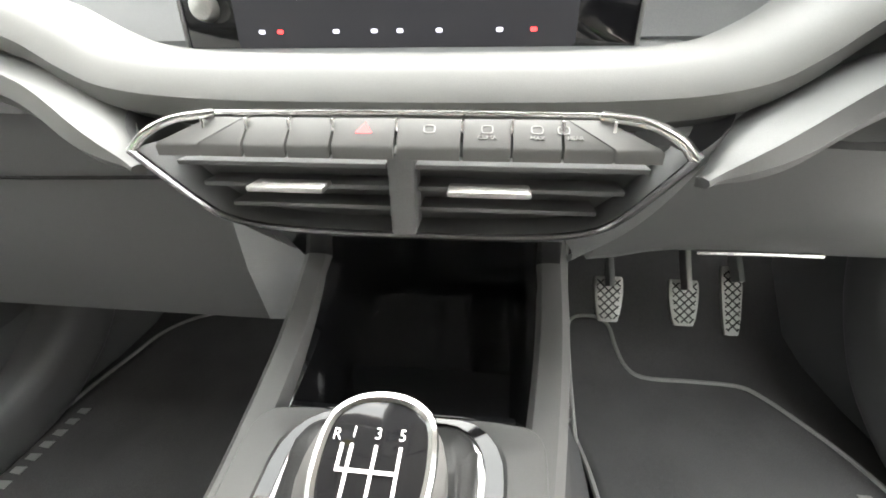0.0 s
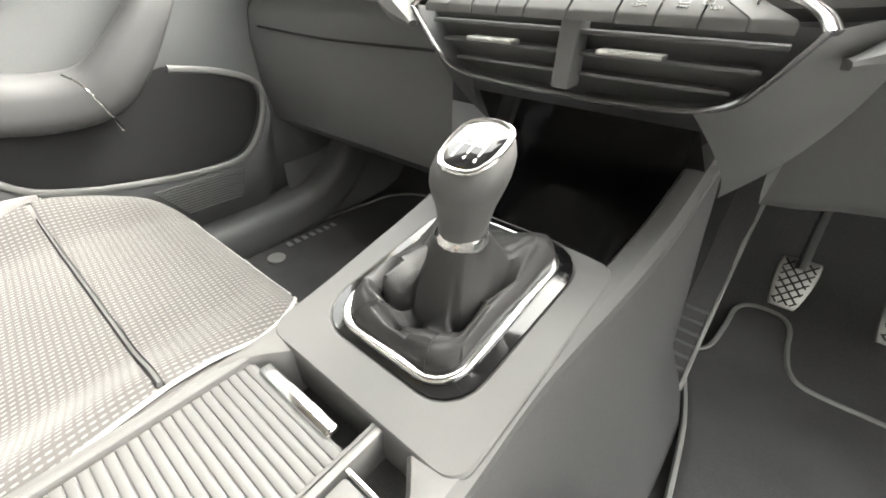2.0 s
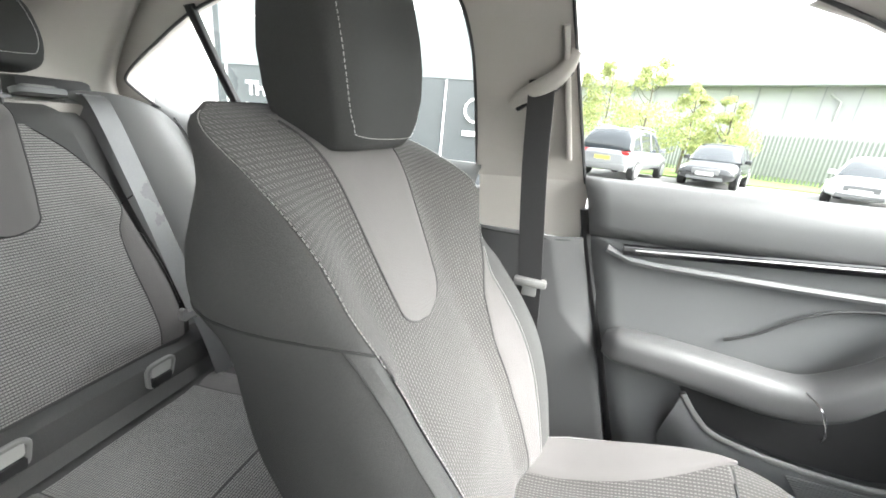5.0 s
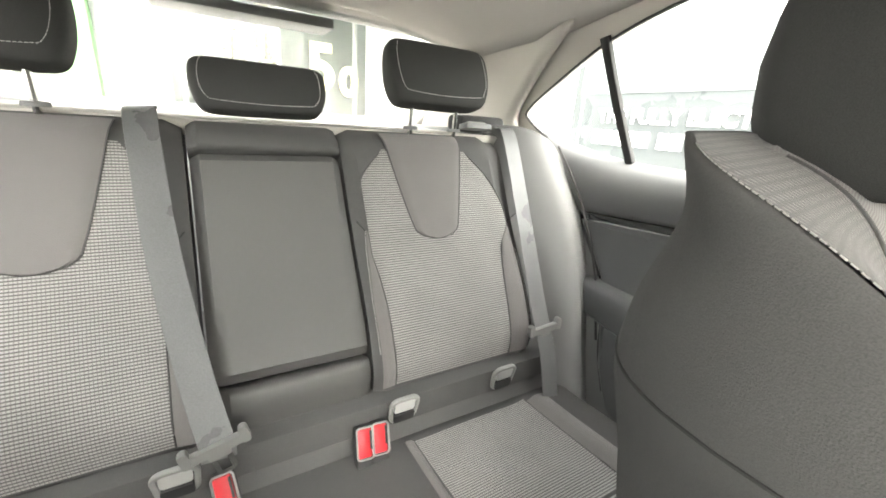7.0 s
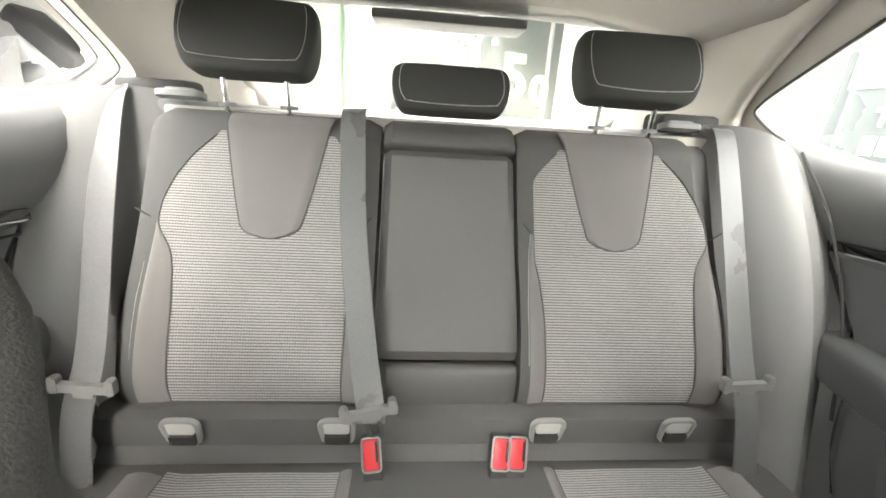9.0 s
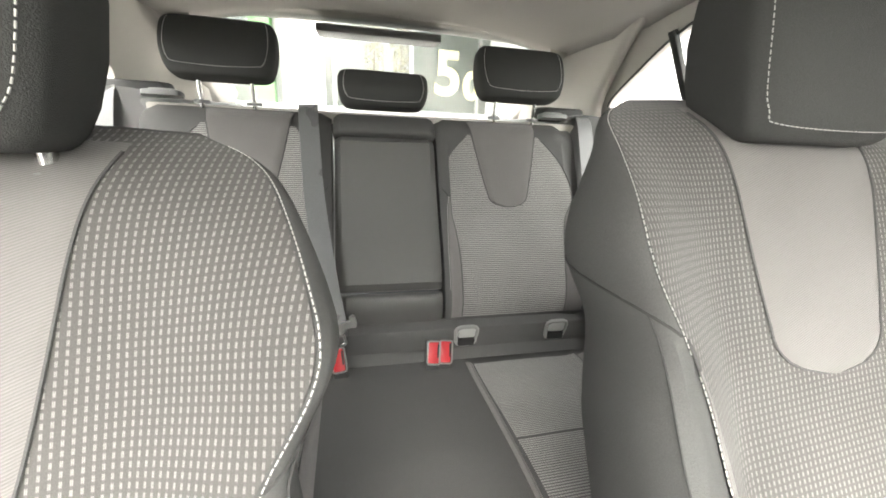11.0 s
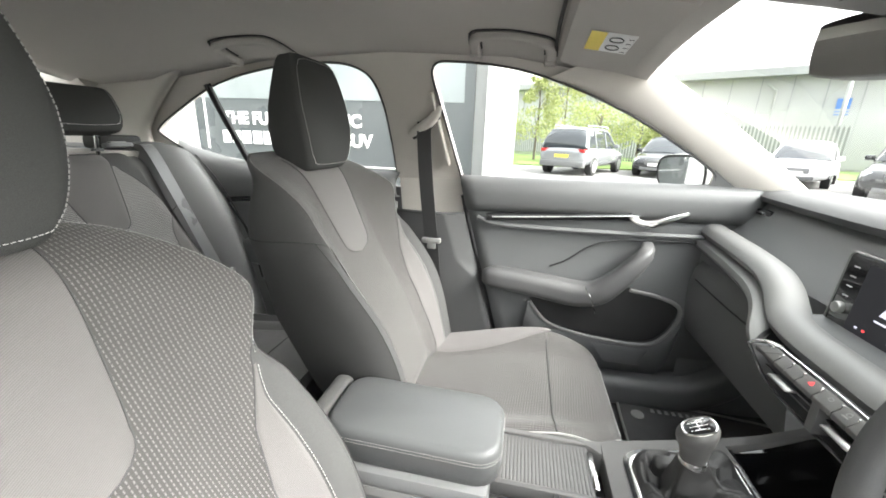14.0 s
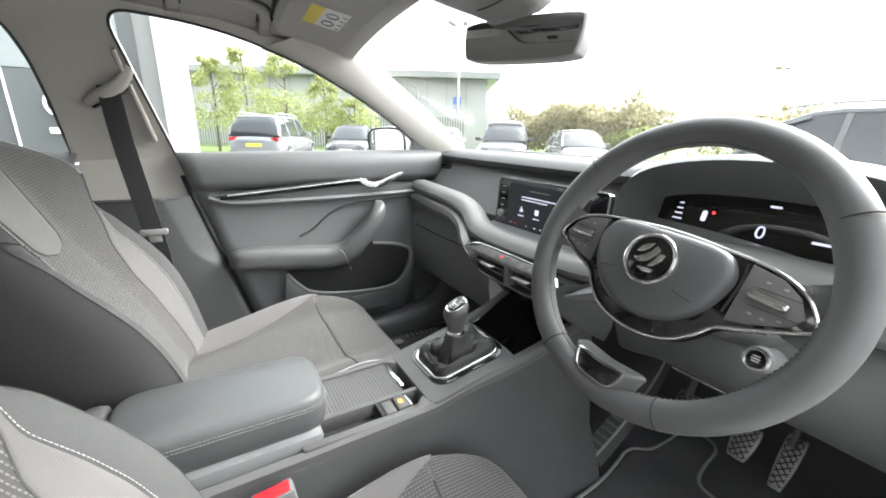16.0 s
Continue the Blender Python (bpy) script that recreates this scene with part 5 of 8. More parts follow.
    part("glove_box_gap", tube(catmull([(-0.66, 0.244, 0.52), (-0.45, 0.243, 0.515), (-0.22, 0.243, 0.52)], 6), 0.002, 5), RUBBER, d)
    knee = []
    for x in frange(0.18, 0.70, 16):
        k = math.exp(-((x - 0.40) / 0.12) ** 2)
        e = 0.018 * smooth(0.28, 0.18, x)
        knee.append([(x, 0.30, 0.60), (x, 0.285 - 0.03 * k, 0.55), (x, 0.295 - 0.03 * k, 0.50), (x, 0.318 - 0.02 * k, 0.455), (x, 0.340, 0.422 - e), (x, 0.356, 0.408 - e), (x, 0.42, 0.402 - e), (x, 0.72, 0.41)])
    part("knee_panel", grid(knee), HARD, d, "dark panel under the steering column")
    part("knee_strip", sweep([(0.300, 0.350, 0.4095), (0.435, 0.350, 0.4110)], rounded_rect(0.008, 0.005, 0.0015, 2)), CHROME, d, "pale strip under the knee panel")
    # sides of the centre stack
    for g in (-1, 1):
        near = [(0.158, 0.139, 0.573), (0.151, 0.142, 0.560), (0.138, 0.151, 0.538), (0.125, 0.157, 0.524), (0.102, 0.161, 0.515)]
        far = [(0.215, 0.250, 0.600), (0.210, 0.262, 0.550), (0.198, 0.280, 0.500), (0.175, 0.310, 0.445), (0.140, 0.345, 0.388)]
        st = [[(g * (lerp(a[0], b[0], q) + 0.012 * math.sin(math.pi * q)), lerp(a[1], b[1], q) - 0.010 * math.sin(math.pi * q), lerp(a[2], b[2], q)) for q in frange(0, 1, 8)] for a, b in zip(catmull(near, 4), catmull(far, 4))]
        part("tunnel_panel", grid(st), HARD if g > 0 else CONSOLE_SIDE, d, "smooth flank of the centre stack")
    # chrome-edged centre panel: button ledge over two louvred vents
    def vp(x, t):
        # t 0 at the ledge's front edge, 1 at the bottom
        return Vector((x, 0.136 + 0.024 * t, 0.572 - 0.060 * t))
    side = [(0.157, -0.02), (0.150, 0.20), (0.137, 0.57), (0.124, 0.80), (0.100, 0.93), (0.06, 0.985)]
    outline = [(-x, t) for x, t in side] + [(0.0, 1.0)] + side[::-1]
    fr = [vp(x, t) + Vector((0, -0.003, 0)) for x, t in [(p.x, p.y) for p in catmull([(a, b, 0) for a, b in outline], 5)]]
    part("vent_chrome_rim", tube(fr, 0.0026, 8), DARKCHROME, d, "thin dark chrome rim of the vents")
    back = bmesh.new()
    back.faces.new([back.verts.new(vp(x, t) + Vector((0, 0.028, 0.0))) for x, t in outline])
    part("vent_duct", back, HARD, d, smooth=False)
    wallp = [[vp(x, t), vp(x, t) + Vector((0, 0.03, 0))] for x, t in outline]
    part("vent_wall", grid(wallp), HARD, d)
    part("vent_divider", box(-0.007, 0.009, 0.143, 0.168, 0.519, 0.571, 0.002), HARD, d)
    for g in (-1, 1):
        for k, t in enumerate((0.17, 0.43, 0.70)):
            wmax = table([(-0.02, 0.155), (0.2, 0.148), (0.57, 0.135), (0.8, 0.122)], t) - 0.006
            x0, x1 = sorted((g * 0.009, g * wmax))
            y, z = 0.144 + 0.024 * t, 0.572 - 0.060 * t
            part("louvre", box(x0, x1, y, y + 0.020, z - 0.0016, z + 0.0016, 0.0006), HARD, d, "dark vent louvre")
        xa = -0.092 if g < 0 else 0.029
        part("vent_tab", box(xa, xa + 0.048, 0.133, 0.150, 0.5485, 0.5525, 0.0018), STEEL, d, "silver vent tab")
    # the row of ten buttons
    xs_b = [-0.143, -0.116, -0.089, -0.063, -0.037, 0.0, 0.037, 0.064, 0.091, 0.118, 0.143]
    for k, (a, b) in enumerate(zip(xs_b, xs_b[1:])):
        def led(x, t):
            return Vector((x * (1 - 0.20 * t * (abs(x) > 0.10)), 0.1355 + 0.0155 * t, 0.5735 + 0.0125 * t))
        bm = loft([[led(lerp(a, b, 0.03), t) + Vector((0, 0, h)) for t, h in ((0, -0.004), (0, 0.0015), (0.06, 0.003), (1, 0.003), (1, -0.004))],
                   [led(lerp(a, b, 0.97), t) + Vector((0, 0, h)) for t, h in ((0, -0.004), (0, 0.0015), (0.06, 0.003), (1, 0.003), (1, -0.004))]])
        bt = part("button", bm, BUTTON, d, "satin grey dashboard button")
        if k not in (0, 9):
            xm = (a + b) / 2
            mk = LIT_RED if k == 4 else WHITE
            c = led(xm, 0.62) + Vector((0, 0, 0.0034))
            if k == 4:
                bm = bmesh.new()
                bm.faces.new([bm.verts.new(c + Vector((q[0] * 0.0050, q[1] * 0.0034, q[1] * 0.0027))) for q in ((-1, -0.8), (1, -0.8), (0, 1))])
                part("hazard_mark", bm, mk, bt, "red hazard triangle", smooth=False)
            elif k >= 5:
                part("button_mark", shift(sweep([(*q, 0) for q in rounded_rect(0.006, 0.005, 0.0015, 2)], rounded_rect(0.0008, 0.0004, 0.0001, 1), closed=True), Matrix.Translation(c) @ Matrix.Rotation(radians(39), 4, "X")), PIPING, bt)
                if k == 6:
                    lettering("button_text", "CLIMA", PIPING, bt, 0.0036, Matrix.Translation(led(xm, 0.34) + Vector((0, 0, 0.0034))) @ Matrix.Rotation(radians(39), 4, "X"))
                elif k in (7, 8):
                    lettering("button_text", "MAX" if k == 7 else "REAR", PIPING, bt, 0.0036, Matrix.Translation(led(xm, 0.34) + Vector((0, 0, 0.0034))) @ Matrix.Rotation(radians(39), 4, "X"))
        if 0 < k:
            part("button_tab", box(a - 0.0011, a + 0.0011, 0.1445, 0.150, 0.5825, 0.590, 0.0006), CHROME, d, "small chrome tab")
    for g in (-1, 1):
        cp = catmull([(g * 0.159, 0.135, 0.572), (g * 0.151, 0.141, 0.581), (g * 0.136, 0.149, 0.588), (g * 0.112, 0.1545, 0.591)], 5)
        part("corner_chrome", sweep(cp, rounded_rect(0.011, 0.005, 0.002, 2)), CHROME, d, "chrome corner piece")
    part("ledge_chrome", sweep(catmull([(-0.112, 0.1545, 0.591), (0, 0.156, 0.5915), (0.112, 0.1545, 0.591)], 6), rounded_rect(0.004, 0.003, 0.001, 2)), CHROME, d, "thin chrome line")
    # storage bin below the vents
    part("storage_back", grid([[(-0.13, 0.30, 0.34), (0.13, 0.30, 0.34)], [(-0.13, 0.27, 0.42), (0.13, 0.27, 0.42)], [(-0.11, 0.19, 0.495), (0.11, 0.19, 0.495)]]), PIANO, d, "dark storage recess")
    # side air outlet
    part("side_outlet", box(-0.715, -0.63, 0.375, 0.40, 0.725, 0.742, 0.004), PIANO, d, "slim black side air outlet")
    part("side_outlet_tab", box(-0.69, -0.655, 0.368, 0.38, 0.731, 0.736, 0.001), CHROME, d)
    return d


dashboard()


def touchscreen():
    s = thing("touchscreen", "wide black infotainment screen lit with small icons", "screen", at=(0, 0, 0))
    m = Matrix.Translation((-0.018, 0.262, 0.680)) @ Matrix.Rotation(radians(86), 4, "X")
    part("housing", shift(slab(rounded_rect(0.35, 0.136, 0.012, 4), -0.016, 0.0, edge=0.003), m), PIANO, s, "gloss black screen housing")
    part("rim", shift(sweep([(*p, 0.0) for p in rounded_rect(0.35, 0.136, 0.012, 4)], rounded_rect(0.003, 0.003, 0.001, 2), closed=True), m), GREYBAND, s, "thin satin rim")
    part("display", shift(slab(rounded_rect(0.262, 0.112, 0.003, 2), 0.0, 0.0006), m @ Matrix.Translation((0.0, 0, 0))), SCREEN, s, "lit dark display")
    for k in range(3):
        q = m @ Matrix.Translation((-0.075 + 0.055 * k, -0.006, 0.0008))
        if k == 0:
            bm = slab([(-0.007, -0.006), (0.007, -0.006), (0.0, 0.008)], 0, 0.0003)
        elif k == 1:
            bm = slab(rounded_rect(0.013, 0.013, 0.002, 2), 0, 0.0003)
        else:
            bm = sweep([(*p, 0) for p in circle(0.006, 14)], rounded_rect(0.002, 0.0006, 0.0002, 1), closed=True)
        part("icon", shift(bm, q), LIT, s, "white lit icon")
        part("icon_caption", shift(slab(rounded_rect(0.022, 0.0028, 0.001, 2), 0, 0.0003), q @ Matrix.Translation((0, -0.016, 0))), LIT, s)
    part("message_line", shift(slab(rounded_rect(0.17, 0.0026, 0.001, 2), 0, 0.0003), m @ Matrix.Translation((0.005, 0.026, 0.0008))), LIT, s)
    part("message_line", shift(slab(rounded_rect(0.09, 0.0026, 0.001, 2), 0, 0.0003), m @ Matrix.Translation((-0.035, 0.019, 0.0008))), LIT, s)
    part("message_line", shift(slab(rounded_rect(0.07, 0.003, 0.001, 2), 0, 0.0003), m @ Matrix.Translation((-0.02, 0.043, 0.0008))), GREYBAND, s)
    for x, c in ((-0.11, LIT), (-0.095, LIT_RED), (-0.05, LIT), (-0.02, LIT), (0.0, LIT), (0.03, LIT), (0.075, LIT), (0.10, LIT_RED)):
        part("status_mark", shift(slab(rounded_rect(0.005, 0.0028, 0.001, 2), 0, 0.0003), m @ Matrix.Translation((x, -0.045, 0.0008))), LIT_DIM if c is LIT else c, s)
    part("dial", shift(slab(circle(0.010, 18), 0.0, 0.010, edge=0.003), m @ Matrix.Translation((-0.152, -0.028, 0))), STEEL, s, "small silver volume knob")
    for k in range(4):
        part("key_mark", shift(slab(rounded_rect(0.012, 0.0016, 0.0006, 1), 0, 0.0006), m @ Matrix.Translation((-0.153, 0.045 - 0.017 * k, 0))), WHITE, s)
    return s


touchscreen()


def cluster():
    s = thing("instrument_cluster", "black digital instrument display under a hood", "instrument cluster")
    m = Matrix.Translation((0.385, 0.345, 0.712)) @ Matrix.Rotation(radians(72), 4, "X")
    part("display", shift(slab(rounded_rect(0.345, 0.118, 0.03, 5), -0.01, 0.0, edge=0.002), m), PIANO, s, "black instrument glass")
    hood = []
    for t in frange(0, 1, 20):
        a = math.pi * (1 - t)
        x, z = 0.385 + 0.225 * math.cos(a), 0.690 + 0.142 * math.sin(a) ** 0.5
        xi = 0.385 + 0.185 * math.cos(a)
        hood.append([(xi, 0.366, 0.69 + 0.071 * math.sin(a) ** 0.5), (lerp(xi, x, 0.5), 0.335, lerp(0.69 + 0.071 * math.sin(a) ** 0.5, z, 0.5)), (x, 0.290, z - 0.010), (x, 0.276, z - 0.004), (x, 0.288, z + 0.005), (x, 0.36, z + 0.005), (x, 0.50, min(z, 0.795))])
    h = part("hood", grid(hood), SOFT, s, "dark grey hood")
    lettering("speed_digit", "0", LIT, s, 0.030, m @ Matrix.Translation((0.0, 0.0, 0.0006)), 0.0003)
    part("unit_mark", shift(slab(rounded_rect(0.012, 0.003, 0.001, 1), 0, 0.0004), m @ Matrix.Translation((0, -0.021, 0.0004))), LIT, s)
    part("clock_mark", shift(slab(rounded_rect(0.016, 0.0035, 0.001, 1), 0, 0.0004), m @ Matrix.Translation((0.008, 0.045, 0.0004))), LIT, s)
    part("car_icon", shift(slab(rounded_rect(0.009, 0.020, 0.004, 4), 0, 0.0004), m @ Matrix.Translation((-0.09, 0.012, 0.0004))), LIT, s, "small white car symbol")
    part("warning_mark", shift(slab(rounded_rect(0.006, 0.006, 0.002, 1), 0, 0.0004), m @ Matrix.Translation((-0.076, 0.02, 0.0004))), LIT_RED, s)
    part("warning_mark", shift(slab(rounded_rect(0.010, 0.006, 0.002, 1), 0, 0.0004), m @ Matrix.Translation((0.10, -0.052, 0.0004))), LIT_RED, s)
    part("message_bar", shift(slab(rounded_rect(0.045, 0.004, 0.001, 1), 0, 0.0004), m @ Matrix.Translation((0.088, 0.0, 0.0004))), LIT, s)
    for k in range(4):
        part("gauge_bar", shift(slab(rounded_rect(0.018 - 0.003 * k, 0.0025, 0.001, 1), 0, 0.0004), m @ Matrix.Translation((-0.135, 0.0 + 0.010 * k, 0.0004))), LIT, s)
    return s


cluster()


# ---------------------------------------------------------------- steering wheel
def steering_wheel():
    s = thing("steering_wheel", "two-spoke black leather steering wheel with chrome trim", "steering wheel")
    M = Matrix.Translation((0.387, 0.062, 0.702)) @ Matrix.Rotation(radians(-24), 4, "X") @ Matrix.Rotation(radians(90), 4, "X") @ Matrix.Rotation(radians(-4.5), 4, "Z")
    # local x across, y up the wheel, z towards the driver
    R = 0.180

    def thick(a):
        """The grip swells beside the spokes."""
        return 1.0 + 0.10 * (math.exp(-((a - 0.55) / 0.35) ** 2) + math.exp(-((a - math.pi + 0.55) / 0.35) ** 2))

    rim = []
    for a in frange(0, 2 * math.pi, 96)[:-1]:
        k = thick(a)
        rim.append([((R - 0.002 * (k - 1) * 10 + 0.0185 * k * math.cos(q)) * math.cos(a), (R - 0.002 * (k - 1) * 10 + 0.0185 * k * math.cos(q)) * math.sin(a), 0.0195 * k * math.sin(q)) for q in frange(0, 2 * math.pi, 18)[:-1]])
    bm = grid(rim, closed_u=True, closed_v=True)
    bmesh.ops.recalc_face_normals(bm, faces=bm.faces)
    part("rim", shift(bm, M), LEATHER, s, "black leather rim")
    part("rim_stitching", shift(stitches([((R - 0.0178) * math.cos(a), (R - 0.0178) * math.sin(a), 0.006) for a in frange(0, 2 * math.pi, 120)], 0.006, 0.0036, 0.0008), M), THREAD_AND_SHADE, s, "dark inner stitching")
    for a in (35, 145, 243, 297):
        q0 = radians(a)
        part("rim_joint", shift(tube([((R + 0.0187 * thick(q0) * math.cos(q)) * math.cos(q0), (R + 0.0187 * thick(q0) * math.cos(q)) * math.sin(q0), 0.0197 * thick(q0) * math.sin(q)) for q in frange(0, 2 * math.pi, 20)[:-1]], 0.0009, 5, True), M), THREAD_AND_SHADE, s)
    # spoke panel: a winged gloss piece round the hub, drawn with a chrome line
    half = [(0.0, 0.047), (0.03, 0.046), (0.078, 0.042), (0.108, 0.038), (0.130, 0.031), (0.150, 0.018), (0.164, -0.004), (0.158, -0.012), (0.115, -0.032), (0.088, -0.044), (0.073, -0.062), (0.055, -0.078), (0.029, -0.088), (0.0, -0.0915)]
    edge_pts = half + [(-x, y) for x, y in half[-2:0:-1]]
    eo = [(p.x, p.y) for p in catmull([(a, b, 0) for a, b in edge_pts], 5, True)]
    part("spoke_panel", shift(slab(eo, -0.020, 0.001, edge=0.003), M), PIANO, s, "gloss black spoke panel")
    part("spoke_chrome", shift(tube([(x * 0.99, y * 0.98, 0.0020) for x, y in eo], 0.0022, 8, True, up=(0, 0, 1)), M), CHROME, s, "chrome outline of the spokes")
    for g in (-1, 1):
        arm = [[(g * x, y, z) for x, y, z in row] for row in
               ([(0.140, 0.034, -0.002), (0.158, 0.004, -0.001), (0.140, -0.024, -0.002), (0.140, -0.020, -0.018), (0.158, 0.004, -0.018), (0.140, 0.030, -0.018)],
                [(0.156, 0.040, 0.004), (0.168, 0.006, 0.006), (0.158, -0.028, 0.004), (0.158, -0.024, -0.014), (0.168, 0.006, -0.014), (0.156, 0.036, -0.014)],
                [(0.172, 0.046, 0.010), (0.180, 0.008, 0.012), (0.174, -0.036, 0.010), (0.174, -0.034, -0.012), (0.180, 0.008, -0.012), (0.172, 0.042, -0.012)])]
        part("spoke_arm", shift(loft(arm), M), LEATHER, s, "leather root of the spoke")
    # airbag cover: flat brow, full sides, blunt chin
    pad_half = [(0.0, 0.0425), (0.040, 0.0420), (0.064, 0.0395), (0.077, 0.032), (0.085, 0.014), (0.082, -0.008), (0.070, -0.034), (0.048, -0.056), (0.020, -0.069), (0.0, -0.071)]
    po = [(p.x, p.y) for p in catmull([(a, b, 0) for a, b in pad_half + [(-x, y) for x, y in pad_half[-2:0:-1]]], 5, True)]
    rings = []
    for h, k in ((-0.006, 1.0), (0.008, 1.0), (0.014, 0.985), (0.018, 0.955), (0.0205, 0.91), (0.0225, 0.82), (0.0245, 0.62), (0.0255, 0.36), (0.0258, 0.12)):
        rings.append([(x * k, (y + 0.010) * k - 0.010, h) for x, y in po])
    part("airbag_pad", shift(loft(rings), M), HUB, s, "dark grey airbag cover")
    for g in (-1, 1):
        part("pad_crease", shift(tube(catmull([(g * 0.040, -0.024, 0.0245), (g * 0.052, -0.027, 0.0235), (g * 0.062, -0.028, 0.0215)], 5), 0.0009, 5, up=(0, 0, 1)), M), THREAD_AND_SHADE, s)
        field = [(g * 0.092, 0.036), (g * 0.122, 0.030), (g * 0.141, 0.018), (g * 0.152, -0.001), (g * 0.144, -0.012), (g * 0.112, -0.026), (g * 0.092, -0.031)]
        part("key_field", shift(slab(field, 0.0, 0.0045, edge=0.0015), M), BUTTON, s, "dark button field")
        part("key_gap", shift(box(*sorted((g * 0.105, g * 0.146)), 0.0135, 0.0142, 0.0040, 0.0050), M), RUBBER, s)
        part("key_gap", shift(box(*sorted((g * 0.105, g * 0.148)), -0.0062, -0.0055, 0.0040, 0.0050), M), RUBBER, s)
        part("scroll_roller", shift(slab(rounded_rect(0.038, 0.011, 0.005, 4), 0.003, 0.013, edge=0.004), M @ Matrix.Translation((g * 0.120, 0.0045, 0)) @ Matrix.Rotation(radians(g * -4), 4, "Z")), CHROME, s, "silver scroll roller")
        for a, b in ((0.112, 0.022), (0.128, 0.021), (0.110, -0.014), (0.122, -0.015), (0.135, -0.011)):
            part("key_mark", shift(slab(rounded_rect(0.0045, 0.0022, 0.0008, 1), 0.0045, 0.005), M @ Matrix.Translation((g * a, b, 0))), PIPING, s)
        part("shift_paddle_gap", shift(tube(catmull([(g * 0.088, 0.034, 0.004), (g * 0.0905, 0.010, 0.004), (g * 0.087, -0.024, 0.004)], 4), 0.0016, 6), M), RUBBER, s)
    # round badge: ring with a plain arrow-and-wing shape
    part("badge", shift(slab(circle(0.031, 36), 0.016, 0.0268, edge=0.002), M), PIANO, s, "black round badge")
    part("badge_ring", shift(sweep([(0.0305 * math.cos(a), 0.0305 * math.sin(a), 0.0268) for a in frange(0, 2 * math.pi, 44)[:-1]], circle(0.0026, 8), (0, 0, 1), True), M), CHROME, s, "chrome badge ring")
    wing = [[(-0.019, -0.004), (-0.012, -0.008), (-0.002, -0.005), (0.006, 0.004), (0.010, 0.014), (0.004, 0.018), (-0.001, 0.009), (-0.008, 0.002)],
            [(-0.018, 0.004), (-0.010, 0.006), (-0.004, 0.012), (0.000, 0.020), (-0.008, 0.018), (-0.015, 0.012)],
            [(0.002, -0.010), (0.010, -0.006), (0.016, 0.002), (0.018, 0.010), (0.012, 0.010), (0.007, 0.000)],
            [(-0.010, -0.014), (0.000, -0.018), (0.010, -0.016), (0.012, -0.011), (0.000, -0.012)]]
    part("badge_emblem", shift(joined(*[slab(w, 0.0265, 0.0295, edge=0.001) for w in wing]), M), CHROME, s, "chrome emblem shape")
    # gloss insert in the foot of the rim
    ins = [(p.x, p.y) for p in catmull([(-0.029, -0.1435, 0), (0, -0.1455, 0), (0.029, -0.1435, 0), (0.031, -0.150, 0), (0.023, -0.1655, 0), (0, -0.168, 0), (-0.023, -0.1655, 0), (-0.031, -0.150, 0)], 4, True)]
    bulge = [[(x * k, -0.160 + (y + 0.160) * k, h) for x, y in ins] for h, k in ((-0.012, 1.5), (0.008, 1.42), (0.014, 1.28), (0.0165, 1.1))]
    part("insert_pad", shift(loft(bulge), M), LEATHER, s, "leather swell round the insert")
    part("rim_insert", shift(slab(ins, 0.010, 0.019, edge=0.002), M), PIANO, s, "gloss black rim insert")
    part("insert_chrome", shift(tube([(x * 1.04, -0.156 + (y + 0.156) * 1.06, 0.0178) for x, y in ins], 0.0021, 6, True), M), CHROME, s, "chrome edge of the rim insert")
    return s


steering_wheel()
col = thing("steering_column", "black plastic steering column shroud with stalks", "steering column")
part("shroud", loft([[(0.387 + a * k, y, z + b * k) for a, b in rounded_rect(0.16, 0.10, 0.035, 4)] for y, z, k in ((0.12, 0.660, 0.75), (0.17, 0.640, 1.0), (0.30, 0.60, 1.15))]), HARD, col)
for g in (-1, 1):
    part("stalk", tube(catmull([(0.387 + g * 0.06, 0.15, 0.675), (0.387 + g * 0.13, 0.13, 0.69), (0.387 + g * 0.19, 0.115, 0.71)], 5), 0.009, 8), HARD, col, "black control stalk")
st = thing("start_button", "round engine start button with a silver ring", "start button")
mb = Matrix.Translation((0.483, 0.150, 0.591)) @ Matrix.Rotation(radians(70), 4, "X") @ Matrix.Scale(0.66, 4)
part("pod", shift(slab(circle(0.026, 24), -0.09, -0.001, edge=0.008, steps=3), mb), HARD, st, "dark round pod")
part("ring", shift(sweep([(0.019 * math.cos(a), 0.019 * math.sin(a), 0.004) for a in frange(0, 2 * math.pi, 28)[:-1]], circle(0.004, 8), (0, 0, 1), True), mb), CHROME, st, "silver ring")
part("cap", shift(slab(circle(0.017, 24), -0.03, 0.004, edge=0.002), mb), PIANO, st, "black cap")
for k in range(3):
    part("cap_mark", shift(slab(rounded_rect(0.016 - 0.003 * (k != 1), 0.0025, 0.001, 1), 0.004, 0.0046), mb @ Matrix.Translation((0, 0.005 - 0.005 * k, 0))), WHITE, st)


# ---------------------------------------------------------------- centre console
def con_x(y):
    """The console's middle line."""
    return lerp(-0.015, 0.004, smooth(-0.05, 0.20, y))


def con_z(y):
    return soft_table([(-0.75, 0.325), (-0.30, 0.332), (-0.10, 0.338), (-0.08, 0.341), (-0.03, 0.354), (0.07, 0.381), (0.16, 0.412), (0.27, 0.458)], y)


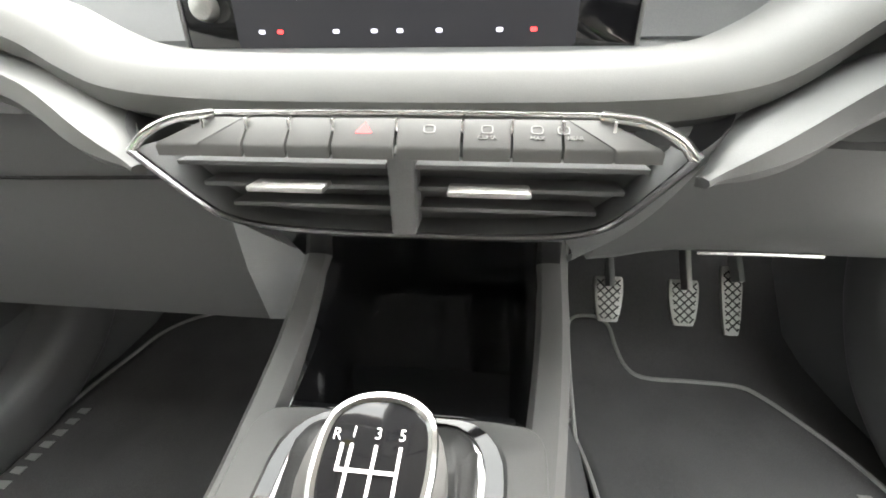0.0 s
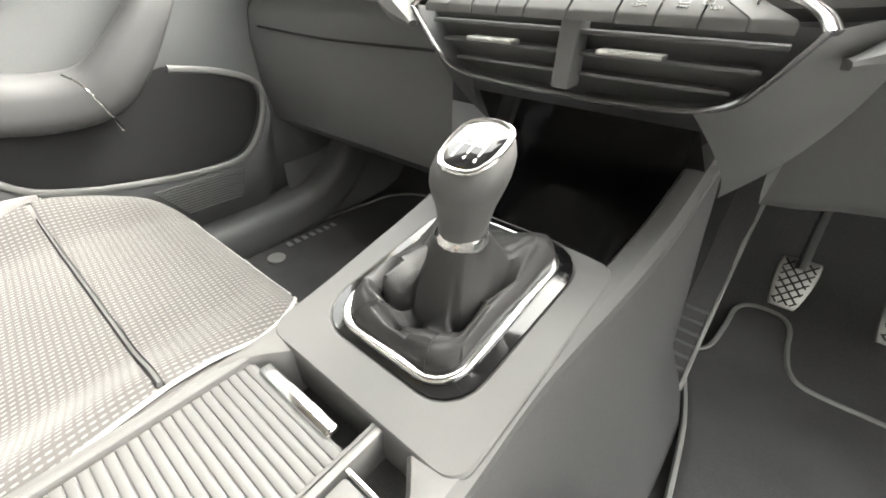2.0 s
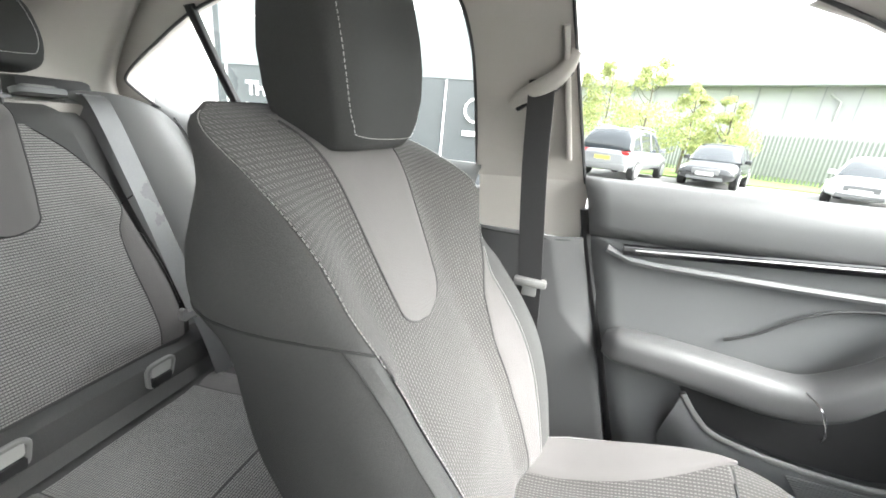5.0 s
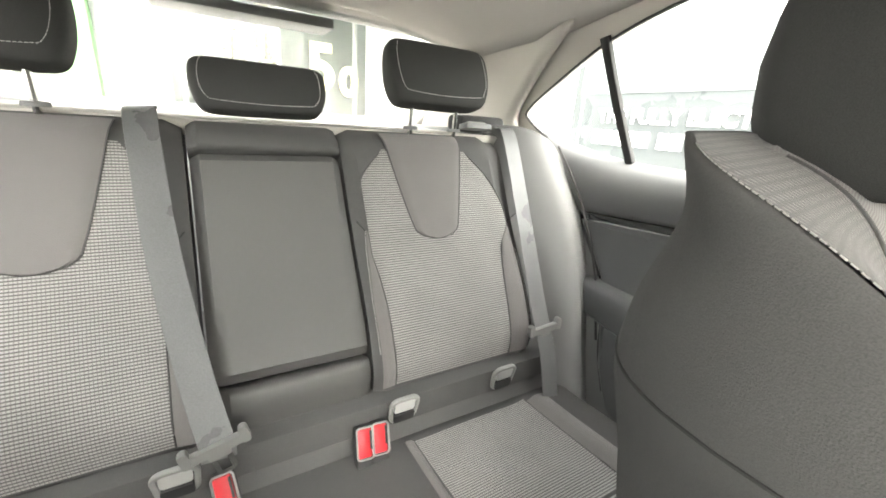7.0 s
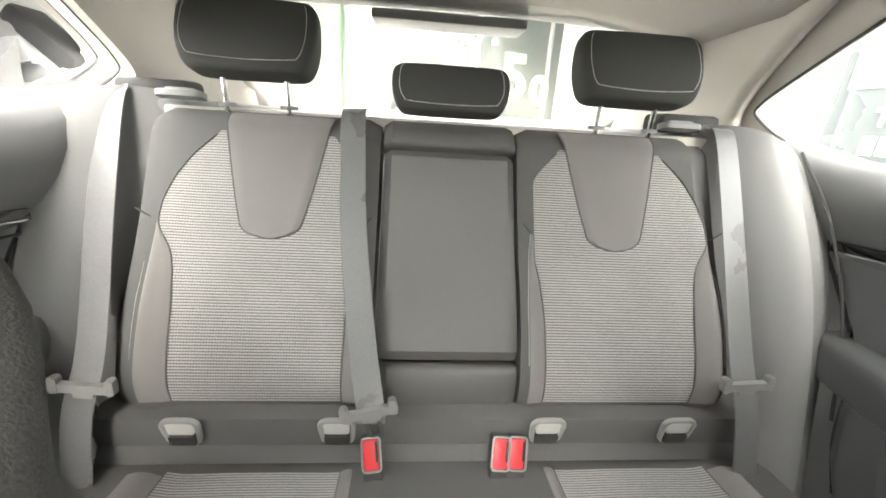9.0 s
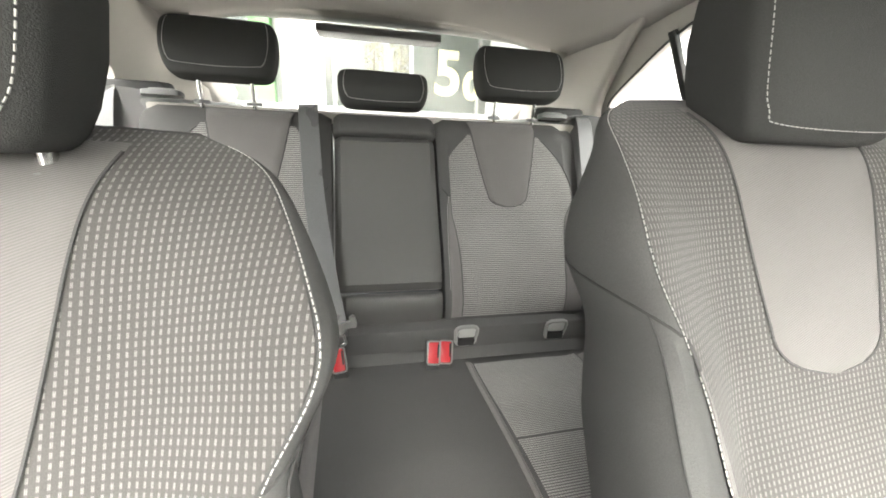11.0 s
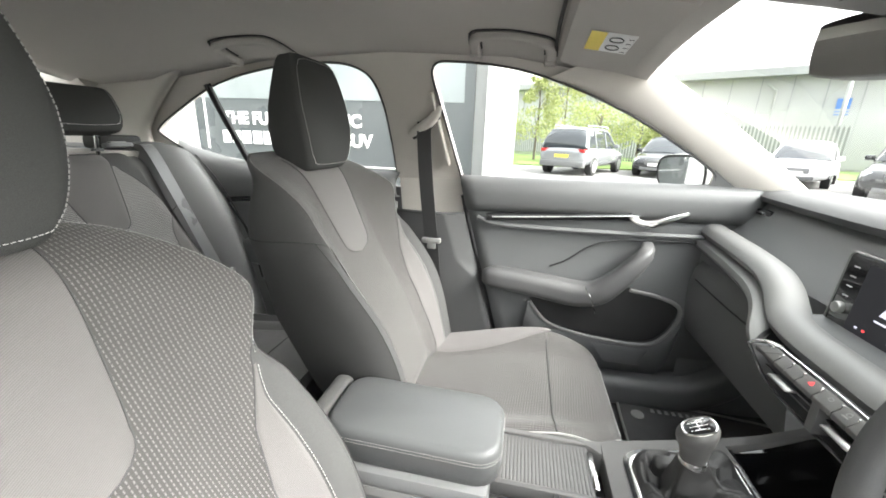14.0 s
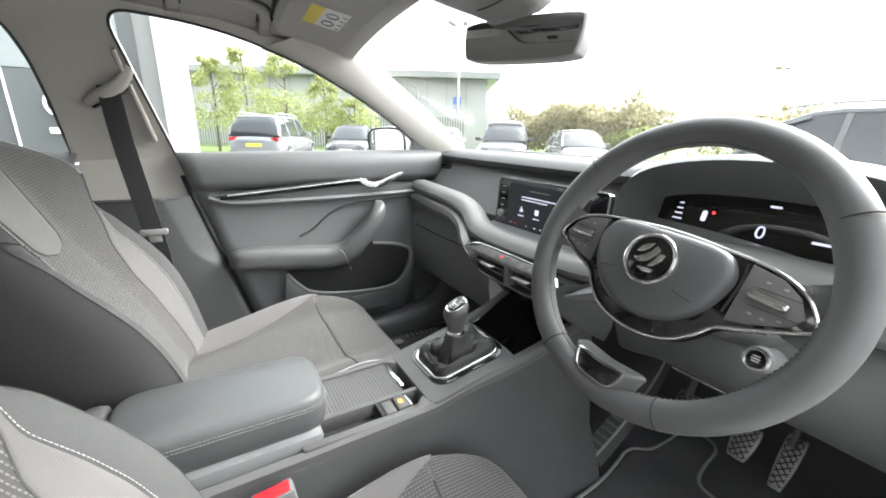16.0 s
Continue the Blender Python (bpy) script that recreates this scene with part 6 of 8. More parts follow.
def console():
    s = thing("centre_console", "dark grey centre console with padded armrest, tray and storage bin", "centre console")
    body = []
    for y in frange(-0.72, 0.30, 34):
        z, c = con_z(y), con_x(y)
        w = table([(-0.72, 0.10), (-0.10, 0.104), (0.0, 0.108), (0.28, 0.128)], y)
        e = table([(-0.72, 0.0), (-0.12, 0.0), (0.02, 0.040), (0.12, 0.072), (0.30, 0.068)], y)
        dd = lerp(0.05, 0.14, smooth(0.095, 0.115, y))
        body.append([(c - w - 0.018, y, FLOOR), (c - w - 0.012, y, z - 0.10), (c - w - 0.003, y, z - 0.03), (c - w, y, z - 0.012), (c - w + 0.006, y, z - 0.004), (c - w + 0.012, y, z - 0.008), (c - w + 0.014, y, z - dd), (c + w - 0.014, y, z - dd),
                     (c + w - 0.012, y, z - 0.008), (c + w - 0.006, y, z - 0.004), (c + w, y, z - 0.012), (c + w + 0.003, y, z - 0.03), (c + w + 0.012, y, z - 0.10), (c + w + 0.014 + 0.3 * e, y, 0.19), (c + w + 0.018 + 0.75 * e, y, 0.115), (c + w + 0.018 + e, y, FLOOR)])
    part("body", grid(body), CONSOLE_SIDE, s, "dark carpeted console flank")
    for g in (-1, 1):
        rail = []
        for y in frange(-0.62, 0.30, 60):
            z, c = con_z(y), con_x(y)
            w = table([(-0.72, 0.10), (-0.10, 0.104), (0.0, 0.108), (0.28, 0.128)], y)
            rw = table([(-0.62, 0.014), (-0.135, 0.014), (-0.11, 0.030), (-0.095, 0.045), (-0.03, 0.036), (0.05, 0.028), (0.28, 0.026)], y)
            o, i = c + g * w, c + g * (w - rw)
            rail.append([(o + g * 0.002, y, z - 0.05), (o + g * 0.001, y, z - 0.006), (o - g * 0.006, y, z + 0.002), (lerp(o, i, 0.5), y, z + 0.003), (i + g * 0.004, y, z + 0.001), (i, y, z - 0.005), (i - g * 0.002, y, z - 0.045)])
        part("side_rail", grid(rail), CONSOLE_TRIM, s, "satin grey rail rising to the dashboard")
    # gloss black bezel round the gaiter
    outer = rounded_rect(0.152, 0.170, 0.034, 5)
    inner = rounded_rect(0.118, 0.150, 0.026, 5)
    cy = 0.02
    rows = []
    for ring, h in ((outer, -0.004), (outer, 0.0045), (inner, 0.0055), (inner, -0.004)):
        rows.append([(con_x(cy + b) + a, cy + b, con_z(cy + b) + h) for a, b in ring])
    frame_out = rounded_rect(0.206, 0.204, 0.018, 5)
    rows2 = []
    for ring, oy, h in ((frame_out, 0.004, -0.006), (frame_out, 0.004, 0.0015), ([(a * 0.985, b * 0.985) for a, b in frame_out], 0.004, 0.0036), ([(a * 1.03, b * 1.03) for a, b in outer], cy, 0.0040), ([(a * 0.985, b * 0.985) for a, b in outer], cy, 0.0)):
        rows2.append([(con_x(oy + b) + a, oy + b, con_z(oy + b) + h) for a, b in ring])
    part("shifter_surround", grid([[r[k] for r in rows2] for k in range(len(outer))], closed_v=True), CONSOLE_TRIM, s, "satin grey surround of the gear lever")
    part("shifter_bezel", grid([[r[k] for r in rows] for k in range(len(outer))], closed_v=True), PIANO, s, "gloss black shifter bezel")
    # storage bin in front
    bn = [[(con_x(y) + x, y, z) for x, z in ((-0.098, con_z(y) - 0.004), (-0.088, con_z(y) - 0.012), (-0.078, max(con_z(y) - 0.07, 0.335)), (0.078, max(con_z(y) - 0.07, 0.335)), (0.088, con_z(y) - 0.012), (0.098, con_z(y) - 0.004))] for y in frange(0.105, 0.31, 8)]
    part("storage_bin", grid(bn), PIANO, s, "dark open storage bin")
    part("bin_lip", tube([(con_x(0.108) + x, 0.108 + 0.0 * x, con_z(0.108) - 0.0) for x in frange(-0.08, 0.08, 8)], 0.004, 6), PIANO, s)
    part("bin_mat_edge", tube(catmull([(-0.084, 0.30, 0.350), (-0.083, 0.20, 0.3445), (-0.080, 0.135, 0.3425), (-0.066, 0.121, 0.342), (0.066, 0.121, 0.342), (0.080, 0.135, 0.3425), (0.083, 0.20, 0.3445), (0.084, 0.30, 0.350)], 6), 0.0011, 5), PIPING, s, "thin pale edge of the bin liner")
    part("bin_mat", grid([[(x, y, 0.3405) for x in (-0.074, 0.0, 0.074)] for y in (0.12, 0.2, 0.30)]), RUBBER, s, "rubber mat in the bin")
    for k in range(3):
        part("bin_mark", box(-0.058 + 0.002 * k, -0.053 + 0.002 * k, 0.17 + 0.016 * k, 0.178 + 0.016 * k, 0.3408, 0.3414), WHITE, s)
    # ribbed roller cover over the cup holder, with its handle
    c0 = -0.015
    roller = part("roller_cover", box(c0 - 0.085, c0 + 0.0295, -0.302, -0.122, 0.32, 0.3325), CONSOLE_TRIM, s, "ribbed roller cover of the tray")
    slat_mesh = finish(box(c0 - 0.0845, c0 + 0.029, -0.0030, 0.0030, 0.330, 0.3337, 0.0011), "roller_slat", CONSOLE_TRIM)
    for k in range(27):
        sl = new("roller_slat", slat_mesh)
        sl.parent = roller
        sl.location = (0, -0.2986 + 0.0066 * k, 0)
    part("tray_frame", sweep([(c0 - 0.028 + a, -0.200 + b, 0.3335) for a, b in rounded_rect(0.122, 0.215, 0.008, 3)], rounded_rect(0.008, 0.010, 0.003, 2), closed=True), CONSOLE_TRIM, s)
    part("tray_handle", box(c0 - 0.072, c0 + 0.014, -0.125, -0.113, 0.331, 0.3375, 0.003), CHROME, s, "chrome strip handle")
    for x0, x1, y0, y1, top in ((-0.098, -0.085, -0.30, -0.09, 0.338), (0.030, 0.040, -0.30, -0.09, 0.3385), (0.082, 0.098, -0.34, -0.09, 0.3375), (-0.09, 0.09, -0.098, -0.088, 0.3378)):
        part("console_deck", box(c0 + x0, c0 + x1, y0, y1, 0.302, top, 0.003), CONSOLE_TRIM, s, "satin grey console deck strip")
    # side pocket and electric brake switch
    part("coin_tray", joined(box(c0 + 0.040, c0 + 0.082, -0.30, -0.19, 0.302, 0.31), box(c0 + 0.04, c0 + 0.082, -0.31, -0.30, 0.302, 0.337), box(c0 + 0.04, c0 + 0.082, -0.192, -0.184, 0.302, 0.3375)), RUBBER, s, "small open tray")
    part("brake_switch", joined(box(c0 + 0.043, c0 + 0.080, -0.182, -0.160, 0.307, 0.337, 0.003), box(c0 + 0.043, c0 + 0.080, -0.157, -0.132, 0.307, 0.34, 0.004)), CONSOLE_TRIM, s, "grey parking brake switch")
    part("switch_lamp", box(c0 + 0.056, c0 + 0.066, -0.150, -0.141, 0.34, 0.3406), LIT_AMBER, s, "small amber lamp")
    part("switch_chrome", box(c0 + 0.042, c0 + 0.081, -0.132, -0.128, 0.317, 0.341, 0.001), CHROME, s)
    # armrest lid
    lid_rings = []
    for z, k in ((0.352, 0.91), (0.358, 0.97), (0.382, 1.0), (0.404, 0.997), (0.414, 0.975), (0.420, 0.925), (0.4225, 0.86)):
        ring = []
        for a, b in rounded_rect(0.166, 0.322, 0.045, 6):
            ring.append((c0 - 0.011 + a * k, -0.445 + b * (0.5 + 0.5 * k), z - 0.009 + 0.004 * (0.5 - b / 0.335)))
        lid_rings.append(ring)
    lid = part("armrest_lid", loft(lid_rings), ARMLEATHER, s, "padded black leatherette armrest")
    for dz in (0.0, -0.006):
        ln = [(c0 - 0.011 + a * 0.998, -0.445 + b * 0.998, 0.3975 + dz + 0.004 * (0.5 - b / 0.335)) for a, b in rounded_rect(0.1675, 0.3235, 0.045, 6)]
        part("armrest_stitching", stitches(ln + ln[:1], 0.0052, 0.0032, 0.00045), THREAD_GREY, lid, "white double stitching")
    part("armrest_box", joined(box(c0 - 0.085, c0 + 0.085, -0.66, -0.30, 0.20, 0.35, 0.012)), HARD, s, "dark storage box under the armrest")
    part("armrest_hinge", shift(slab(rounded_rect(0.164, 0.040, 0.012, 3), 0.34, 0.410, edge=0.012, steps=3), Matrix.Translation((c0 - 0.011, -0.627, 0))), CONSOLE_TRIM, s, "grey hinge cover")
    return s


LIT_AMBER = glow("amber_lamp", (1.0, 0.35, 0.05), 0.6)
console()


def gear_lever():
    s = thing("gear_lever", "manual gear lever with black leather gaiter and chrome frame", "gear lever")
    cy = 0.02
    P = lambda a, b, h=0.0: Vector((con_x(cy + b) + a, cy + b, con_z(cy + b) + h))
    part("gaiter_frame", sweep([P(a, b, 0.0062) for a, b in rounded_rect(0.121, 0.153, 0.026, 6)], rounded_rect(0.0085, 0.008, 0.0025, 3), (0, 0, 1), True), CHROME, s, "chrome gaiter frame")
    # folded leather: rings rising and narrowing, creased
    foot = [tuple(p)[:2] for p in catmull([(a, b, 0) for a, b in rounded_rect(0.116, 0.148, 0.026, 8)], 3, True)]
    n = len(foot)
    rings = []
    top = Vector((0.004, 0.009, 0.437))
    # lumps of slack leather round the foot (direction, spread, height) and the creases between them
    lumps = ((48, 30, 0.95), (132, 30, 0.85), (205, 28, 0.50), (-20, 26, 0.55), (-66, 20, 0.26), (-114, 20, 0.30))
    creases = ((90, 8, 0.8), (168, 8, 1.0), (12, 8, 1.1), (-42, 6, 1.2), (-90, 7, 0.8), (-138, 6, 1.1))
    turn = lambda a, b: (a - b + 180) % 360 - 180
    for t in frange(0, 1, 48):
        ring = []
        for a, b in foot:
            ang = math.degrees(math.atan2(b, a))
            base = P(a, b, 0.0)
            out_dir = Vector((math.cos(radians(ang)), math.sin(radians(ang)), 0))
            tip = top + out_dir * 0.0195
            swell = 0.17 + 0.5 * sum(h * math.exp(-(turn(ang, d) / w) ** 2) for d, w, h in lumps)
            pinch = sum(h * math.exp(-(turn(ang + 16 * math.sin(7 * t + d), d) / w) ** 2) for d, w, h in creases)
            k = soft_table([(0, 0.0), (0.16, 0.04), (0.30, 0.15), (0.42, 0.30), (0.56, 0.52), (0.70, 0.72), (0.84, 0.89), (1, 1.0)], t)
            h = soft_table([(0, 0.0), (0.16, 0.58), (0.30, 0.95), (0.42, 1.02), (0.56, 0.86), (0.66, 0.84), (1, 0.84)], t) * swell
            h = lerp(h, 1.0, smooth(0.60, 1.0, t) ** 1.3)
            mid = math.sin(math.pi * smooth(0.06, 0.98, t))
            k = min(k + 0.16 * pinch * mid * (1 - k), 1.0)
            h -= 0.27 * pinch * mid
            ruck = noise.noise(Vector((2.2 * math.cos(radians(ang)), 2.2 * math.sin(radians(ang)), 5.0 * t)))
            fine = noise.noise(Vector((6.0 * math.cos(radians(ang)), 6.0 * math.sin(radians(ang)), 11.0 * t + 3.0)))
            p = Vector((lerp(base.x, tip.x, k), lerp(base.y, tip.y, k), lerp(base.z, tip.z, h) + 0.0024 * fine * mid))
            p += out_dir * (0.006 * math.exp(-((t - 0.20) / 0.12) ** 2) * swell + 0.006 * ruck * mid) + Vector((0, 0, 0.005 * ruck * mid))
            ring.append(p)
        rings.append(ring)
    part("gaiter", loft(rings, cap=False), GAITER, s, "creased black leather gaiter")
    for q in (0.70, 0.76):
        k = int(q * n)
        part("gaiter_stitching", stitches([r[k] + Vector((0, -0.001, 0.0012)) for r in rings[:30]], 0.005, 0.0035, 0.0006), THREAD_AND_SHADE, s)
    ax0, ax1 = Vector((0.003, 0.010, 0.423)), Vector((0.018, -0.003, 0.508))
    part("collar", loft([[ax0.lerp(ax1, t) + Vector((x, y, 0)) for x, y in circle(r, 20)] for t, r in ((0.02, 0.017), (0.08, 0.020), (0.14, 0.0205), (0.22, 0.018))]), CHROME, s, "chrome collar")
    tilt = (ax1 - ax0).normalized()
    up = tilt
    side = Vector((1, 0, 0)); fwd = up.cross(side).normalized()
    prof = [(0.18, 0.018), (0.26, 0.0205), (0.38, 0.0215), (0.52, 0.0235), (0.66, 0.0272), (0.78, 0.0298), (0.88, 0.0300), (0.95, 0.0278), (1.0, 0.0235)]
    rr = []
    for t, r in prof:
        r *= 0.86
        slope = 0.36 * smooth(0.5, 1.0, t)
        rr.append([ax0.lerp(ax1, t) + side * (x) + fwd * (y) + up * (y * slope) for x, y in circle(r, 24, r * 1.08)])
    part("knob", loft(rr), KNOB, s, "satin dark grey gear knob")
    km = Matrix.Translation(ax1 + up * 0.0005) @ Matrix(((side.x, fwd.x, up.x, 0), (side.y, fwd.y, up.y, 0), (side.z, fwd.z, up.z, 0), (0, 0, 0, 1))) @ Matrix.Rotation(radians(20), 4, "X") @ Matrix.Scale(0.94, 4)
    top_shape = [(p.x, p.y) for p in catmull([(-0.0175, 0.013, 0), (-0.011, 0.0205, 0), (0, 0.0228, 0), (0.011, 0.0205, 0), (0.0175, 0.013, 0), (0.018, -0.0055, 0), (0.012, -0.0185, 0), (0, -0.0218, 0), (-0.012, -0.0185, 0), (-0.018, -0.0055, 0)], 4, True)]
    part("knob_ring", shift(sweep([(a * 1.05, b * 1.05, 0.0) for a, b in top_shape], circle(0.0022, 8), (0, 0, 1), True), km), CHROME, s, "chrome ring")
    part("knob_cap", shift(slab(top_shape, -0.004, 0.0012, edge=0.001), km), PIANO, s, "gloss black shift pattern plate")
    for a in (-0.0085, 0.0, 0.0085):
        part("gate_line", shift(box(a - 0.0006, a + 0.0006, -0.008, 0.008, 0.0012, 0.0016), km), WHITE, s)
    part("gate_line", shift(box(-0.0125, 0.0091, -0.0006, 0.0006, 0.0012, 0.0016), km), WHITE, s)
    part("gate_line", shift(box(-0.0125, -0.0113, -0.0006, 0.008, 0.0012, 0.0016), km), WHITE, s)
    for txt, a, b in (("1", -0.0085, 0.0115), ("3", 0.0, 0.0115), ("5", 0.0085, 0.0115), ("2", -0.0085, -0.0115), ("4", 0.0, -0.0115), ("6", 0.0085, -0.0115), ("R", -0.0145, 0.0105)):
        lettering("gate_digit", txt, WHITE, s, 0.0052, km @ Matrix.Translation((a, b, 0.0013)), 0.0002)
    return s


gear_lever()


# ---------------------------------------------------------------- pedals, mats
def pedal(name, x, y, z, w, h, label, arm=True):
    s = thing(name, label, "pedal", group="pedals")
    m = Matrix.Translation((x, y, z)) @ Matrix.Rotation(radians(58), 4, "X")
    top, low = w, w * 0.72
    shape = [(p.x, p.y) for p in catmull([(-top / 2, h * 0.45, 0), (-top * 0.3, h / 2, 0), (top * 0.3, h / 2, 0), (top / 2, h * 0.45, 0), (top * 0.5, 0, 0), (low / 2, -h * 0.45, 0), (low * 0.3, -h / 2, 0), (-low * 0.3, -h / 2, 0), (-low / 2, -h * 0.45, 0), (-top * 0.5, 0, 0)], 3, True)]
    part("pedal_plate", shift(slab(shape, -0.006, 0.0, edge=0.003), m), PEDALSTEEL, s, "brushed steel plate")
    # raised rubber lozenges
    n = int(h / 0.012)
    for k in range(-n, n + 1):
        for g in (-1, 1):
            c = k * 0.014
            pts = []
            for t in frange(-1, 1, 30):
                a, b = t * w * 0.44, g * t * w * 0.44 + c
                lim = lerp(low, top, smooth(-h / 2, h / 2, b)) * 0.44
                if abs(b) < h * 0.44 and abs(a) < lim:
                    pts.append((a, b, 0.0008))
            if len(pts) > 3:
                part("rubber_rib", shift(sweep([pts[0], pts[-1]], rounded_rect(0.0022, 0.002, 0.0006, 1), (0, 0, 1)), m), RUBBER, s)
    if arm:
        part("pedal_arm", sweep(catmull([(x, y + 0.005, z + h * 0.3), (x - 0.004, y + 0.05, z + 0.10), (x - 0.006, y + 0.10, z + 0.24)], 5), rounded_rect(0.024, 0.010, 0.003, 2), (1, 0, 0)), PEDALSTEEL if name == "brake_pedal" else HARD, s, "pedal arm")
    return s


pedal("clutch_pedal", 0.274, 0.50, 0.234, 0.048, 0.078, "steel-faced clutch pedal with rubber lozenges")
pedal("brake_pedal", 0.398, 0.50, 0.234, 0.048, 0.078, "steel-faced brake pedal with rubber lozenges")
pedal("accelerator_pedal", 0.472, 0.50, 0.243, 0.033, 0.115, "tall narrow steel accelerator pedal with rubber lozenges", True)


def mat(name, outline, label):
    s = thing(name, label, "floor mat", group="floor mats")
    o = [(p.x, p.y) for p in catmull([(a, b, 0) for a, b in outline], 6, True)]
    base = [(a, b) for a, b in o]
    zz = lambda y: FLOOR + 0.004 + 0.36 * max(y - 0.46, 0) ** 1.3
    lo, hi = min(b for a, b in base), max(b for a, b in base)
    rows = []
    for y in frange(lo + 0.0008, hi - 0.0008, 60):
        cuts = []
        for (xa, ya), (xb, yb) in zip(base, base[1:] + base[:1]):
            if (ya - y) * (yb - y) < 0:
                cuts.append(lerp(xa, xb, (y - ya) / (yb - ya)))
        rows.append([(x, y, zz(y) + 0.004 + 0.0012 * noise.noise(Vector((x * 9, y * 9, 3)))) for x in frange(min(cuts), max(cuts), 24)])
    p = part("velour", grid(rows), MATPILE, s, "black velour pile")
    thicken(p, 0.006)
    part("edge_piping", tube([(a, b, zz(b) + 0.005) for a, b in base], 0.0042, 6, True), PIPING, s, "grey piping")
    return s


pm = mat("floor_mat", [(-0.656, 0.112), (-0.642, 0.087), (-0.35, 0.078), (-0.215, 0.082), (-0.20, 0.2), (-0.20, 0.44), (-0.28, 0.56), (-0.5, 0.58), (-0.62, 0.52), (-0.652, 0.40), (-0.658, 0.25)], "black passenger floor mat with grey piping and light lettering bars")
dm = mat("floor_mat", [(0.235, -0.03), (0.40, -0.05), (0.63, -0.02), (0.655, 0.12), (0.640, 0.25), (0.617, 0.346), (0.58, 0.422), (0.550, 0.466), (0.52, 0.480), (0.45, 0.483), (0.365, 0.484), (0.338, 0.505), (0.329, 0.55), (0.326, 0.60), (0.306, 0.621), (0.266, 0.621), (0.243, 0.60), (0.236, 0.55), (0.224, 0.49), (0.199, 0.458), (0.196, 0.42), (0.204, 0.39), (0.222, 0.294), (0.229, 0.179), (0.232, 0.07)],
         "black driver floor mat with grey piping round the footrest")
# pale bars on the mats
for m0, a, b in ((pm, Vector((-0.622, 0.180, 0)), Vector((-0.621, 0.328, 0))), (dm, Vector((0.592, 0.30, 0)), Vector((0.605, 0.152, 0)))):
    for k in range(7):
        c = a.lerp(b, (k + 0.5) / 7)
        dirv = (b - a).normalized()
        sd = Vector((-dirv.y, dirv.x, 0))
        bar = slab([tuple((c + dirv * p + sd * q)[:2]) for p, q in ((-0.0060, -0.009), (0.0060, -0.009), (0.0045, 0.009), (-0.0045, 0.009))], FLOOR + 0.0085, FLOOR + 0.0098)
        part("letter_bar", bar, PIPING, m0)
part("mat_fixing", shift(slab(circle(0.020, 20), 0.0, 0.006, edge=0.003), Matrix.Translation((-0.592, 0.138, FLOOR + 0.007))), PIPING, pm, "round grey fixing button")
foot = thing("footrest", "black carpeted footrest beside the console", "footrest")
fp = part("pad", loft([[(0.160, y, z), (0.196, y, z), (0.196, y + 0.03, z - 0.05), (0.160, y + 0.03, z - 0.05)] for y, z in ((0.30, 0.12), (0.40, 0.18), (0.50, 0.27), (0.55, 0.36))]), CARPET, foot, "dark carpeted pad")
for k in range(7):
    t = 0.03 + 0.055 * k
    y, z = table([(0, 0.30), (0.33, 0.40), (0.67, 0.50), (1, 0.55)], t), table([(0, 0.12), (0.33, 0.18), (0.67, 0.27), (1, 0.36)], t)
    part("pad_rib", tube([(0.162, y - 0.001, z + 0.0005), (0.194, y - 0.001, z + 0.0005)], 0.0028, 6), HARD, fp)
part("pad_edge", tube(catmull([(0.197, 0.30, 0.12), (0.197, 0.40, 0.18), (0.197, 0.50, 0.27), (0.197, 0.55, 0.36)], 6), 0.0035, 6), PIPING, foot, "pale edge")


# ---------------------------------------------------------------- belts
def ribbon(path, width, across, thick=0.0012):
    return sweep(path, rounded_rect(width, thick * 2, thick * 0.8, 1), across)


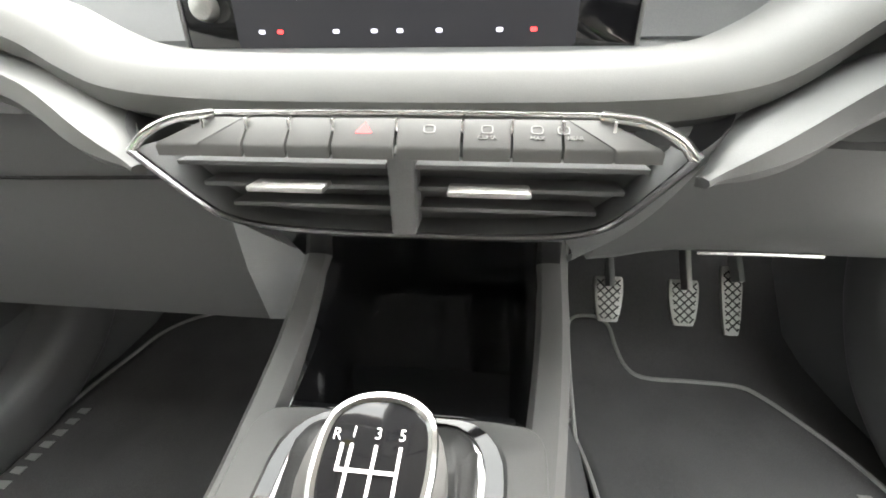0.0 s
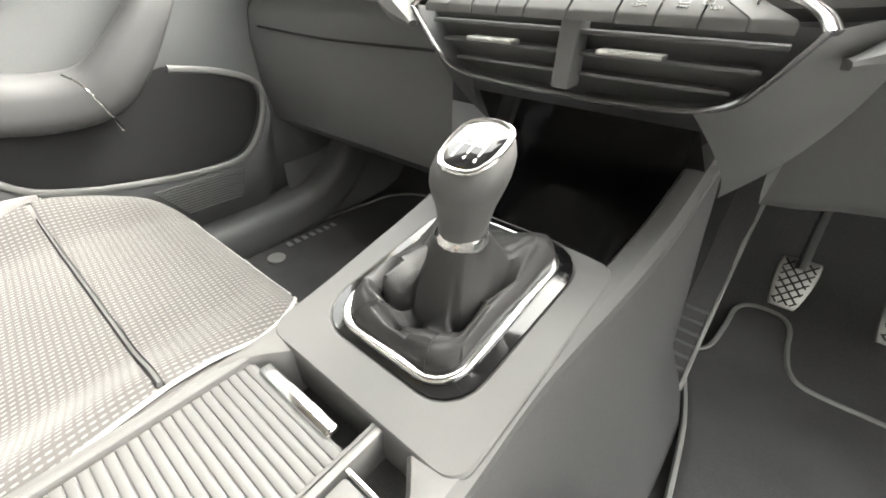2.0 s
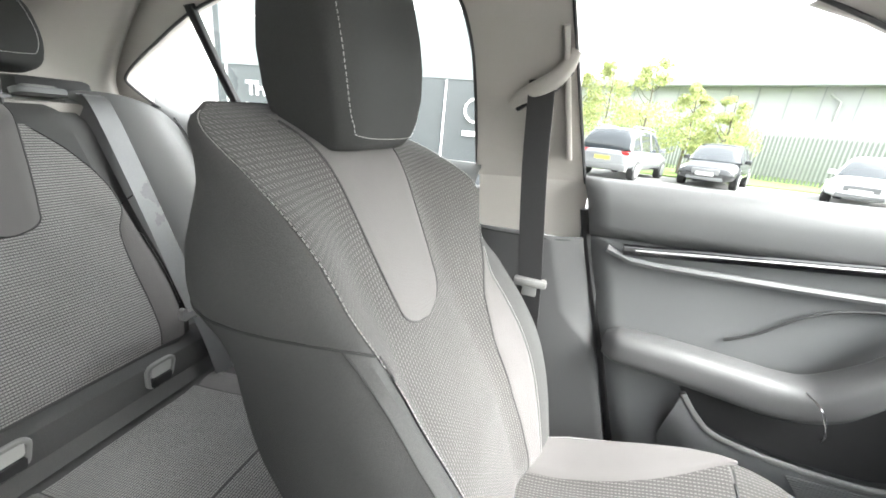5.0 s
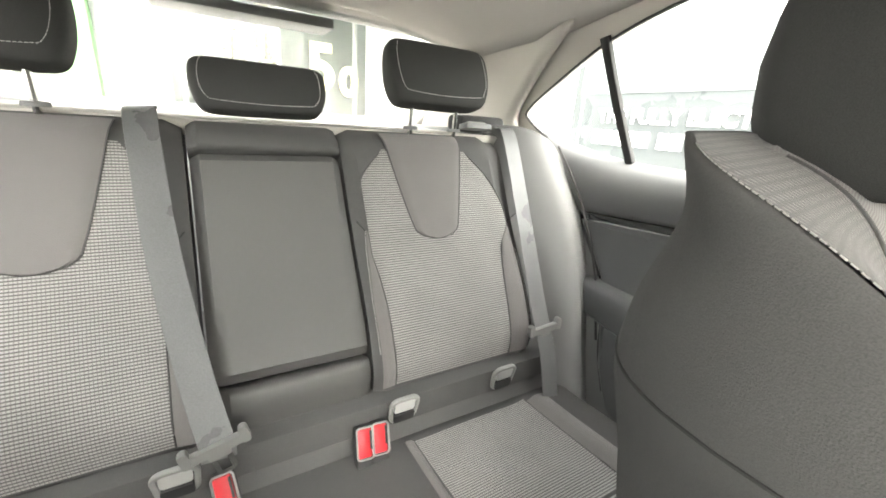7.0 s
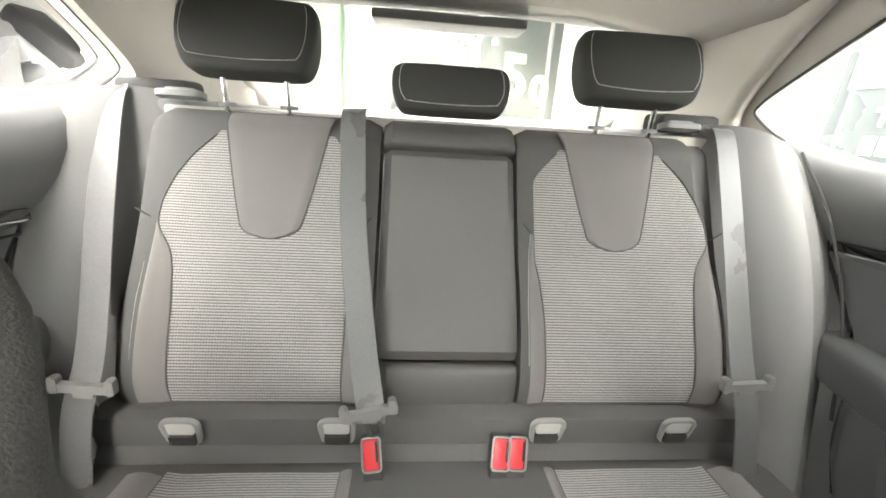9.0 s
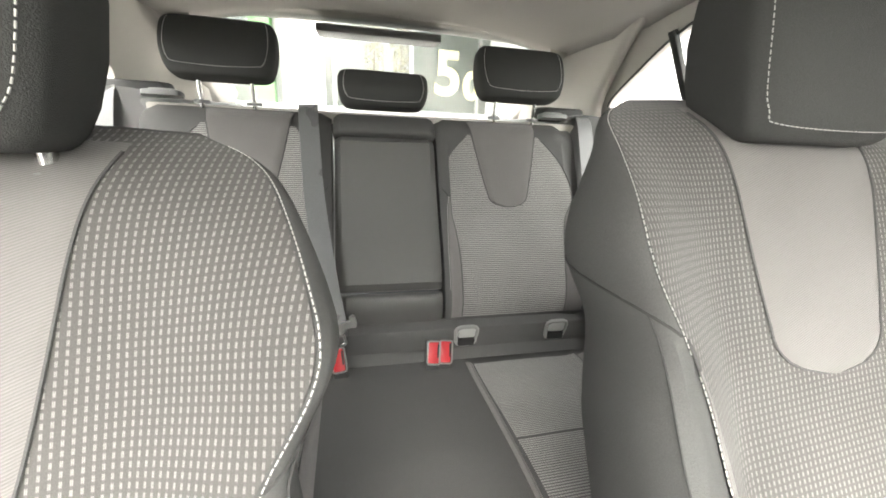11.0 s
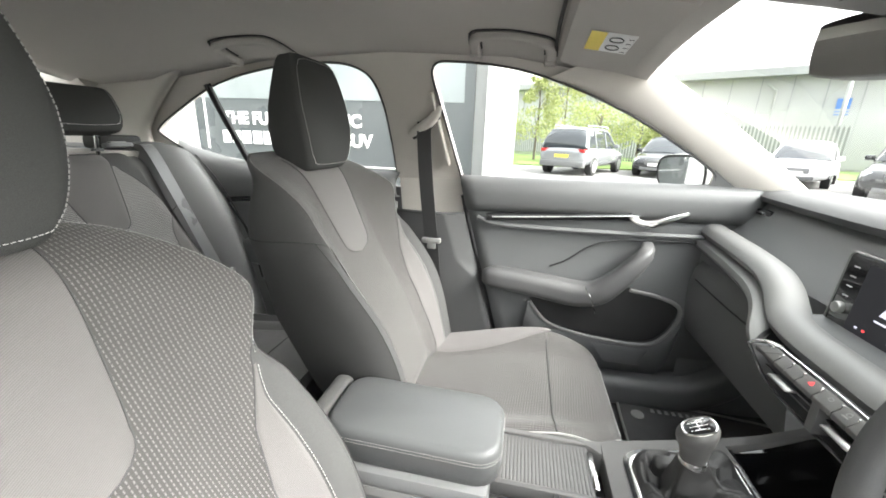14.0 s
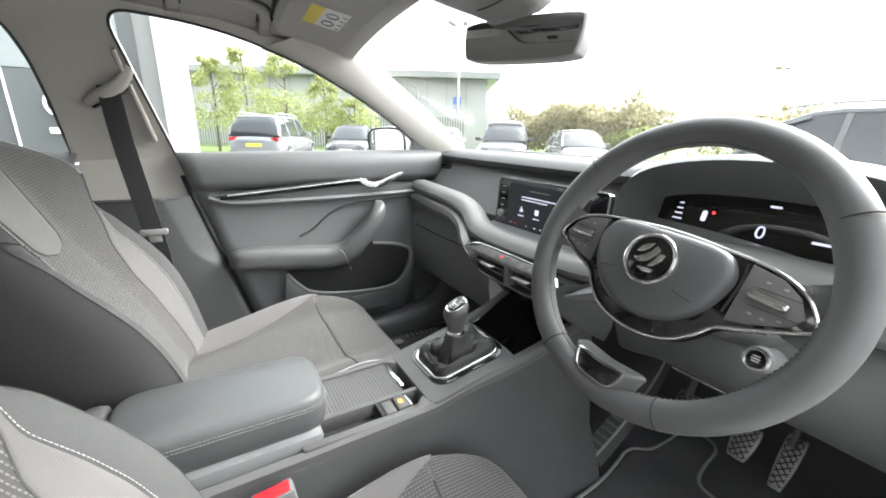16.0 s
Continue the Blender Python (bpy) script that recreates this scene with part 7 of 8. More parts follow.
def front_belt(sign, name="seat_belt"):
    s = thing(name, "dark webbing with the window sheen in its grey seat belt hanging from the centre pillar", "seat belt", group="front seat belts")
    x = lambda z: sign * (side_x(z) - 0.014)
    part("webbing", ribbon(catmull([(sign * 0.652, -0.606, 0.950), (sign * 0.640, -0.603, 0.915), (sign * 0.632, -0.594, 0.80), (sign * 0.626, -0.580, 0.68), (sign * 0.628, -0.566, 0.56), (sign * 0.640, -0.556, 0.40), (sign * 0.664, -0.55, 0.16)], 4), 0.047, (sign, 0.12, 0.1)), BELT_BLACK, s, "dark webbing")
    g = catmull([(x(0.905), -0.655, 0.905), (x(0.918) - sign * 0.006, -0.640, 0.917), (x(0.93) - sign * 0.016, -0.615, 0.930), (x(0.948) - sign * 0.016, -0.585, 0.948), (x(0.972) - sign * 0.008, -0.566, 0.972), (x(0.995), -0.556, 0.995)], 5)
    part("upper_guide", sweep(g, rounded_rect(0.026, 0.020, 0.008, 3), (sign, 0, 0), scale=lambda t: 0.7 + 0.5 * math.sin(math.pi * t)), PALE, s, "pale plastic belt guide")
    # dark strip drawn for the shadow crescent under the guide
    part("guide_shadow", sweep([q + Vector((sign * 0.010, 0.004, -0.012)) for q in g[3:-4]], rounded_rect(0.010, 0.022, 0.004, 2), (sign, 0, 0)), RUBBER, s, "dark strip for the shaded slot under the guide")
    part("guide_slider", sweep([(x(1.03) + sign * 0.004, -0.580, 1.03), (x(0.83) + sign * 0.004, -0.535, 0.82)], rounded_rect(0.010, 0.034, 0.004, 2), (sign, 0, 0.0)), PALE, s, "pale height adjuster cover")
    part("belt_tongue", joined(box(*sorted((sign * 0.612, sign * 0.636)), -0.598, -0.535, 0.572, 0.588, 0.005), box(*sorted((sign * 0.618, sign * 0.630)), -0.580, -0.552, 0.552, 0.574, 0.002)), ANCHOR, s, "grey belt tongue")
    return s


front_belt(-1)


def rear_belt(points, across, label, tongue, turn):
    s = thing("seat_belt", label, "seat belt", group="rear seat belts")
    part("webbing", ribbon(catmull(points, 5), 0.047, across), WEB_SHEEN, s, "webbing with the window sheen in its grey")
    m = Matrix.Translation(tongue) @ Matrix.Rotation(radians(turn), 4, "Y") @ Matrix.Rotation(radians(90), 4, "X")
    part("belt_tongue", shift(joined(slab(rounded_rect(0.088, 0.015, 0.006, 3), -0.006, 0.006, edge=0.003), shift(slab(rounded_rect(0.013, 0.028, 0.005, 3), -0.007, 0.007, edge=0.003), Matrix.Translation((-0.040, 0.005, 0))), shift(slab(rounded_rect(0.013, 0.028, 0.005, 3), -0.007, 0.007, edge=0.003), Matrix.Translation((0.040, 0.005, 0))), shift(slab(rounded_rect(0.030, 0.012, 0.003, 2), -0.005, 0.005, edge=0.002), Matrix.Translation((0, -0.011, 0)))), m), GREYBAND, s, "grey belt tongue")
    part("tongue_plate", shift(sweep([(a, b - 0.032, 0) for a, b in rounded_rect(0.022, 0.030, 0.004, 2)], rounded_rect(0.0075, 0.0024, 0.0006, 1), closed=True), m), CHROME, s, "steel tongue plate")
    return s


rear_belt([(-0.552, -1.565, 0.845), (-0.55, -1.525, 0.825), (-0.532, -1.41, 0.64), (-0.512, -1.30, 0.46), (-0.515, -1.25, 0.36), (-0.525, -1.225, 0.24)], (0, 1, 0.3), "grey rear seat belt with buckle hanging at the side", (-0.510, -1.268, 0.415), 4)
rear_belt([(0.650, -1.565, 0.845), (0.645, -1.525, 0.825), (0.622, -1.41, 0.63), (0.592, -1.30, 0.45), (0.595, -1.25, 0.36), (0.602, -1.225, 0.24)], (0, 1, 0.3), "grey rear seat belt with buckle hanging at the side", (0.586, -1.265, 0.405), -4)
rear_belt([(0.212, -1.585, 0.836), (0.211, -1.548, 0.838), (0.209, -1.520, 0.822), (0.206, -1.490, 0.772), (0.194, -1.405, 0.63), (0.168, -1.305, 0.47), (0.149, -1.255, 0.38), (0.148, -1.255, 0.345)], (0, 1, 0.3), "grey centre seat belt crossing the rear backrest", (0.149, -1.25, 0.372), 14)


def red_buckle(x, y, z, turn):
    s = thing("belt_buckle", "red seat belt buckle in a dark pocket of the bench", "belt buckle", group="red buckles")
    m = Matrix.Translation((x, y, z)) @ Matrix.Rotation(radians(turn), 4, "Y") @ Matrix.Rotation(radians(28), 4, "X")
    part("sleeve", shift(box(-0.0165, 0.0165, -0.014, 0.0085, -0.055, 0.025, 0.005), m), RUBBER, s, "black plastic sleeve")
    part("rim", shift(sweep([(a, 0.0095, b - 0.003) for a, b in rounded_rect(0.031, 0.054, 0.006, 4)], rounded_rect(0.0032, 0.004, 0.001, 2), (0, 1, 0), True), m), ANCHOR, s, "thin grey rim")
    part("press_face", shift(box(-0.0125, 0.0140, 0.003, 0.0115, -0.028, 0.022, 0.004), m), RED, s, "red plastic press face")
    part("slot", shift(box(-0.0115, -0.0075, 0.0112, 0.0122, -0.014, 0.018), m), RUBBER, s)
    return s


red_buckle(0.145, -1.250, 0.291, 8)
red_buckle(-0.075, -1.250, 0.291, -6)
red_buckle(-0.104, -1.250, 0.291, -6)
fb = thing("belt_buckle", "red front seat belt buckle beside the console", "belt buckle", group="red buckles")
fbm = Matrix.Translation((0.128, -0.395, 0.315)) @ Matrix.Rotation(radians(6), 4, "Y") @ Matrix.Rotation(radians(8), 4, "X")
part("casing", shift(box(-0.014, 0.014, -0.031, 0.031, -0.07, 0.012, 0.005), fbm), HARD, fb, "dark grey buckle casing")
part("press_face", shift(box(-0.0100, 0.0105, -0.026, 0.026, -0.01, 0.0142, 0.003), fbm), RED, fb, "red plastic press face")
part("slot", shift(box(-0.0125, -0.0100, -0.017, 0.017, 0.004, 0.0140), fbm), RUBBER, fb)


# ---------------------------------------------------------------- roof fittings
def grab_handle(y0, y1):
    s = thing("grab_handle", "pale grey folded roof grab handle", "grab handle", group="roof grab handles")
    ym = (y0 + y1) / 2
    on = lambda x, y, d: Vector((x, y, roof_z(x, y) - d))
    way = catmull([(-0.565, y0, 0), (-0.505, y0 + 0.003, 0), (-0.475, y0 + 0.010, 0), (-0.460, y0 + 0.032, 0), (-0.456, ym, 0), (-0.460, y1 - 0.032, 0), (-0.475, y1 - 0.010, 0), (-0.505, y1 - 0.003, 0), (-0.565, y1, 0)], 6)
    part("grip", sweep([on(p.x, p.y, 0.009) for p in way], rounded_rect(0.026, 0.018, 0.006, 3)), LINER, s, "pale grip")
    # thin dark tubes draw the shadow lines outside and inside the handle
    part("recess_shadow", tube([on(-0.51 + (p.x + 0.51) * 1.30, ym + (p.y - ym) * 1.14, 0.0) for p in way], 0.0032, 6), THREAD_AND_SHADE, s, "shadow gap round the handle")
    part("recess_shadow", tube([on(-0.53 + (p.x + 0.53) * 0.72, ym + (p.y - ym) * 0.84, 0.0) for p in way], 0.0026, 6), THREAD_AND_SHADE, s)
    for y in (y0, y1):
        part("mount", shift(slab(rounded_rect(0.034, 0.030, 0.008, 3), -0.018, 0.004, edge=0.004), Matrix.Translation(on(-0.565, y, 0.004))), LINER, s, "mount cover")
    return s


grab_handle(-0.445, -0.250)
grab_handle(-1.175, -0.99)


def visor(sign, sticker):
    s = thing("sun_visor", "pale grey sun visor" + (" with a yellow and white label" if sticker else " folded against the headliner"), "sun visor", group="sun visors")

    def low(x, y):
        return roof_z(x, y) - 0.030

    rows, top = [], []
    for p in frange(0, 1, 30):
        x = sign * lerp(0.10, 0.53, p)
        ya = lerp(-0.238, -0.15, max(p - 0.93, 0) / 0.07 * 0.6) + 0.02 * max(0.05 - p, 0) / 0.05
        yb = -0.058 - 0.03 * max(p - 0.9, 0) / 0.1 - 0.015 * max(0.06 - p, 0) / 0.06
        row = []
        for q in frange(0, 1, 20):
            e = min(min(p, 1 - p) * 0.43, min(q, 1 - q) * 0.18) / 0.010
            k = 1.0 if e >= 1 else math.sqrt(max(1 - (1 - e) ** 2, 0))
            y = lerp(ya, yb, q)
            row.append((x, y, roof_z(x, y) - 0.014 - 0.016 * k))
        rows.append(row)
    part("flap", grid(rows), LINER, s, "pale visor flap")
    # dark tube drawn as the shadow behind the flap's edge
    part("flap_shadow", tube([(sign * x, y, roof_z(x, y) - 0.010) for x, y in ((0.09, -0.235), (0.2, -0.247), (0.35, -0.247), (0.49, -0.243), (0.538, -0.18), (0.535, -0.09))], 0.004, 6), THREAD_AND_SHADE, s, "shadow gap behind the visor")
    if sticker:
        def sheet(x0, x1, y0, y1, d):
            return grid([[(x, y, low(x, y) - d) for y in frange(y0, y1, 6)] for x in frange(x0, x1, 8)])
        part("label_white", sheet(-0.395, -0.285, -0.190, -0.105, 0.0012), WHITE, s, "white warning label")
        part("label_yellow", sheet(-0.394, -0.286, -0.190, -0.160, 0.0018), YELLOW, s, "yellow label field")
        for k in range(2):
            cx = -0.365 + 0.045 * k
            part("label_ring", tube([(cx + 0.013 * math.cos(a), -0.138 + 0.013 * math.sin(a), low(cx + 0.013 * math.cos(a), -0.138 + 0.013 * math.sin(a)) - 0.002) for a in frange(0, 2 * math.pi, 20)[:-1]], 0.0011, 5, True), THREAD_AND_SHADE, s)
        for k in range(4):
            cx = -0.385 + 0.025 * k
            part("label_bar", sheet(cx, cx + 0.004, -0.118, -0.108, 0.0020), THREAD_AND_SHADE, s)
    return s


visor(-1, True)
visor(1, False)
oc = thing("overhead_console", "pale roof console with reading lamps and dark switches", "overhead console")
part("body", loft([[(a * k, -0.115 + b * k, 1.118 + h) for a, b in rounded_rect(0.19, 0.17, 0.03, 5)] for h, k in ((0.03, 1.06), (0.006, 1.0), (0.0, 0.92))]), LINER, oc, "pale console body")
# dark tube drawn as the shadow line where the console meets the roof
part("console_shadow", tube([(a * 1.02, -0.115 + b * 1.02, 1.122) for a, b in rounded_rect(0.19, 0.17, 0.03, 5)], 0.0022, 6, True), THREAD_AND_SHADE, oc, "shadow gap")
part("switch_panel", shift(slab(rounded_rect(0.15, 0.060, 0.014, 4), 0.0, -0.004, edge=0.002), Matrix.Translation((0, -0.085, 1.118))), PIANO, oc, "dark switch panel")
for g in (-1, 1):
    part("lamp_lens", shift(slab(rounded_rect(0.040, 0.046, 0.008, 3), 0.0, -0.007, edge=0.002), Matrix.Translation((g * 0.048, -0.087, 1.118))), CHROME, oc, "clear reading lamp lens")
    part("lamp_switch", shift(slab(rounded_rect(0.018, 0.012, 0.004, 3), 0.0, -0.007, edge=0.002), Matrix.Translation((g * 0.014, -0.072, 1.118))), HARD, oc)
part("microphone_slot", box(-0.012, 0.012, -0.165, -0.150, 1.114, 1.1185), RUBBER, oc)

MIRRORGREY = material("mirror_cover_plastic", (0.27, 0.268, 0.26), 0.5, grain=0.15, grain_scale=1300, bump=0.15, stain=0.06)
rm = thing("rear_view_mirror", "frameless dark grey interior rear view mirror on the windscreen", "interior mirror")
mm = Matrix.Translation((0.015, 0.118, 1.029)) @ Matrix.Rotation(radians(4), 4, "Y") @ Matrix.Rotation(radians(14), 4, "Z") @ Matrix.Rotation(radians(86), 4, "X")
part("housing", shift(slab([(p.x, p.y) for p in catmull([(-0.135, 0.022, 0), (-0.12, 0.036, 0), (0, 0.041, 0), (0.12, 0.036, 0), (0.135, 0.022, 0), (0.13, -0.02, 0), (0.11, -0.034, 0), (0, -0.037, 0), (-0.11, -0.034, 0), (-0.13, -0.02, 0)], 4, True)], -0.030, 0.006, edge=0.006, steps=3), mm), MIRRORGREY, rm, "grey mirror housing")
part("mirror_glass", shift(slab([(p.x * 0.97, p.y * 0.94) for p in catmull([(-0.135, 0.022, 0), (-0.12, 0.036, 0), (0, 0.041, 0), (0.12, 0.036, 0), (0.135, 0.022, 0), (0.13, -0.02, 0), (0.11, -0.034, 0), (0, -0.037, 0), (-0.11, -0.034, 0), (-0.13, -0.02, 0)], 4, True)], 0.005, 0.0068), mm), material("mirror_silver", (0.55, 0.56, 0.56), 0.03, 1.0), rm, "mirror glass")
part("stem_cover", loft([[(dx + a, y + b, z + 0.25 * b) for a, b in rounded_rect(w, d, min(w, d) * 0.32, 5)] for dx, y, z, w, d in ((0.022, 0.105, 1.062, 0.10, 0.030), (0.020, 0.108, 1.072, 0.135, 0.050), (0.014, 0.095, 1.086, 0.165, 0.085), (0.006, 0.060, 1.104, 0.20, 0.125), (0.0, 0.015, 1.124, 0.235, 0.150))]), MIRRORGREY, rm, "broad grey sensor cover")
part("stem_seam", tube(catmull([(-0.062, 0.052, 1.082), (0.014, 0.046, 1.073), (0.090, 0.052, 1.082)], 5), 0.0012, 5), THREAD_AND_SHADE, rm)

dmr = thing("door_mirror", "pale silver exterior door mirror outside the front window", "door mirror")
MO = [(p.x, p.y) for p in catmull([(-0.105, 0.030, 0), (-0.075, 0.058, 0), (0.03, 0.066, 0), (0.085, 0.050, 0), (0.10, 0.0, 0), (0.085, -0.045, 0), (0.0, -0.060, 0), (-0.07, -0.052, 0), (-0.10, -0.020, 0)], 5, True)]
mdm = Matrix.Translation((-0.900, 0.232, 0.812)) @ Matrix.Rotation(radians(21.5), 4, "Z") @ Matrix.Rotation(radians(90), 4, "X") @ Matrix.Diagonal((1.12, 1.02, 1.0, 1.0))
SILVERP = material("silver_car_paint", (0.55, 0.56, 0.57), 0.25, 0.3, coat=0.5)
part("shell", shift(loft([[(x * k, y * k, -d) for x, y in MO] for d, k in ((-0.004, 0.96), (0.004, 1.0), (0.03, 1.0), (0.07, 0.88), (0.095, 0.66), (0.108, 0.35))]), mdm), SILVERP, dmr, "silver mirror shell")
part("glass_rim", shift(sweep([(x * 0.93, y * 0.91, 0.005) for x, y in MO], rounded_rect(0.008, 0.006, 0.002, 2), (0, 0, 1), True), mdm), RUBBER, dmr, "black rim")
part("mirror_glass", shift(slab([(x * 0.90, y * 0.87) for x, y in MO], 0.003, 0.006), mdm), bpy.data.materials["mirror_silver"], dmr, "mirror glass")
part("mirror_foot", sweep([(-0.82, 0.28, 0.775), (-0.745, 0.30, 0.775)], rounded_rect(0.06, 0.03, 0.01, 3)), HARD, dmr, "dark mirror foot")
cap_o = [(0.256, 0.772), (0.40, 0.768), (0.38, 0.775), (0.30, 0.812), (0.25, 0.842)]
bm = bmesh.new()
bm.faces.new([bm.verts.new((-side_x(z) + 0.006, y, z)) for y, z in cap_o])
solo("trim_mirror_triangle", bm, HARD, "dark triangular cover at the window's front corner", "mirror cover", kind="structure", smooth=False)


# ---------------------------------------------------------------- outside
GROUND = -0.33
ASPHALT = material("asphalt", (0.17, 0.168, 0.162), 0.9, grain=0.4, grain_scale=120, bump=0.5, stain=0.25, stain_scale=0.6)
GRASS = material("verge_grass", (0.10, 0.16, 0.03), 0.95, grain=0.5, grain_scale=40, bump=0.6, stain=0.3, stain_scale=0.8)
CLAD = material("white_cladding", (0.40, 0.41, 0.40), 0.6, stain=0.08, stain_scale=0.7)
ROOFGREY = material("grey_sheet_roof", (0.30, 0.31, 0.31), 0.5, stain=0.1)
# base lightened to stand for bright reflections on the glossy dark print
BANNER = material("dark_printed_banner", (0.095, 0.104, 0.108), 0.25, stain=0.25, stain_scale=1.2)
BANNER_PALE = material("pale_banner_picture", (0.24, 0.265, 0.27), 0.35, stain=0.5, stain_scale=1.5)


def leaf_material(name, color, pale):
    """Thin leaves: they scatter light back and let some through; colour varies from leaf to leaf."""
    m = bpy.data.materials.new(name)
    m.use_nodes = True
    nt = m.node_tree
    for n in list(nt.nodes):
        nt.nodes.remove(n)
    out = nt.nodes.new("ShaderNodeOutputMaterial")
    geo = nt.nodes.new("ShaderNodeNewGeometry")
    mix = nt.nodes.new("ShaderNodeMix"); mix.data_type = "RGBA"
    mix.inputs["A"].default_value, mix.inputs["B"].default_value = (*color, 1), (*pale, 1)
    nt.links.new(geo.outputs["Random Per Island"], mix.inputs["Factor"])
    d, t, s = nt.nodes.new("ShaderNodeBsdfDiffuse"), nt.nodes.new("ShaderNodeBsdfTranslucent"), nt.nodes.new("ShaderNodeAddShader")
    nt.links.new(mix.outputs["Result"], d.inputs["Color"]); nt.links.new(mix.outputs["Result"], t.inputs["Color"])
    nt.links.new(d.outputs[0], s.inputs[0]); nt.links.new(t.outputs[0], s.inputs[1])
    nt.links.new(s.outputs[0], out.inputs["Surface"])
    return m


LEAF = leaf_material("spring_leaves", (0.125, 0.15, 0.06), (0.23, 0.235, 0.12))
LEAF_DULL = leaf_material("hedge_leaves", (0.11, 0.105, 0.065), (0.22, 0.20, 0.13))
BARK = material("grey_bark", (0.12, 0.10, 0.08), 0.9, grain=0.4, grain_scale=60, bump=0.6)
GALV = material("galvanised_steel", (0.42, 0.43, 0.42), 0.5, 0.6, stain=0.15)
GREEN = material("green_cladding", (0.10, 0.27, 0.09), 0.4, stain=0.08)
TYRE = material("tyre_rubber", (0.02, 0.02, 0.02), 0.8)
CARGLASS = material("dark_car_glass", (0.03, 0.035, 0.04), 0.05, coat=0.5)
PLATE = material("white_plate", (0.7, 0.7, 0.68), 0.4)
LAMPRED = material("red_lamp_lens", (0.35, 0.02, 0.02), 0.15)
LAMPCLEAR = material("clear_lamp_lens", (0.6, 0.62, 0.64), 0.1, 0.4)

solo("ground", grid([[(x, y, GROUND) for x in frange(-400, 400, 8)] for y in frange(-400, 400, 8)]), ASPHALT, "grey asphalt of the dealership car park", "car park", kind="structure", smooth=False)
solo("ground_verge", box(-60, -18.6, -8.0, 60, GROUND - 0.1, GROUND + 0.05), GRASS, "grass verge behind the parked cars", "grass", kind="structure", smooth=False)
solo("ground_verge", box(-18.5, 40, 17.0, 60, GROUND - 0.1, GROUND + 0.06), GRASS, "grass verge beyond the car park", "grass", kind="structure", smooth=False)

# showroom side with printed banners
XW = -2.6
show = thing("showroom_wall", "showroom facade with dark printed window banners", "building", kind="structure")
part("wall", box(XW - 4.0, XW - 0.1, -9.0, -0.50, GROUND, 4.2), CLAD, show, "white showroom wall")
part("corner_post", box(XW - 0.12, XW + 0.03, -0.62, -0.48, GROUND, 4.2, 0.01), WHITE, show, "white corner post")
bn = part("banner", box(XW - 0.1, XW - 0.05, -3.28, -0.72, GROUND + 0.25, 3.6), BANNER, show, "dark printed banner")
part("banner_picture", box(XW - 0.06, XW - 0.045, -3.22, -0.80, 1.16, 2.4), BANNER_PALE, show, "pale sky and car picture on the banner")
part("banner_picture_swoosh", shift(slab([(p.x, p.y) for p in catmull([(-2.9, 1.5, 0), (-2.2, 1.72, 0), (-1.4, 1.66, 0), (-1.0, 1.55, 0), (-1.6, 1.56, 0), (-2.3, 1.5, 0)], 5, True)], XW - 0.046, XW - 0.040, "yzx"), Matrix()), WHITE, show)
part("banner_line", box(XW - 0.05, XW - 0.042, -3.19, -3.175, 0.72, 1.32), WHITE, show)
part("banner_line", box(XW - 0.05, XW - 0.042, -1.36, -1.35, 0.60, 1.15), WHITE, show)
part("banner_line", box(XW - 0.05, XW - 0.042, -3.1, -0.80, 0.615, 0.625), WHITE, show)
part("white_panel", box(XW - 0.1, XW - 0.04, -4.3, -3.30, GROUND + 0.2, 3.6), WHITE, show, "white facade panel")
part("dark_panel", box(XW - 0.1, XW - 0.045, -6.0, -4.4, GROUND + 0.2, 3.6), CARGLASS, show, "dark glazing")
tm = Matrix.Translation((XW - 0.042, -2.33, 0.99)) @ Matrix(((0, 0, 1, 0), (1, 0, 0, 0), (0, 1, 0, 0), (0, 0, 0, 1)))
lettering("banner_text", "THE FULLY ELECTRIC", WHITE, show, 0.140, tm, 0.002, "white banner lettering", 0.006)
lettering("banner_text", "SUV", WHITE, show, 0.145, Matrix.Translation((XW - 0.042, -1.70, 0.83)) @ Matrix(((0, 0, 1, 0), (1, 0, 0, 0), (0, 1, 0, 0), (0, 0, 0, 1))), 0.002, "white banner lettering", 0.006)
for k, (a, w) in enumerate(((-2.98, 0.075), (-2.88, 0.085), (-2.775, 0.09), (-2.665, 0.085), (-2.56, 0.085), (-2.41, 0.075), (-2.31, 0.085), (-2.20, 0.085), (-2.095, 0.085), (-1.985, 0.095))):
    part("letter_bar", box(XW - 0.045, XW - 0.040, a - w / 2, a + w / 2, 0.775, 0.885), WHITE, show)
part("emblem", shift(sweep([(0.075 * math.cos(t), 0.075 * math.sin(t), 0) for t in frange(0, 2 * math.pi, 32)[:-1]], rounded_rect(0.016, 0.006, 0.001, 1), (0, 0, 1), True), Matrix.Translation((XW - 0.042, -1.13, 0.97)) @ Matrix(((0, 0, 1, 0), (1, 0, 0, 0), (0, 1, 0, 0), (0, 0, 0, 1)))), WHITE, show, "white ring emblem")
part("emblem_bar", box(XW - 0.045, XW - 0.040, -1.21, -1.05, 0.80, 0.835), WHITE, show)


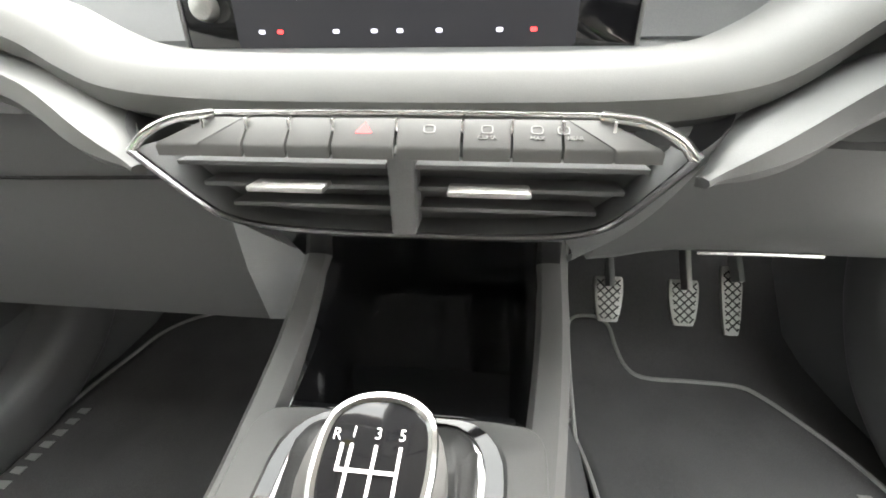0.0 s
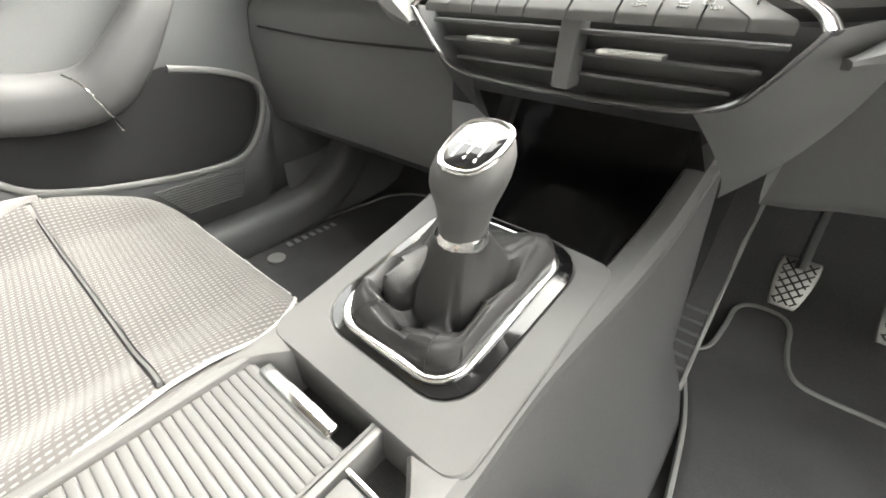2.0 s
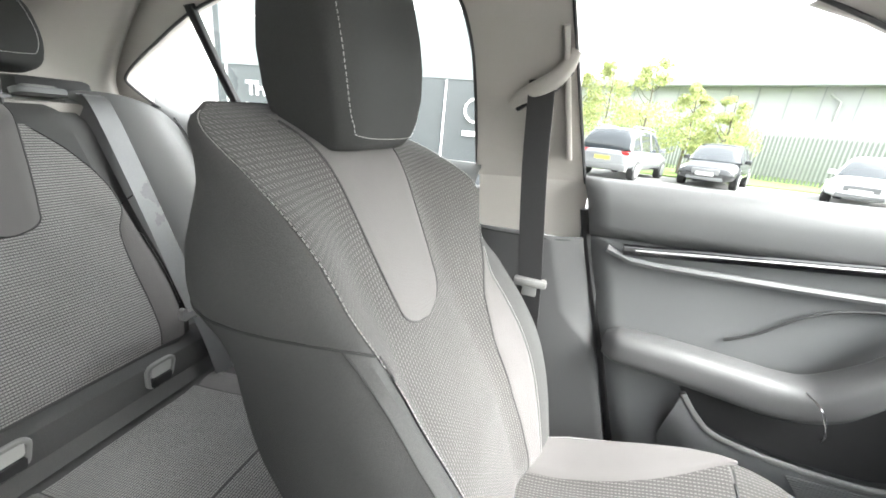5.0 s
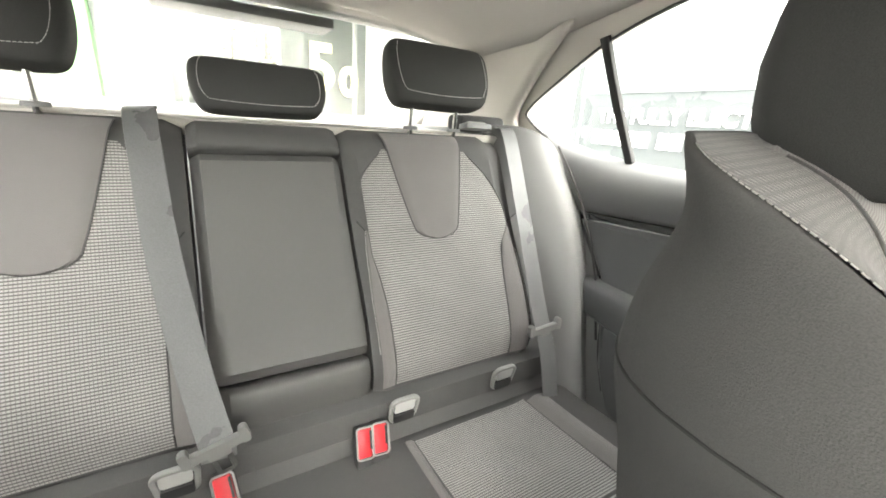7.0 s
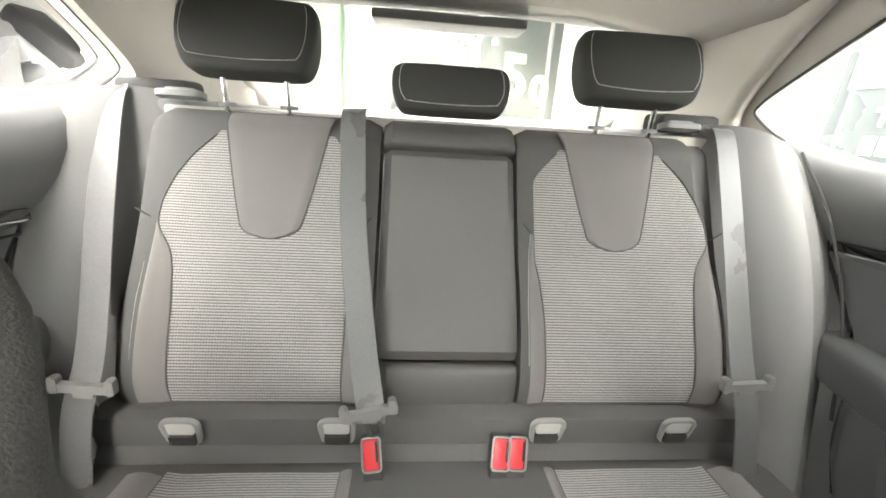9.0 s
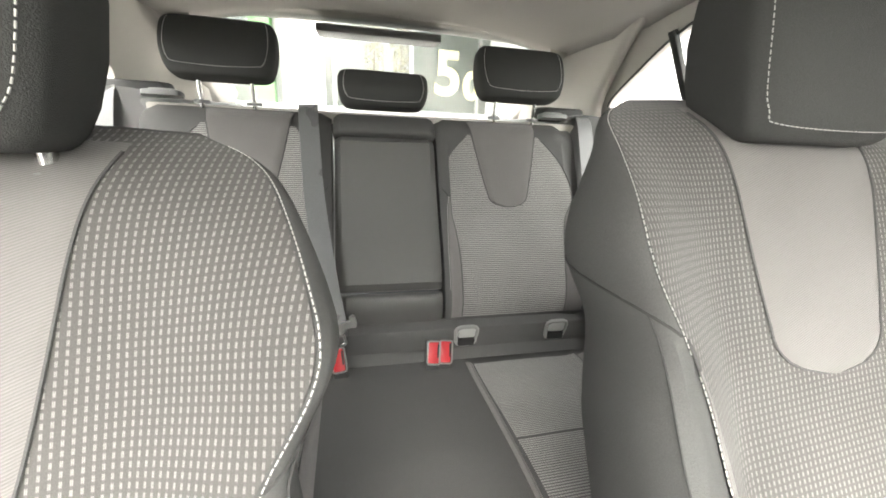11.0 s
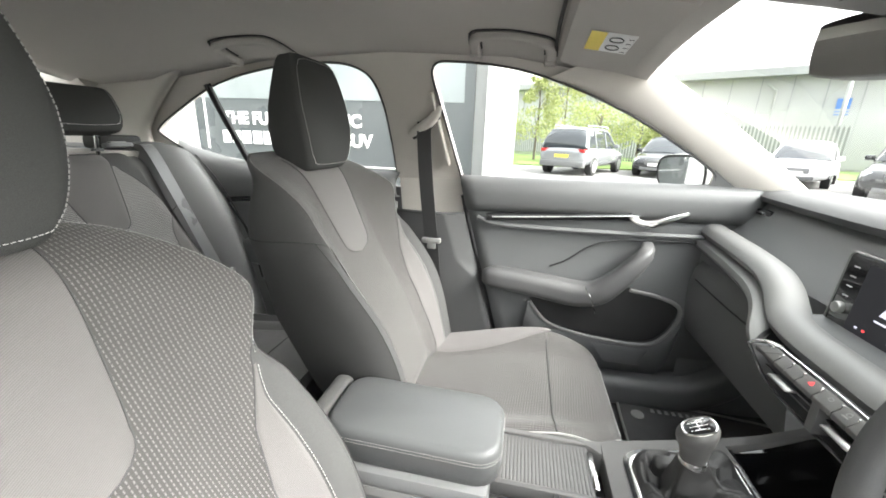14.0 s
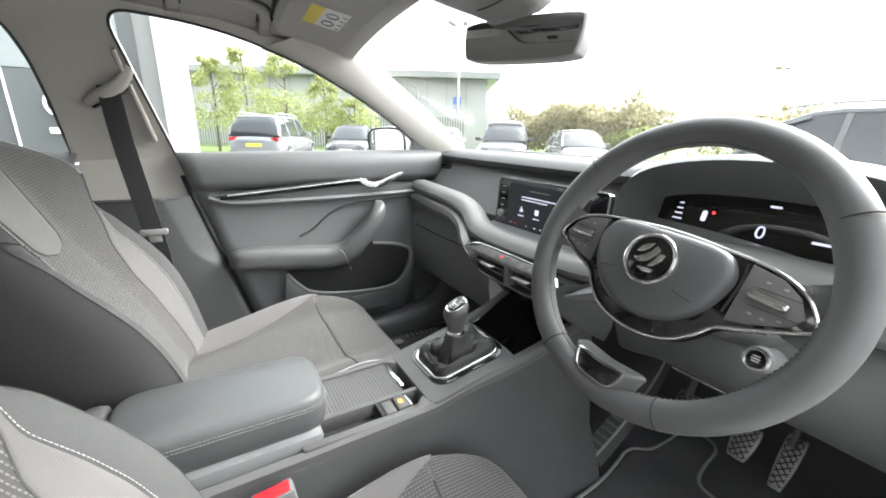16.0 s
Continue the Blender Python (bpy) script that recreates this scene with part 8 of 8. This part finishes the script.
# ---------------------------------------------------------------- parked cars
def parked_car(name, label, paint, length, width, height, suv, at, turn, rear_view=False):
    c = thing(name, label, "car", group="parked cars")
    L, W, H = length / 2, width / 2, height
    belt = H * (0.60 if suv else 0.62)
    clear = 0.22 if suv else 0.17
    # side profile of the body below the glass: (x along, z)
    rings = []
    for x, zl, zt, w in ((-L, 0.45, belt * 0.80, 0.80), (-L + 0.06, 0.32, belt * 0.93, 0.92), (-L + 0.4, clear, belt, 0.99), (-L * 0.3, clear, belt * 0.99, 1.0), (L * 0.35, clear, belt * 0.95, 1.0), (L - 0.9, clear, belt * 0.92, 0.99), (L - 0.35, clear, belt * 0.82, 0.95), (L - 0.08, 0.26, belt * 0.70, 0.86), (L, 0.36, belt * 0.56, 0.74)):
        ring = []
        for s, z in ((1, zl), (1, lerp(zl, zt, 0.45)), (1, lerp(zl, zt, 0.75)), (0.93, zt), (0.5, zt + 0.03), (-0.5, zt + 0.03), (-0.93, zt), (-1, lerp(zl, zt, 0.75)), (-1, lerp(zl, zt, 0.45)), (-1, zl)):
            ring.append((x, s * W * w, z))
        rings.append(ring)
    b = part("body", loft(rings), paint, c, "painted body shell")
    md = b.modifiers.new("smooth", "SUBSURF"); md.levels = md.render_levels = 1
    # glasshouse: sections along the car, narrowing towards the roof
    if suv:
        line = [(-L + 0.10, belt), (-L + 0.20, lerp(belt, H, 0.45)), (-L + 0.42, H - 0.09), (-L + 0.62, H - 0.03), (-L + 1.1, H - 0.005), (0.0, H), (L * 0.12, H - 0.03), (L * 0.24, H - 0.16), (L * 0.46, belt - 0.02)]
    else:
        line = [(-L + 0.16, belt), (-L + 0.50, lerp(belt, H, 0.5)), (-L + 0.85, H - 0.08), (-L + 1.15, H - 0.02), (-0.1, H), (L * 0.10, H - 0.04), (L * 0.22, H - 0.18), (L * 0.44, belt - 0.02)]
    front_x = line[-1][0]

    def sect(x, zt):
        q = max((zt - belt) / (H - belt), 0)
        a, b2 = W * 0.89, W * lerp(0.89, 0.70, q)
        e = 0.09 * q
        half = [(a, belt - 0.05), (lerp(a, b2, 0.5), lerp(belt, zt - e, 0.5)), (b2, zt - e), (b2 - 0.05, zt - e * 0.35), (b2 * 0.6, zt)]
        return [(x, y, z) for y, z in half] + [(x, 0, zt + 0.012)] + [(x, -y, z) for y, z in reversed(half)]

    part("glasshouse", loft([sect(x, z) for x, z in line]), CARGLASS, c, "dark glass")
    tops = [(x, z) for x, z in line if z > belt + 0.72 * (H - belt)]
    roof = [[(p[0], p[1] * 1.01, p[2] + 0.012) for p in sect(x, z)[2:9]] for x, z in tops]
    r = part("roof", grid(roof), paint, c, "painted roof")
    thicken(r, 0.03)
    for s in (-1, 1):
        pick = lambda k, j: Vector(sect(*line[k])[j if s > 0 else 10 - j])
        n = len(line)
        part("pillar", sweep([pick(n - 1, 0), pick(n - 2, 2), pick(n - 3, 2)], rounded_rect(0.07, 0.06, 0.015, 2), (0, s, 0.3)), paint, c)
        k2 = 2 if suv else 2
        part("pillar", sweep([pick(0, 0) + Vector((0.10, 0, 0)), (pick(1, 2) + pick(1, 1)) / 2 + Vector((0.12, 0, 0)), pick(k2, 2) + Vector((0.16, 0, 0))], rounded_rect(0.26 if suv else 0.20, 0.05, 0.015, 2), (0, s, 0.3)), paint, c)
        for xm in (-0.05, -L * 0.5):
            part("pillar", sweep([(xm, s * W * 0.895, belt - 0.03), (xm - 0.03, s * W * 0.715, H - 0.09)], rounded_rect(0.07, 0.03, 0.01, 2), (0, s, 0.2)), HARD, c)
        if suv:
            part("roof_rail", tube(catmull([(tops[0][0] + 0.15, s * W * 0.66, H + 0.01), (tops[0][0] + 0.35, s * W * 0.66, H + 0.055), (0.0, s * W * 0.66, H + 0.06), (tops[-1][0], s * W * 0.66, H + 0.01)], 5), 0.018, 6), GALV, c, "silver roof rail")
        for x in (-L + 0.82, L - 0.88):
            wh = part("wheel", shift(slab(circle(0.33 if suv else 0.31, 28), -0.11, 0.11, edge=0.03), Matrix.Translation((x, s * (W - 0.10), 0.33 if suv else 0.31)) @ Matrix.Rotation(radians(90), 4, "X")), TYRE, c, "black tyre")
            part("rim", shift(joined(slab(circle(0.21, 24), -0.02, 0.02), *[shift(box(-0.02, 0.02, 0.03, 0.22, 0.01, 0.03), Matrix.Rotation(2 * math.pi * k / 5, 4, "Z")) for k in range(5)]), Matrix.Translation((x, s * (W + 0.005), 0.33 if suv else 0.31)) @ Matrix.Rotation(radians(-90 * s), 4, "X")), GALV, wh, "silver alloy rim")
            part("arch", shift(sweep([(0.37 * math.cos(t), 0.37 * math.sin(t), 0) for t in frange(0, math.pi, 16)], rounded_rect(0.05, 0.03, 0.01, 2), (0, 0, 1)), Matrix.Translation((x, s * (W - 0.01), 0.33)) @ Matrix.Rotation(radians(90), 4, "X")), HARD if suv else paint, c, "wheel arch trim")
        part("headlight", shift(box(-0.10, 0.04, -0.16, 0.16, -0.06, 0.06, 0.03), Matrix.Translation((L - 0.17, s * W * 0.70, belt * 0.66)) @ Matrix.Rotation(radians(-s * 22), 4, "Z")), LAMPCLEAR, c, "clear headlight")
        part("tail_lamp", shift(box(-0.05, 0.10, -0.14, 0.14, -0.06, 0.06, 0.03), Matrix.Translation((-L + 0.07, s * W * 0.74, belt * 0.86)) @ Matrix.Rotation(radians(s * 12), 4, "Z")), LAMPRED, c, "red tail lamp")
        part("wing_mirror", shift(box(-0.06, 0.08, -0.1, 0.1, -0.07, 0.07, 0.03), Matrix.Translation((front_x - 0.35, s * (W + 0.05), belt + 0.03))), paint, c, "wing mirror")
    part("grille", box(L - 0.08, L + 0.005, -W * 0.45, W * 0.45, belt * 0.50, belt * 0.70, 0.03), HARD, c, "black grille")
    part("bumper_intake", box(L - 0.12, L - 0.02, -W * 0.6, W * 0.6, 0.26, 0.40, 0.03), HARD, c, "dark lower intake")
    part("number_plate", box(L - 0.01, L + 0.015, -0.26, 0.26, 0.42, 0.53), PLATE, c, "blank white plate")
    part("number_plate", box(-L - 0.015, -L + 0.01, -0.26, 0.26, belt * 0.62, belt * 0.62 + 0.11), YELLOW, c, "blank yellow plate")
    part("rear_bumper", box(-L - 0.02, -L + 0.2, -W * 0.9, W * 0.9, 0.30, 0.52, 0.05), HARD if suv else paint, c, "rear bumper")
    c.matrix_basis = Matrix.Translation(at) @ Matrix.Rotation(radians(turn), 4, "Z")
    return c


SILVER = material("silver_suv_paint", (0.27, 0.28, 0.29), 0.25, 0.4, coat=0.5)
P_BLACK = material("black_car_paint", (0.015, 0.016, 0.018), 0.15, coat=0.8)
P_WHITE = material("white_car_paint", (0.7, 0.71, 0.72), 0.25, coat=0.6)
P_GREY = material("grey_car_paint", (0.12, 0.125, 0.13), 0.2, 0.4, coat=0.7)
parked_car("suv_car", "silver family SUV seen from behind on the car park", SILVER, 4.6, 1.85, 1.68, True, (-16.2, 2.05, GROUND), 152)
parked_car("hatchback_car", "black hatchback parked facing the showroom", P_BLACK, 4.3, 1.78, 1.48, False, (-16.8, 5.3, GROUND), -27)
parked_car("hatchback_car", "white hatchback parked nose out", P_WHITE, 4.2, 1.78, 1.48, False, (-15.8, 9.4, GROUND), -36)
parked_car("suv_car", "dark grey SUV with black grille parked nose out", P_BLACK, 4.75, 1.92, 1.72, True, (-12.0, 10.0, GROUND), -44)
parked_car("hatchback_car", "grey hatchback parked nose out beside the verge", P_GREY, 4.1, 1.78, 1.46, False, (-10.0, 11.9, GROUND), -34)
parked_car("suv_car", "dark grey estate car parked ahead of the windscreen", P_GREY, 4.8, 1.85, 1.66, True, (-1.35, 7.4, GROUND), 186)


# ---------------------------------------------------------------- trees, hedges, fence, buildings
def leaf_cloud(rng, centre, size, n, leaf):
    bm = bmesh.new()
    for _ in range(n):
        while True:
            p = Vector((rng.uniform(-1, 1), rng.uniform(-1, 1), rng.uniform(-1, 1)))
            if 0.12 < p.length < 1.0 and noise.noise(p * 2.2 + Vector(centre)) > -0.18:
                break
        c = Vector(centre) + Vector((p.x * size[0], p.y * size[1], p.z * size[2]))
        a = Vector((rng.uniform(-1, 1), rng.uniform(-1, 1), rng.uniform(-1, 1))).normalized() * leaf
        b = a.cross(Vector((rng.uniform(-1, 1), rng.uniform(-1, 1), rng.uniform(-1, 1)))).normalized() * leaf * 0.6
        bm.faces.new([bm.verts.new(c + q) for q in (-a, -b, a, b)])
    return bm


def tree(at, h, seed, label="young birch with fresh bright green leaves"):
    rng = random.Random(seed)
    t = thing("tree", label, "tree", at=at, group="young trees")
    trunk = [sweep(catmull([(0, 0, 0), (0.05, 0.02, h * 0.3), (-0.04, 0.06, h * 0.6), (0.02, 0.0, h)], 5), circle(0.075, 8), (0, 1, 0), scale=lambda q: 1 - 0.85 * q)]
    for k in range(9):
        z = h * rng.uniform(0.28, 0.9)
        a = rng.uniform(0, 6.28)
        r = h * 0.24 * (1.15 - z / h)
        trunk.append(sweep(catmull([(0, 0, z), (r * 0.5 * math.cos(a), r * 0.5 * math.sin(a), z + r * 0.4), (r * math.cos(a), r * math.sin(a), z + r * 1.1)], 3), circle(0.025, 5), (0, 1, 0), scale=lambda q: 1 - 0.8 * q))
    part("trunk", joined(*trunk), BARK, t, "thin bare limbs")
    clumps = []
    for k in range(24):
        z = h * rng.uniform(0.30, 0.98)
        r = h * 0.19 * (1.25 - z / h) * rng.uniform(0.7, 1.2)
        a = rng.uniform(0, 6.28)
        clumps.append(leaf_cloud(rng, (1.5 * r * math.cos(a), 1.5 * r * math.sin(a), z), (r, r, r * 0.75), 125, 0.07))
    part("crown", joined(*clumps), LEAF, t, "sparse bright green crown", smooth=False)
    return t


for k, (x, y, h) in enumerate(((-23.2, 0.2, 4.5), (-22.6, 1.6, 5.0), (-22.0, 3.4, 5.2), (-21.2, 5.2, 4.0), (-20.6, 6.6, 3.6))):
    tree((x, y, GROUND), h, 10 + k)


def hedge(name, x0, x1, y0, y1, h, seed, mat, label, n=9000):
    rng = random.Random(seed)
    bm = bmesh.new()
    for _ in range(n):
        x, y = rng.uniform(x0, x1), rng.uniform(y0, y1)
        top = h * (0.78 + 0.35 * noise.noise(Vector((x * 0.35, y * 0.35, seed))))
        z = GROUND + top * rng.uniform(0.02, 1) ** 0.6
        a = Vector((rng.uniform(-1, 1), rng.uniform(-1, 1), rng.uniform(-1, 1))).normalized() * 0.16
        b = a.cross(Vector((rng.uniform(-1, 1), rng.uniform(-1, 1), rng.uniform(-1, 1)))).normalized() * 0.10
        c = Vector((x, y, z))
        bm.faces.new([bm.verts.new(c + q) for q in (-a, -b, a, b)])
    return solo(name, bm, mat, label, "hedge", kind="stuff", smooth=False)


hedge("hedge", -24, -13, 19.5, 23.5, 3.9, 3, LEAF_DULL, "straggly brown-green hedge behind the parked cars", 9000)
hedge("hedge", -14, 40, 26, 31, 3.7, 4, LEAF_DULL, "long straggly hedge beyond the car park", 18000)
hedge("woodland", -75, 90, 75, 92, 11.5, 5, LEAF_DULL, "distant treeline", 16000)
hedge("shrub", -14.6, -12.8, 19.3, 21.0, 1.9, 6, LEAF, "bright green rounded shrub on the verge", 2500)

# palisade fence behind the trees
FENCEGREY = material("weathered_galvanised_steel", (0.17, 0.18, 0.175), 0.6, stain=0.2, stain_scale=2.0)
fence = thing("palisade_fence", "galvanised steel palisade fence", "fence", at=(-21.2, 14.0, GROUND))
fence.rotation_euler = (0, 0, radians(59.3))
pale_mesh = finish(slab([(-0.045, 0), (0.045, 0), (0.045, 2.15), (0.0, 2.3), (-0.045, 2.15)], -0.01, 0.01, "xzy"), "pale", FENCEGREY, False)
for k in range(150):
    ob = new("pale", pale_mesh)
    ob.parent = fence
    ob.location = (-0.165 * k, 0, 0)
for z in (0.35, 1.9):
    part("fence_rail", box(-25, 0, 0.02, 0.06, z, z + 0.06), GALV, fence, smooth=False)

ware = thing("warehouse", "long pale grey industrial unit with a flat roofline", "building", at=(-25.6, 19.0, GROUND))
ware.rotation_euler = (0, 0, radians(59.3))
part("wall", box(-46, 0, 0, 22, 0, 5.3), CLAD, ware, "pale clad wall", smooth=False)
part("roof", box(-46.5, 0.9, -0.9, 22.5, 5.3, 5.75), ROOFGREY, ware, "grey roof edge", smooth=False)
for k in range(30):
    part("cladding_rib", box(-46 + 1.53 * k, -45.93 + 1.53 * k, -0.05, 0, 0, 5.3), ROOFGREY, ware, smooth=False)
part("downpipe", tube([(-5.4, -0.12, 0), (-5.4, -0.12, 4.5), (-5.9, -0.3, 4.9)], 0.07, 8, up=(0, 1, 0)), GALV, ware, "grey downpipe")
part("wall_sign", box(-2.6, -2.0, -0.08, -0.02, 3.0, 4.0), material("blue_sign", (0.08, 0.2, 0.5), 0.5), ware, "small blue wall sign", smooth=False)
unit = thing("storage_unit", "low white storage unit beyond the hedge", "building", at=(-23.7, 37.2, GROUND))
unit.rotation_euler = (0, 0, radians(32))
part("wall", box(-2.4, 2.4, -1.2, 1.2, 0, 3.6), WHITE, unit, "white wall", smooth=False)
part("roof", box(-2.5, 2.5, -1.3, 1.3, 3.6, 3.7), ROOFGREY, unit, "flat overhanging roof", smooth=False)
scr = thing("louvre_screen", "tall slatted steel screen beside the industrial unit", "screen fence", at=(-23.2, 17.4, GROUND))
scr.rotation_euler = (0, 0, radians(59.3))
for k in range(20):
    part("slat", box(-7.5, 0, 0, 0.06, 0.3 + 0.15 * k, 0.39 + 0.15 * k), GALV, scr, smooth=False)
for y in (-7.5, -3.7, 0.0):
    part("post", box(y - 0.06, y + 0.06, 0.06, 0.18, 0, 3.5), GALV, scr, smooth=False)
lp = thing("street_lamp", "tall steel car park lamp post with twin heads", "lamp post", at=(-24.6, 15.7, GROUND))
part("pole", tube([(0, 0, 0), (0, 0, 4), (0, 0, 8.6)], 0.10, 10, up=(0, 1, 0)), GALV, lp, "steel pole")
for g in (-1, 1):
    part("lamp_head", shift(box(-0.25, 0.25, -0.30, 0.30, -0.16, 0.16, 0.04), Matrix.Translation((0.3 * g, 0.45 * g, 8.6)) @ Matrix.Rotation(radians(25 * g), 4, "X")), GALV, lp, "floodlight head")
copy_thing(lp, pose(-18.8, 51.5, GROUND))

# glazed showroom front behind the car
front = thing("showroom_front", "glazed white showroom front with green posts", "building", kind="structure")
YB = -10.4
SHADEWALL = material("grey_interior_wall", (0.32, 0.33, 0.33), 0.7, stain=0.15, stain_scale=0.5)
CREAM = material("cream_window_figure", (0.58, 0.54, 0.30), 0.6)
part("wall", box(-12, 14, YB - 3.5, YB - 3.3, GROUND, 5.5), SHADEWALL, front, "grey showroom interior wall", smooth=False)
part("floor_slab", box(-12, 14, YB - 3.3, YB + 0.2, GROUND, GROUND + 0.05), CLAD, front, smooth=False)
pn = part("glazing", box(-12, 14, YB - 0.02, YB, GROUND, 4.6), GLASS, front, "clear glazing", smooth=False)
pn.visible_shadow = False
for x, w in ((1.95, 0.42), (6.33, 0.55)):
    part("post", box(x - w / 2, x + w / 2, YB + 0.05, YB + 0.35, GROUND, 5.0, 0.02), GREEN, front, "green post")
# unseen roof and canopy, added to shade the facade and the interior
part("roof", box(-12, 14, YB - 3.5, YB + 5.0, 4.6, 5.6), CLAD, front, "flat overhanging roof", smooth=False)
# unseen end walls, added to keep the interior dim
for x in (-12, 14):
    part("end_wall", box(x - 0.1, x + 0.1, YB - 3.5, YB, GROUND, 5.4), CLAD, front, smooth=False)
part("white_panel", box(0.7, 1.6, YB + 0.03, YB + 0.12, GROUND, 4.2), WHITE, front, "white panel beside the post", smooth=False)
part("fascia", box(-12, 14, YB + 0.0, YB + 0.5, 4.4, 5.4), CLAD, front, "white fascia", smooth=False)
for x in (-6.2, -4.4, -2.9, -1.25, 0.5, 3.6, 5.2):
    part("mullion", box(x - 0.035, x + 0.035, YB, YB + 0.1, GROUND, 4.4), GALV, front, "grey mullion", smooth=False)
fig = Matrix.Translation((-2.35, YB + 0.06, 1.72)) @ Matrix.Rotation(radians(90), 4, "X") @ Matrix.Rotation(radians(180), 4, "Y")
lettering("window_figure", "5", CREAM, front, 1.35, fig @ Matrix.Translation((-0.22, 0.05, 0)), 0.01, "large white window figure", 0.04)
lettering("window_figure", "0", CREAM, front, 0.85, fig @ Matrix.Translation((0.40, -0.17, 0)), 0.01, "large white window figure", 0.04)
for k, x in enumerate((-1.9, -1.3, -0.6, 0.0, 0.35)):
    lamp = thing("pendant_lamp", "small square white showroom lamp", "pendant lamp", group="showroom lamps")
    part("shade", box(x - 0.06, x + 0.06, YB - 1.6, YB - 1.5, 2.75, 2.87, 0.01), LIT, lamp)
    part("cord", tube([(x, YB - 1.55, 2.87), (x, YB - 1.55, 4.6)], 0.006, 5, up=(0, 1, 0)), RUBBER, lamp)


def potted_tree(at, h, seed):
    rng = random.Random(seed)
    t = thing("indoor_tree", "slim potted tree inside the showroom", "potted tree", at=at, group="potted trees")
    part("pot", slab(circle(0.25, 20), 0, 0.5, edge=0.02), HARD, t, "dark round pot")
    part("trunk", sweep(catmull([(0, 0, 0.45), (0.03, 0, h * 0.5), (0, 0.02, h * 0.8)], 4), circle(0.04, 6), (0, 1, 0), scale=lambda q: 1 - 0.6 * q), BARK, t)
    part("crown", joined(*[leaf_cloud(rng, (rng.uniform(-0.12, 0.12), rng.uniform(-0.12, 0.12), z), (0.26, 0.26, 0.4), 170, 0.045) for z in frange(h * 0.45, h * 0.92, 4)]), LEAF_DULL, t, "narrow leafy crown", smooth=False)
    return t


potted_tree((-0.45, YB - 1.0, GROUND + 0.05), 3.3, 31)
potted_tree((-1.15, YB - 1.0, GROUND + 0.05), 3.5, 32)
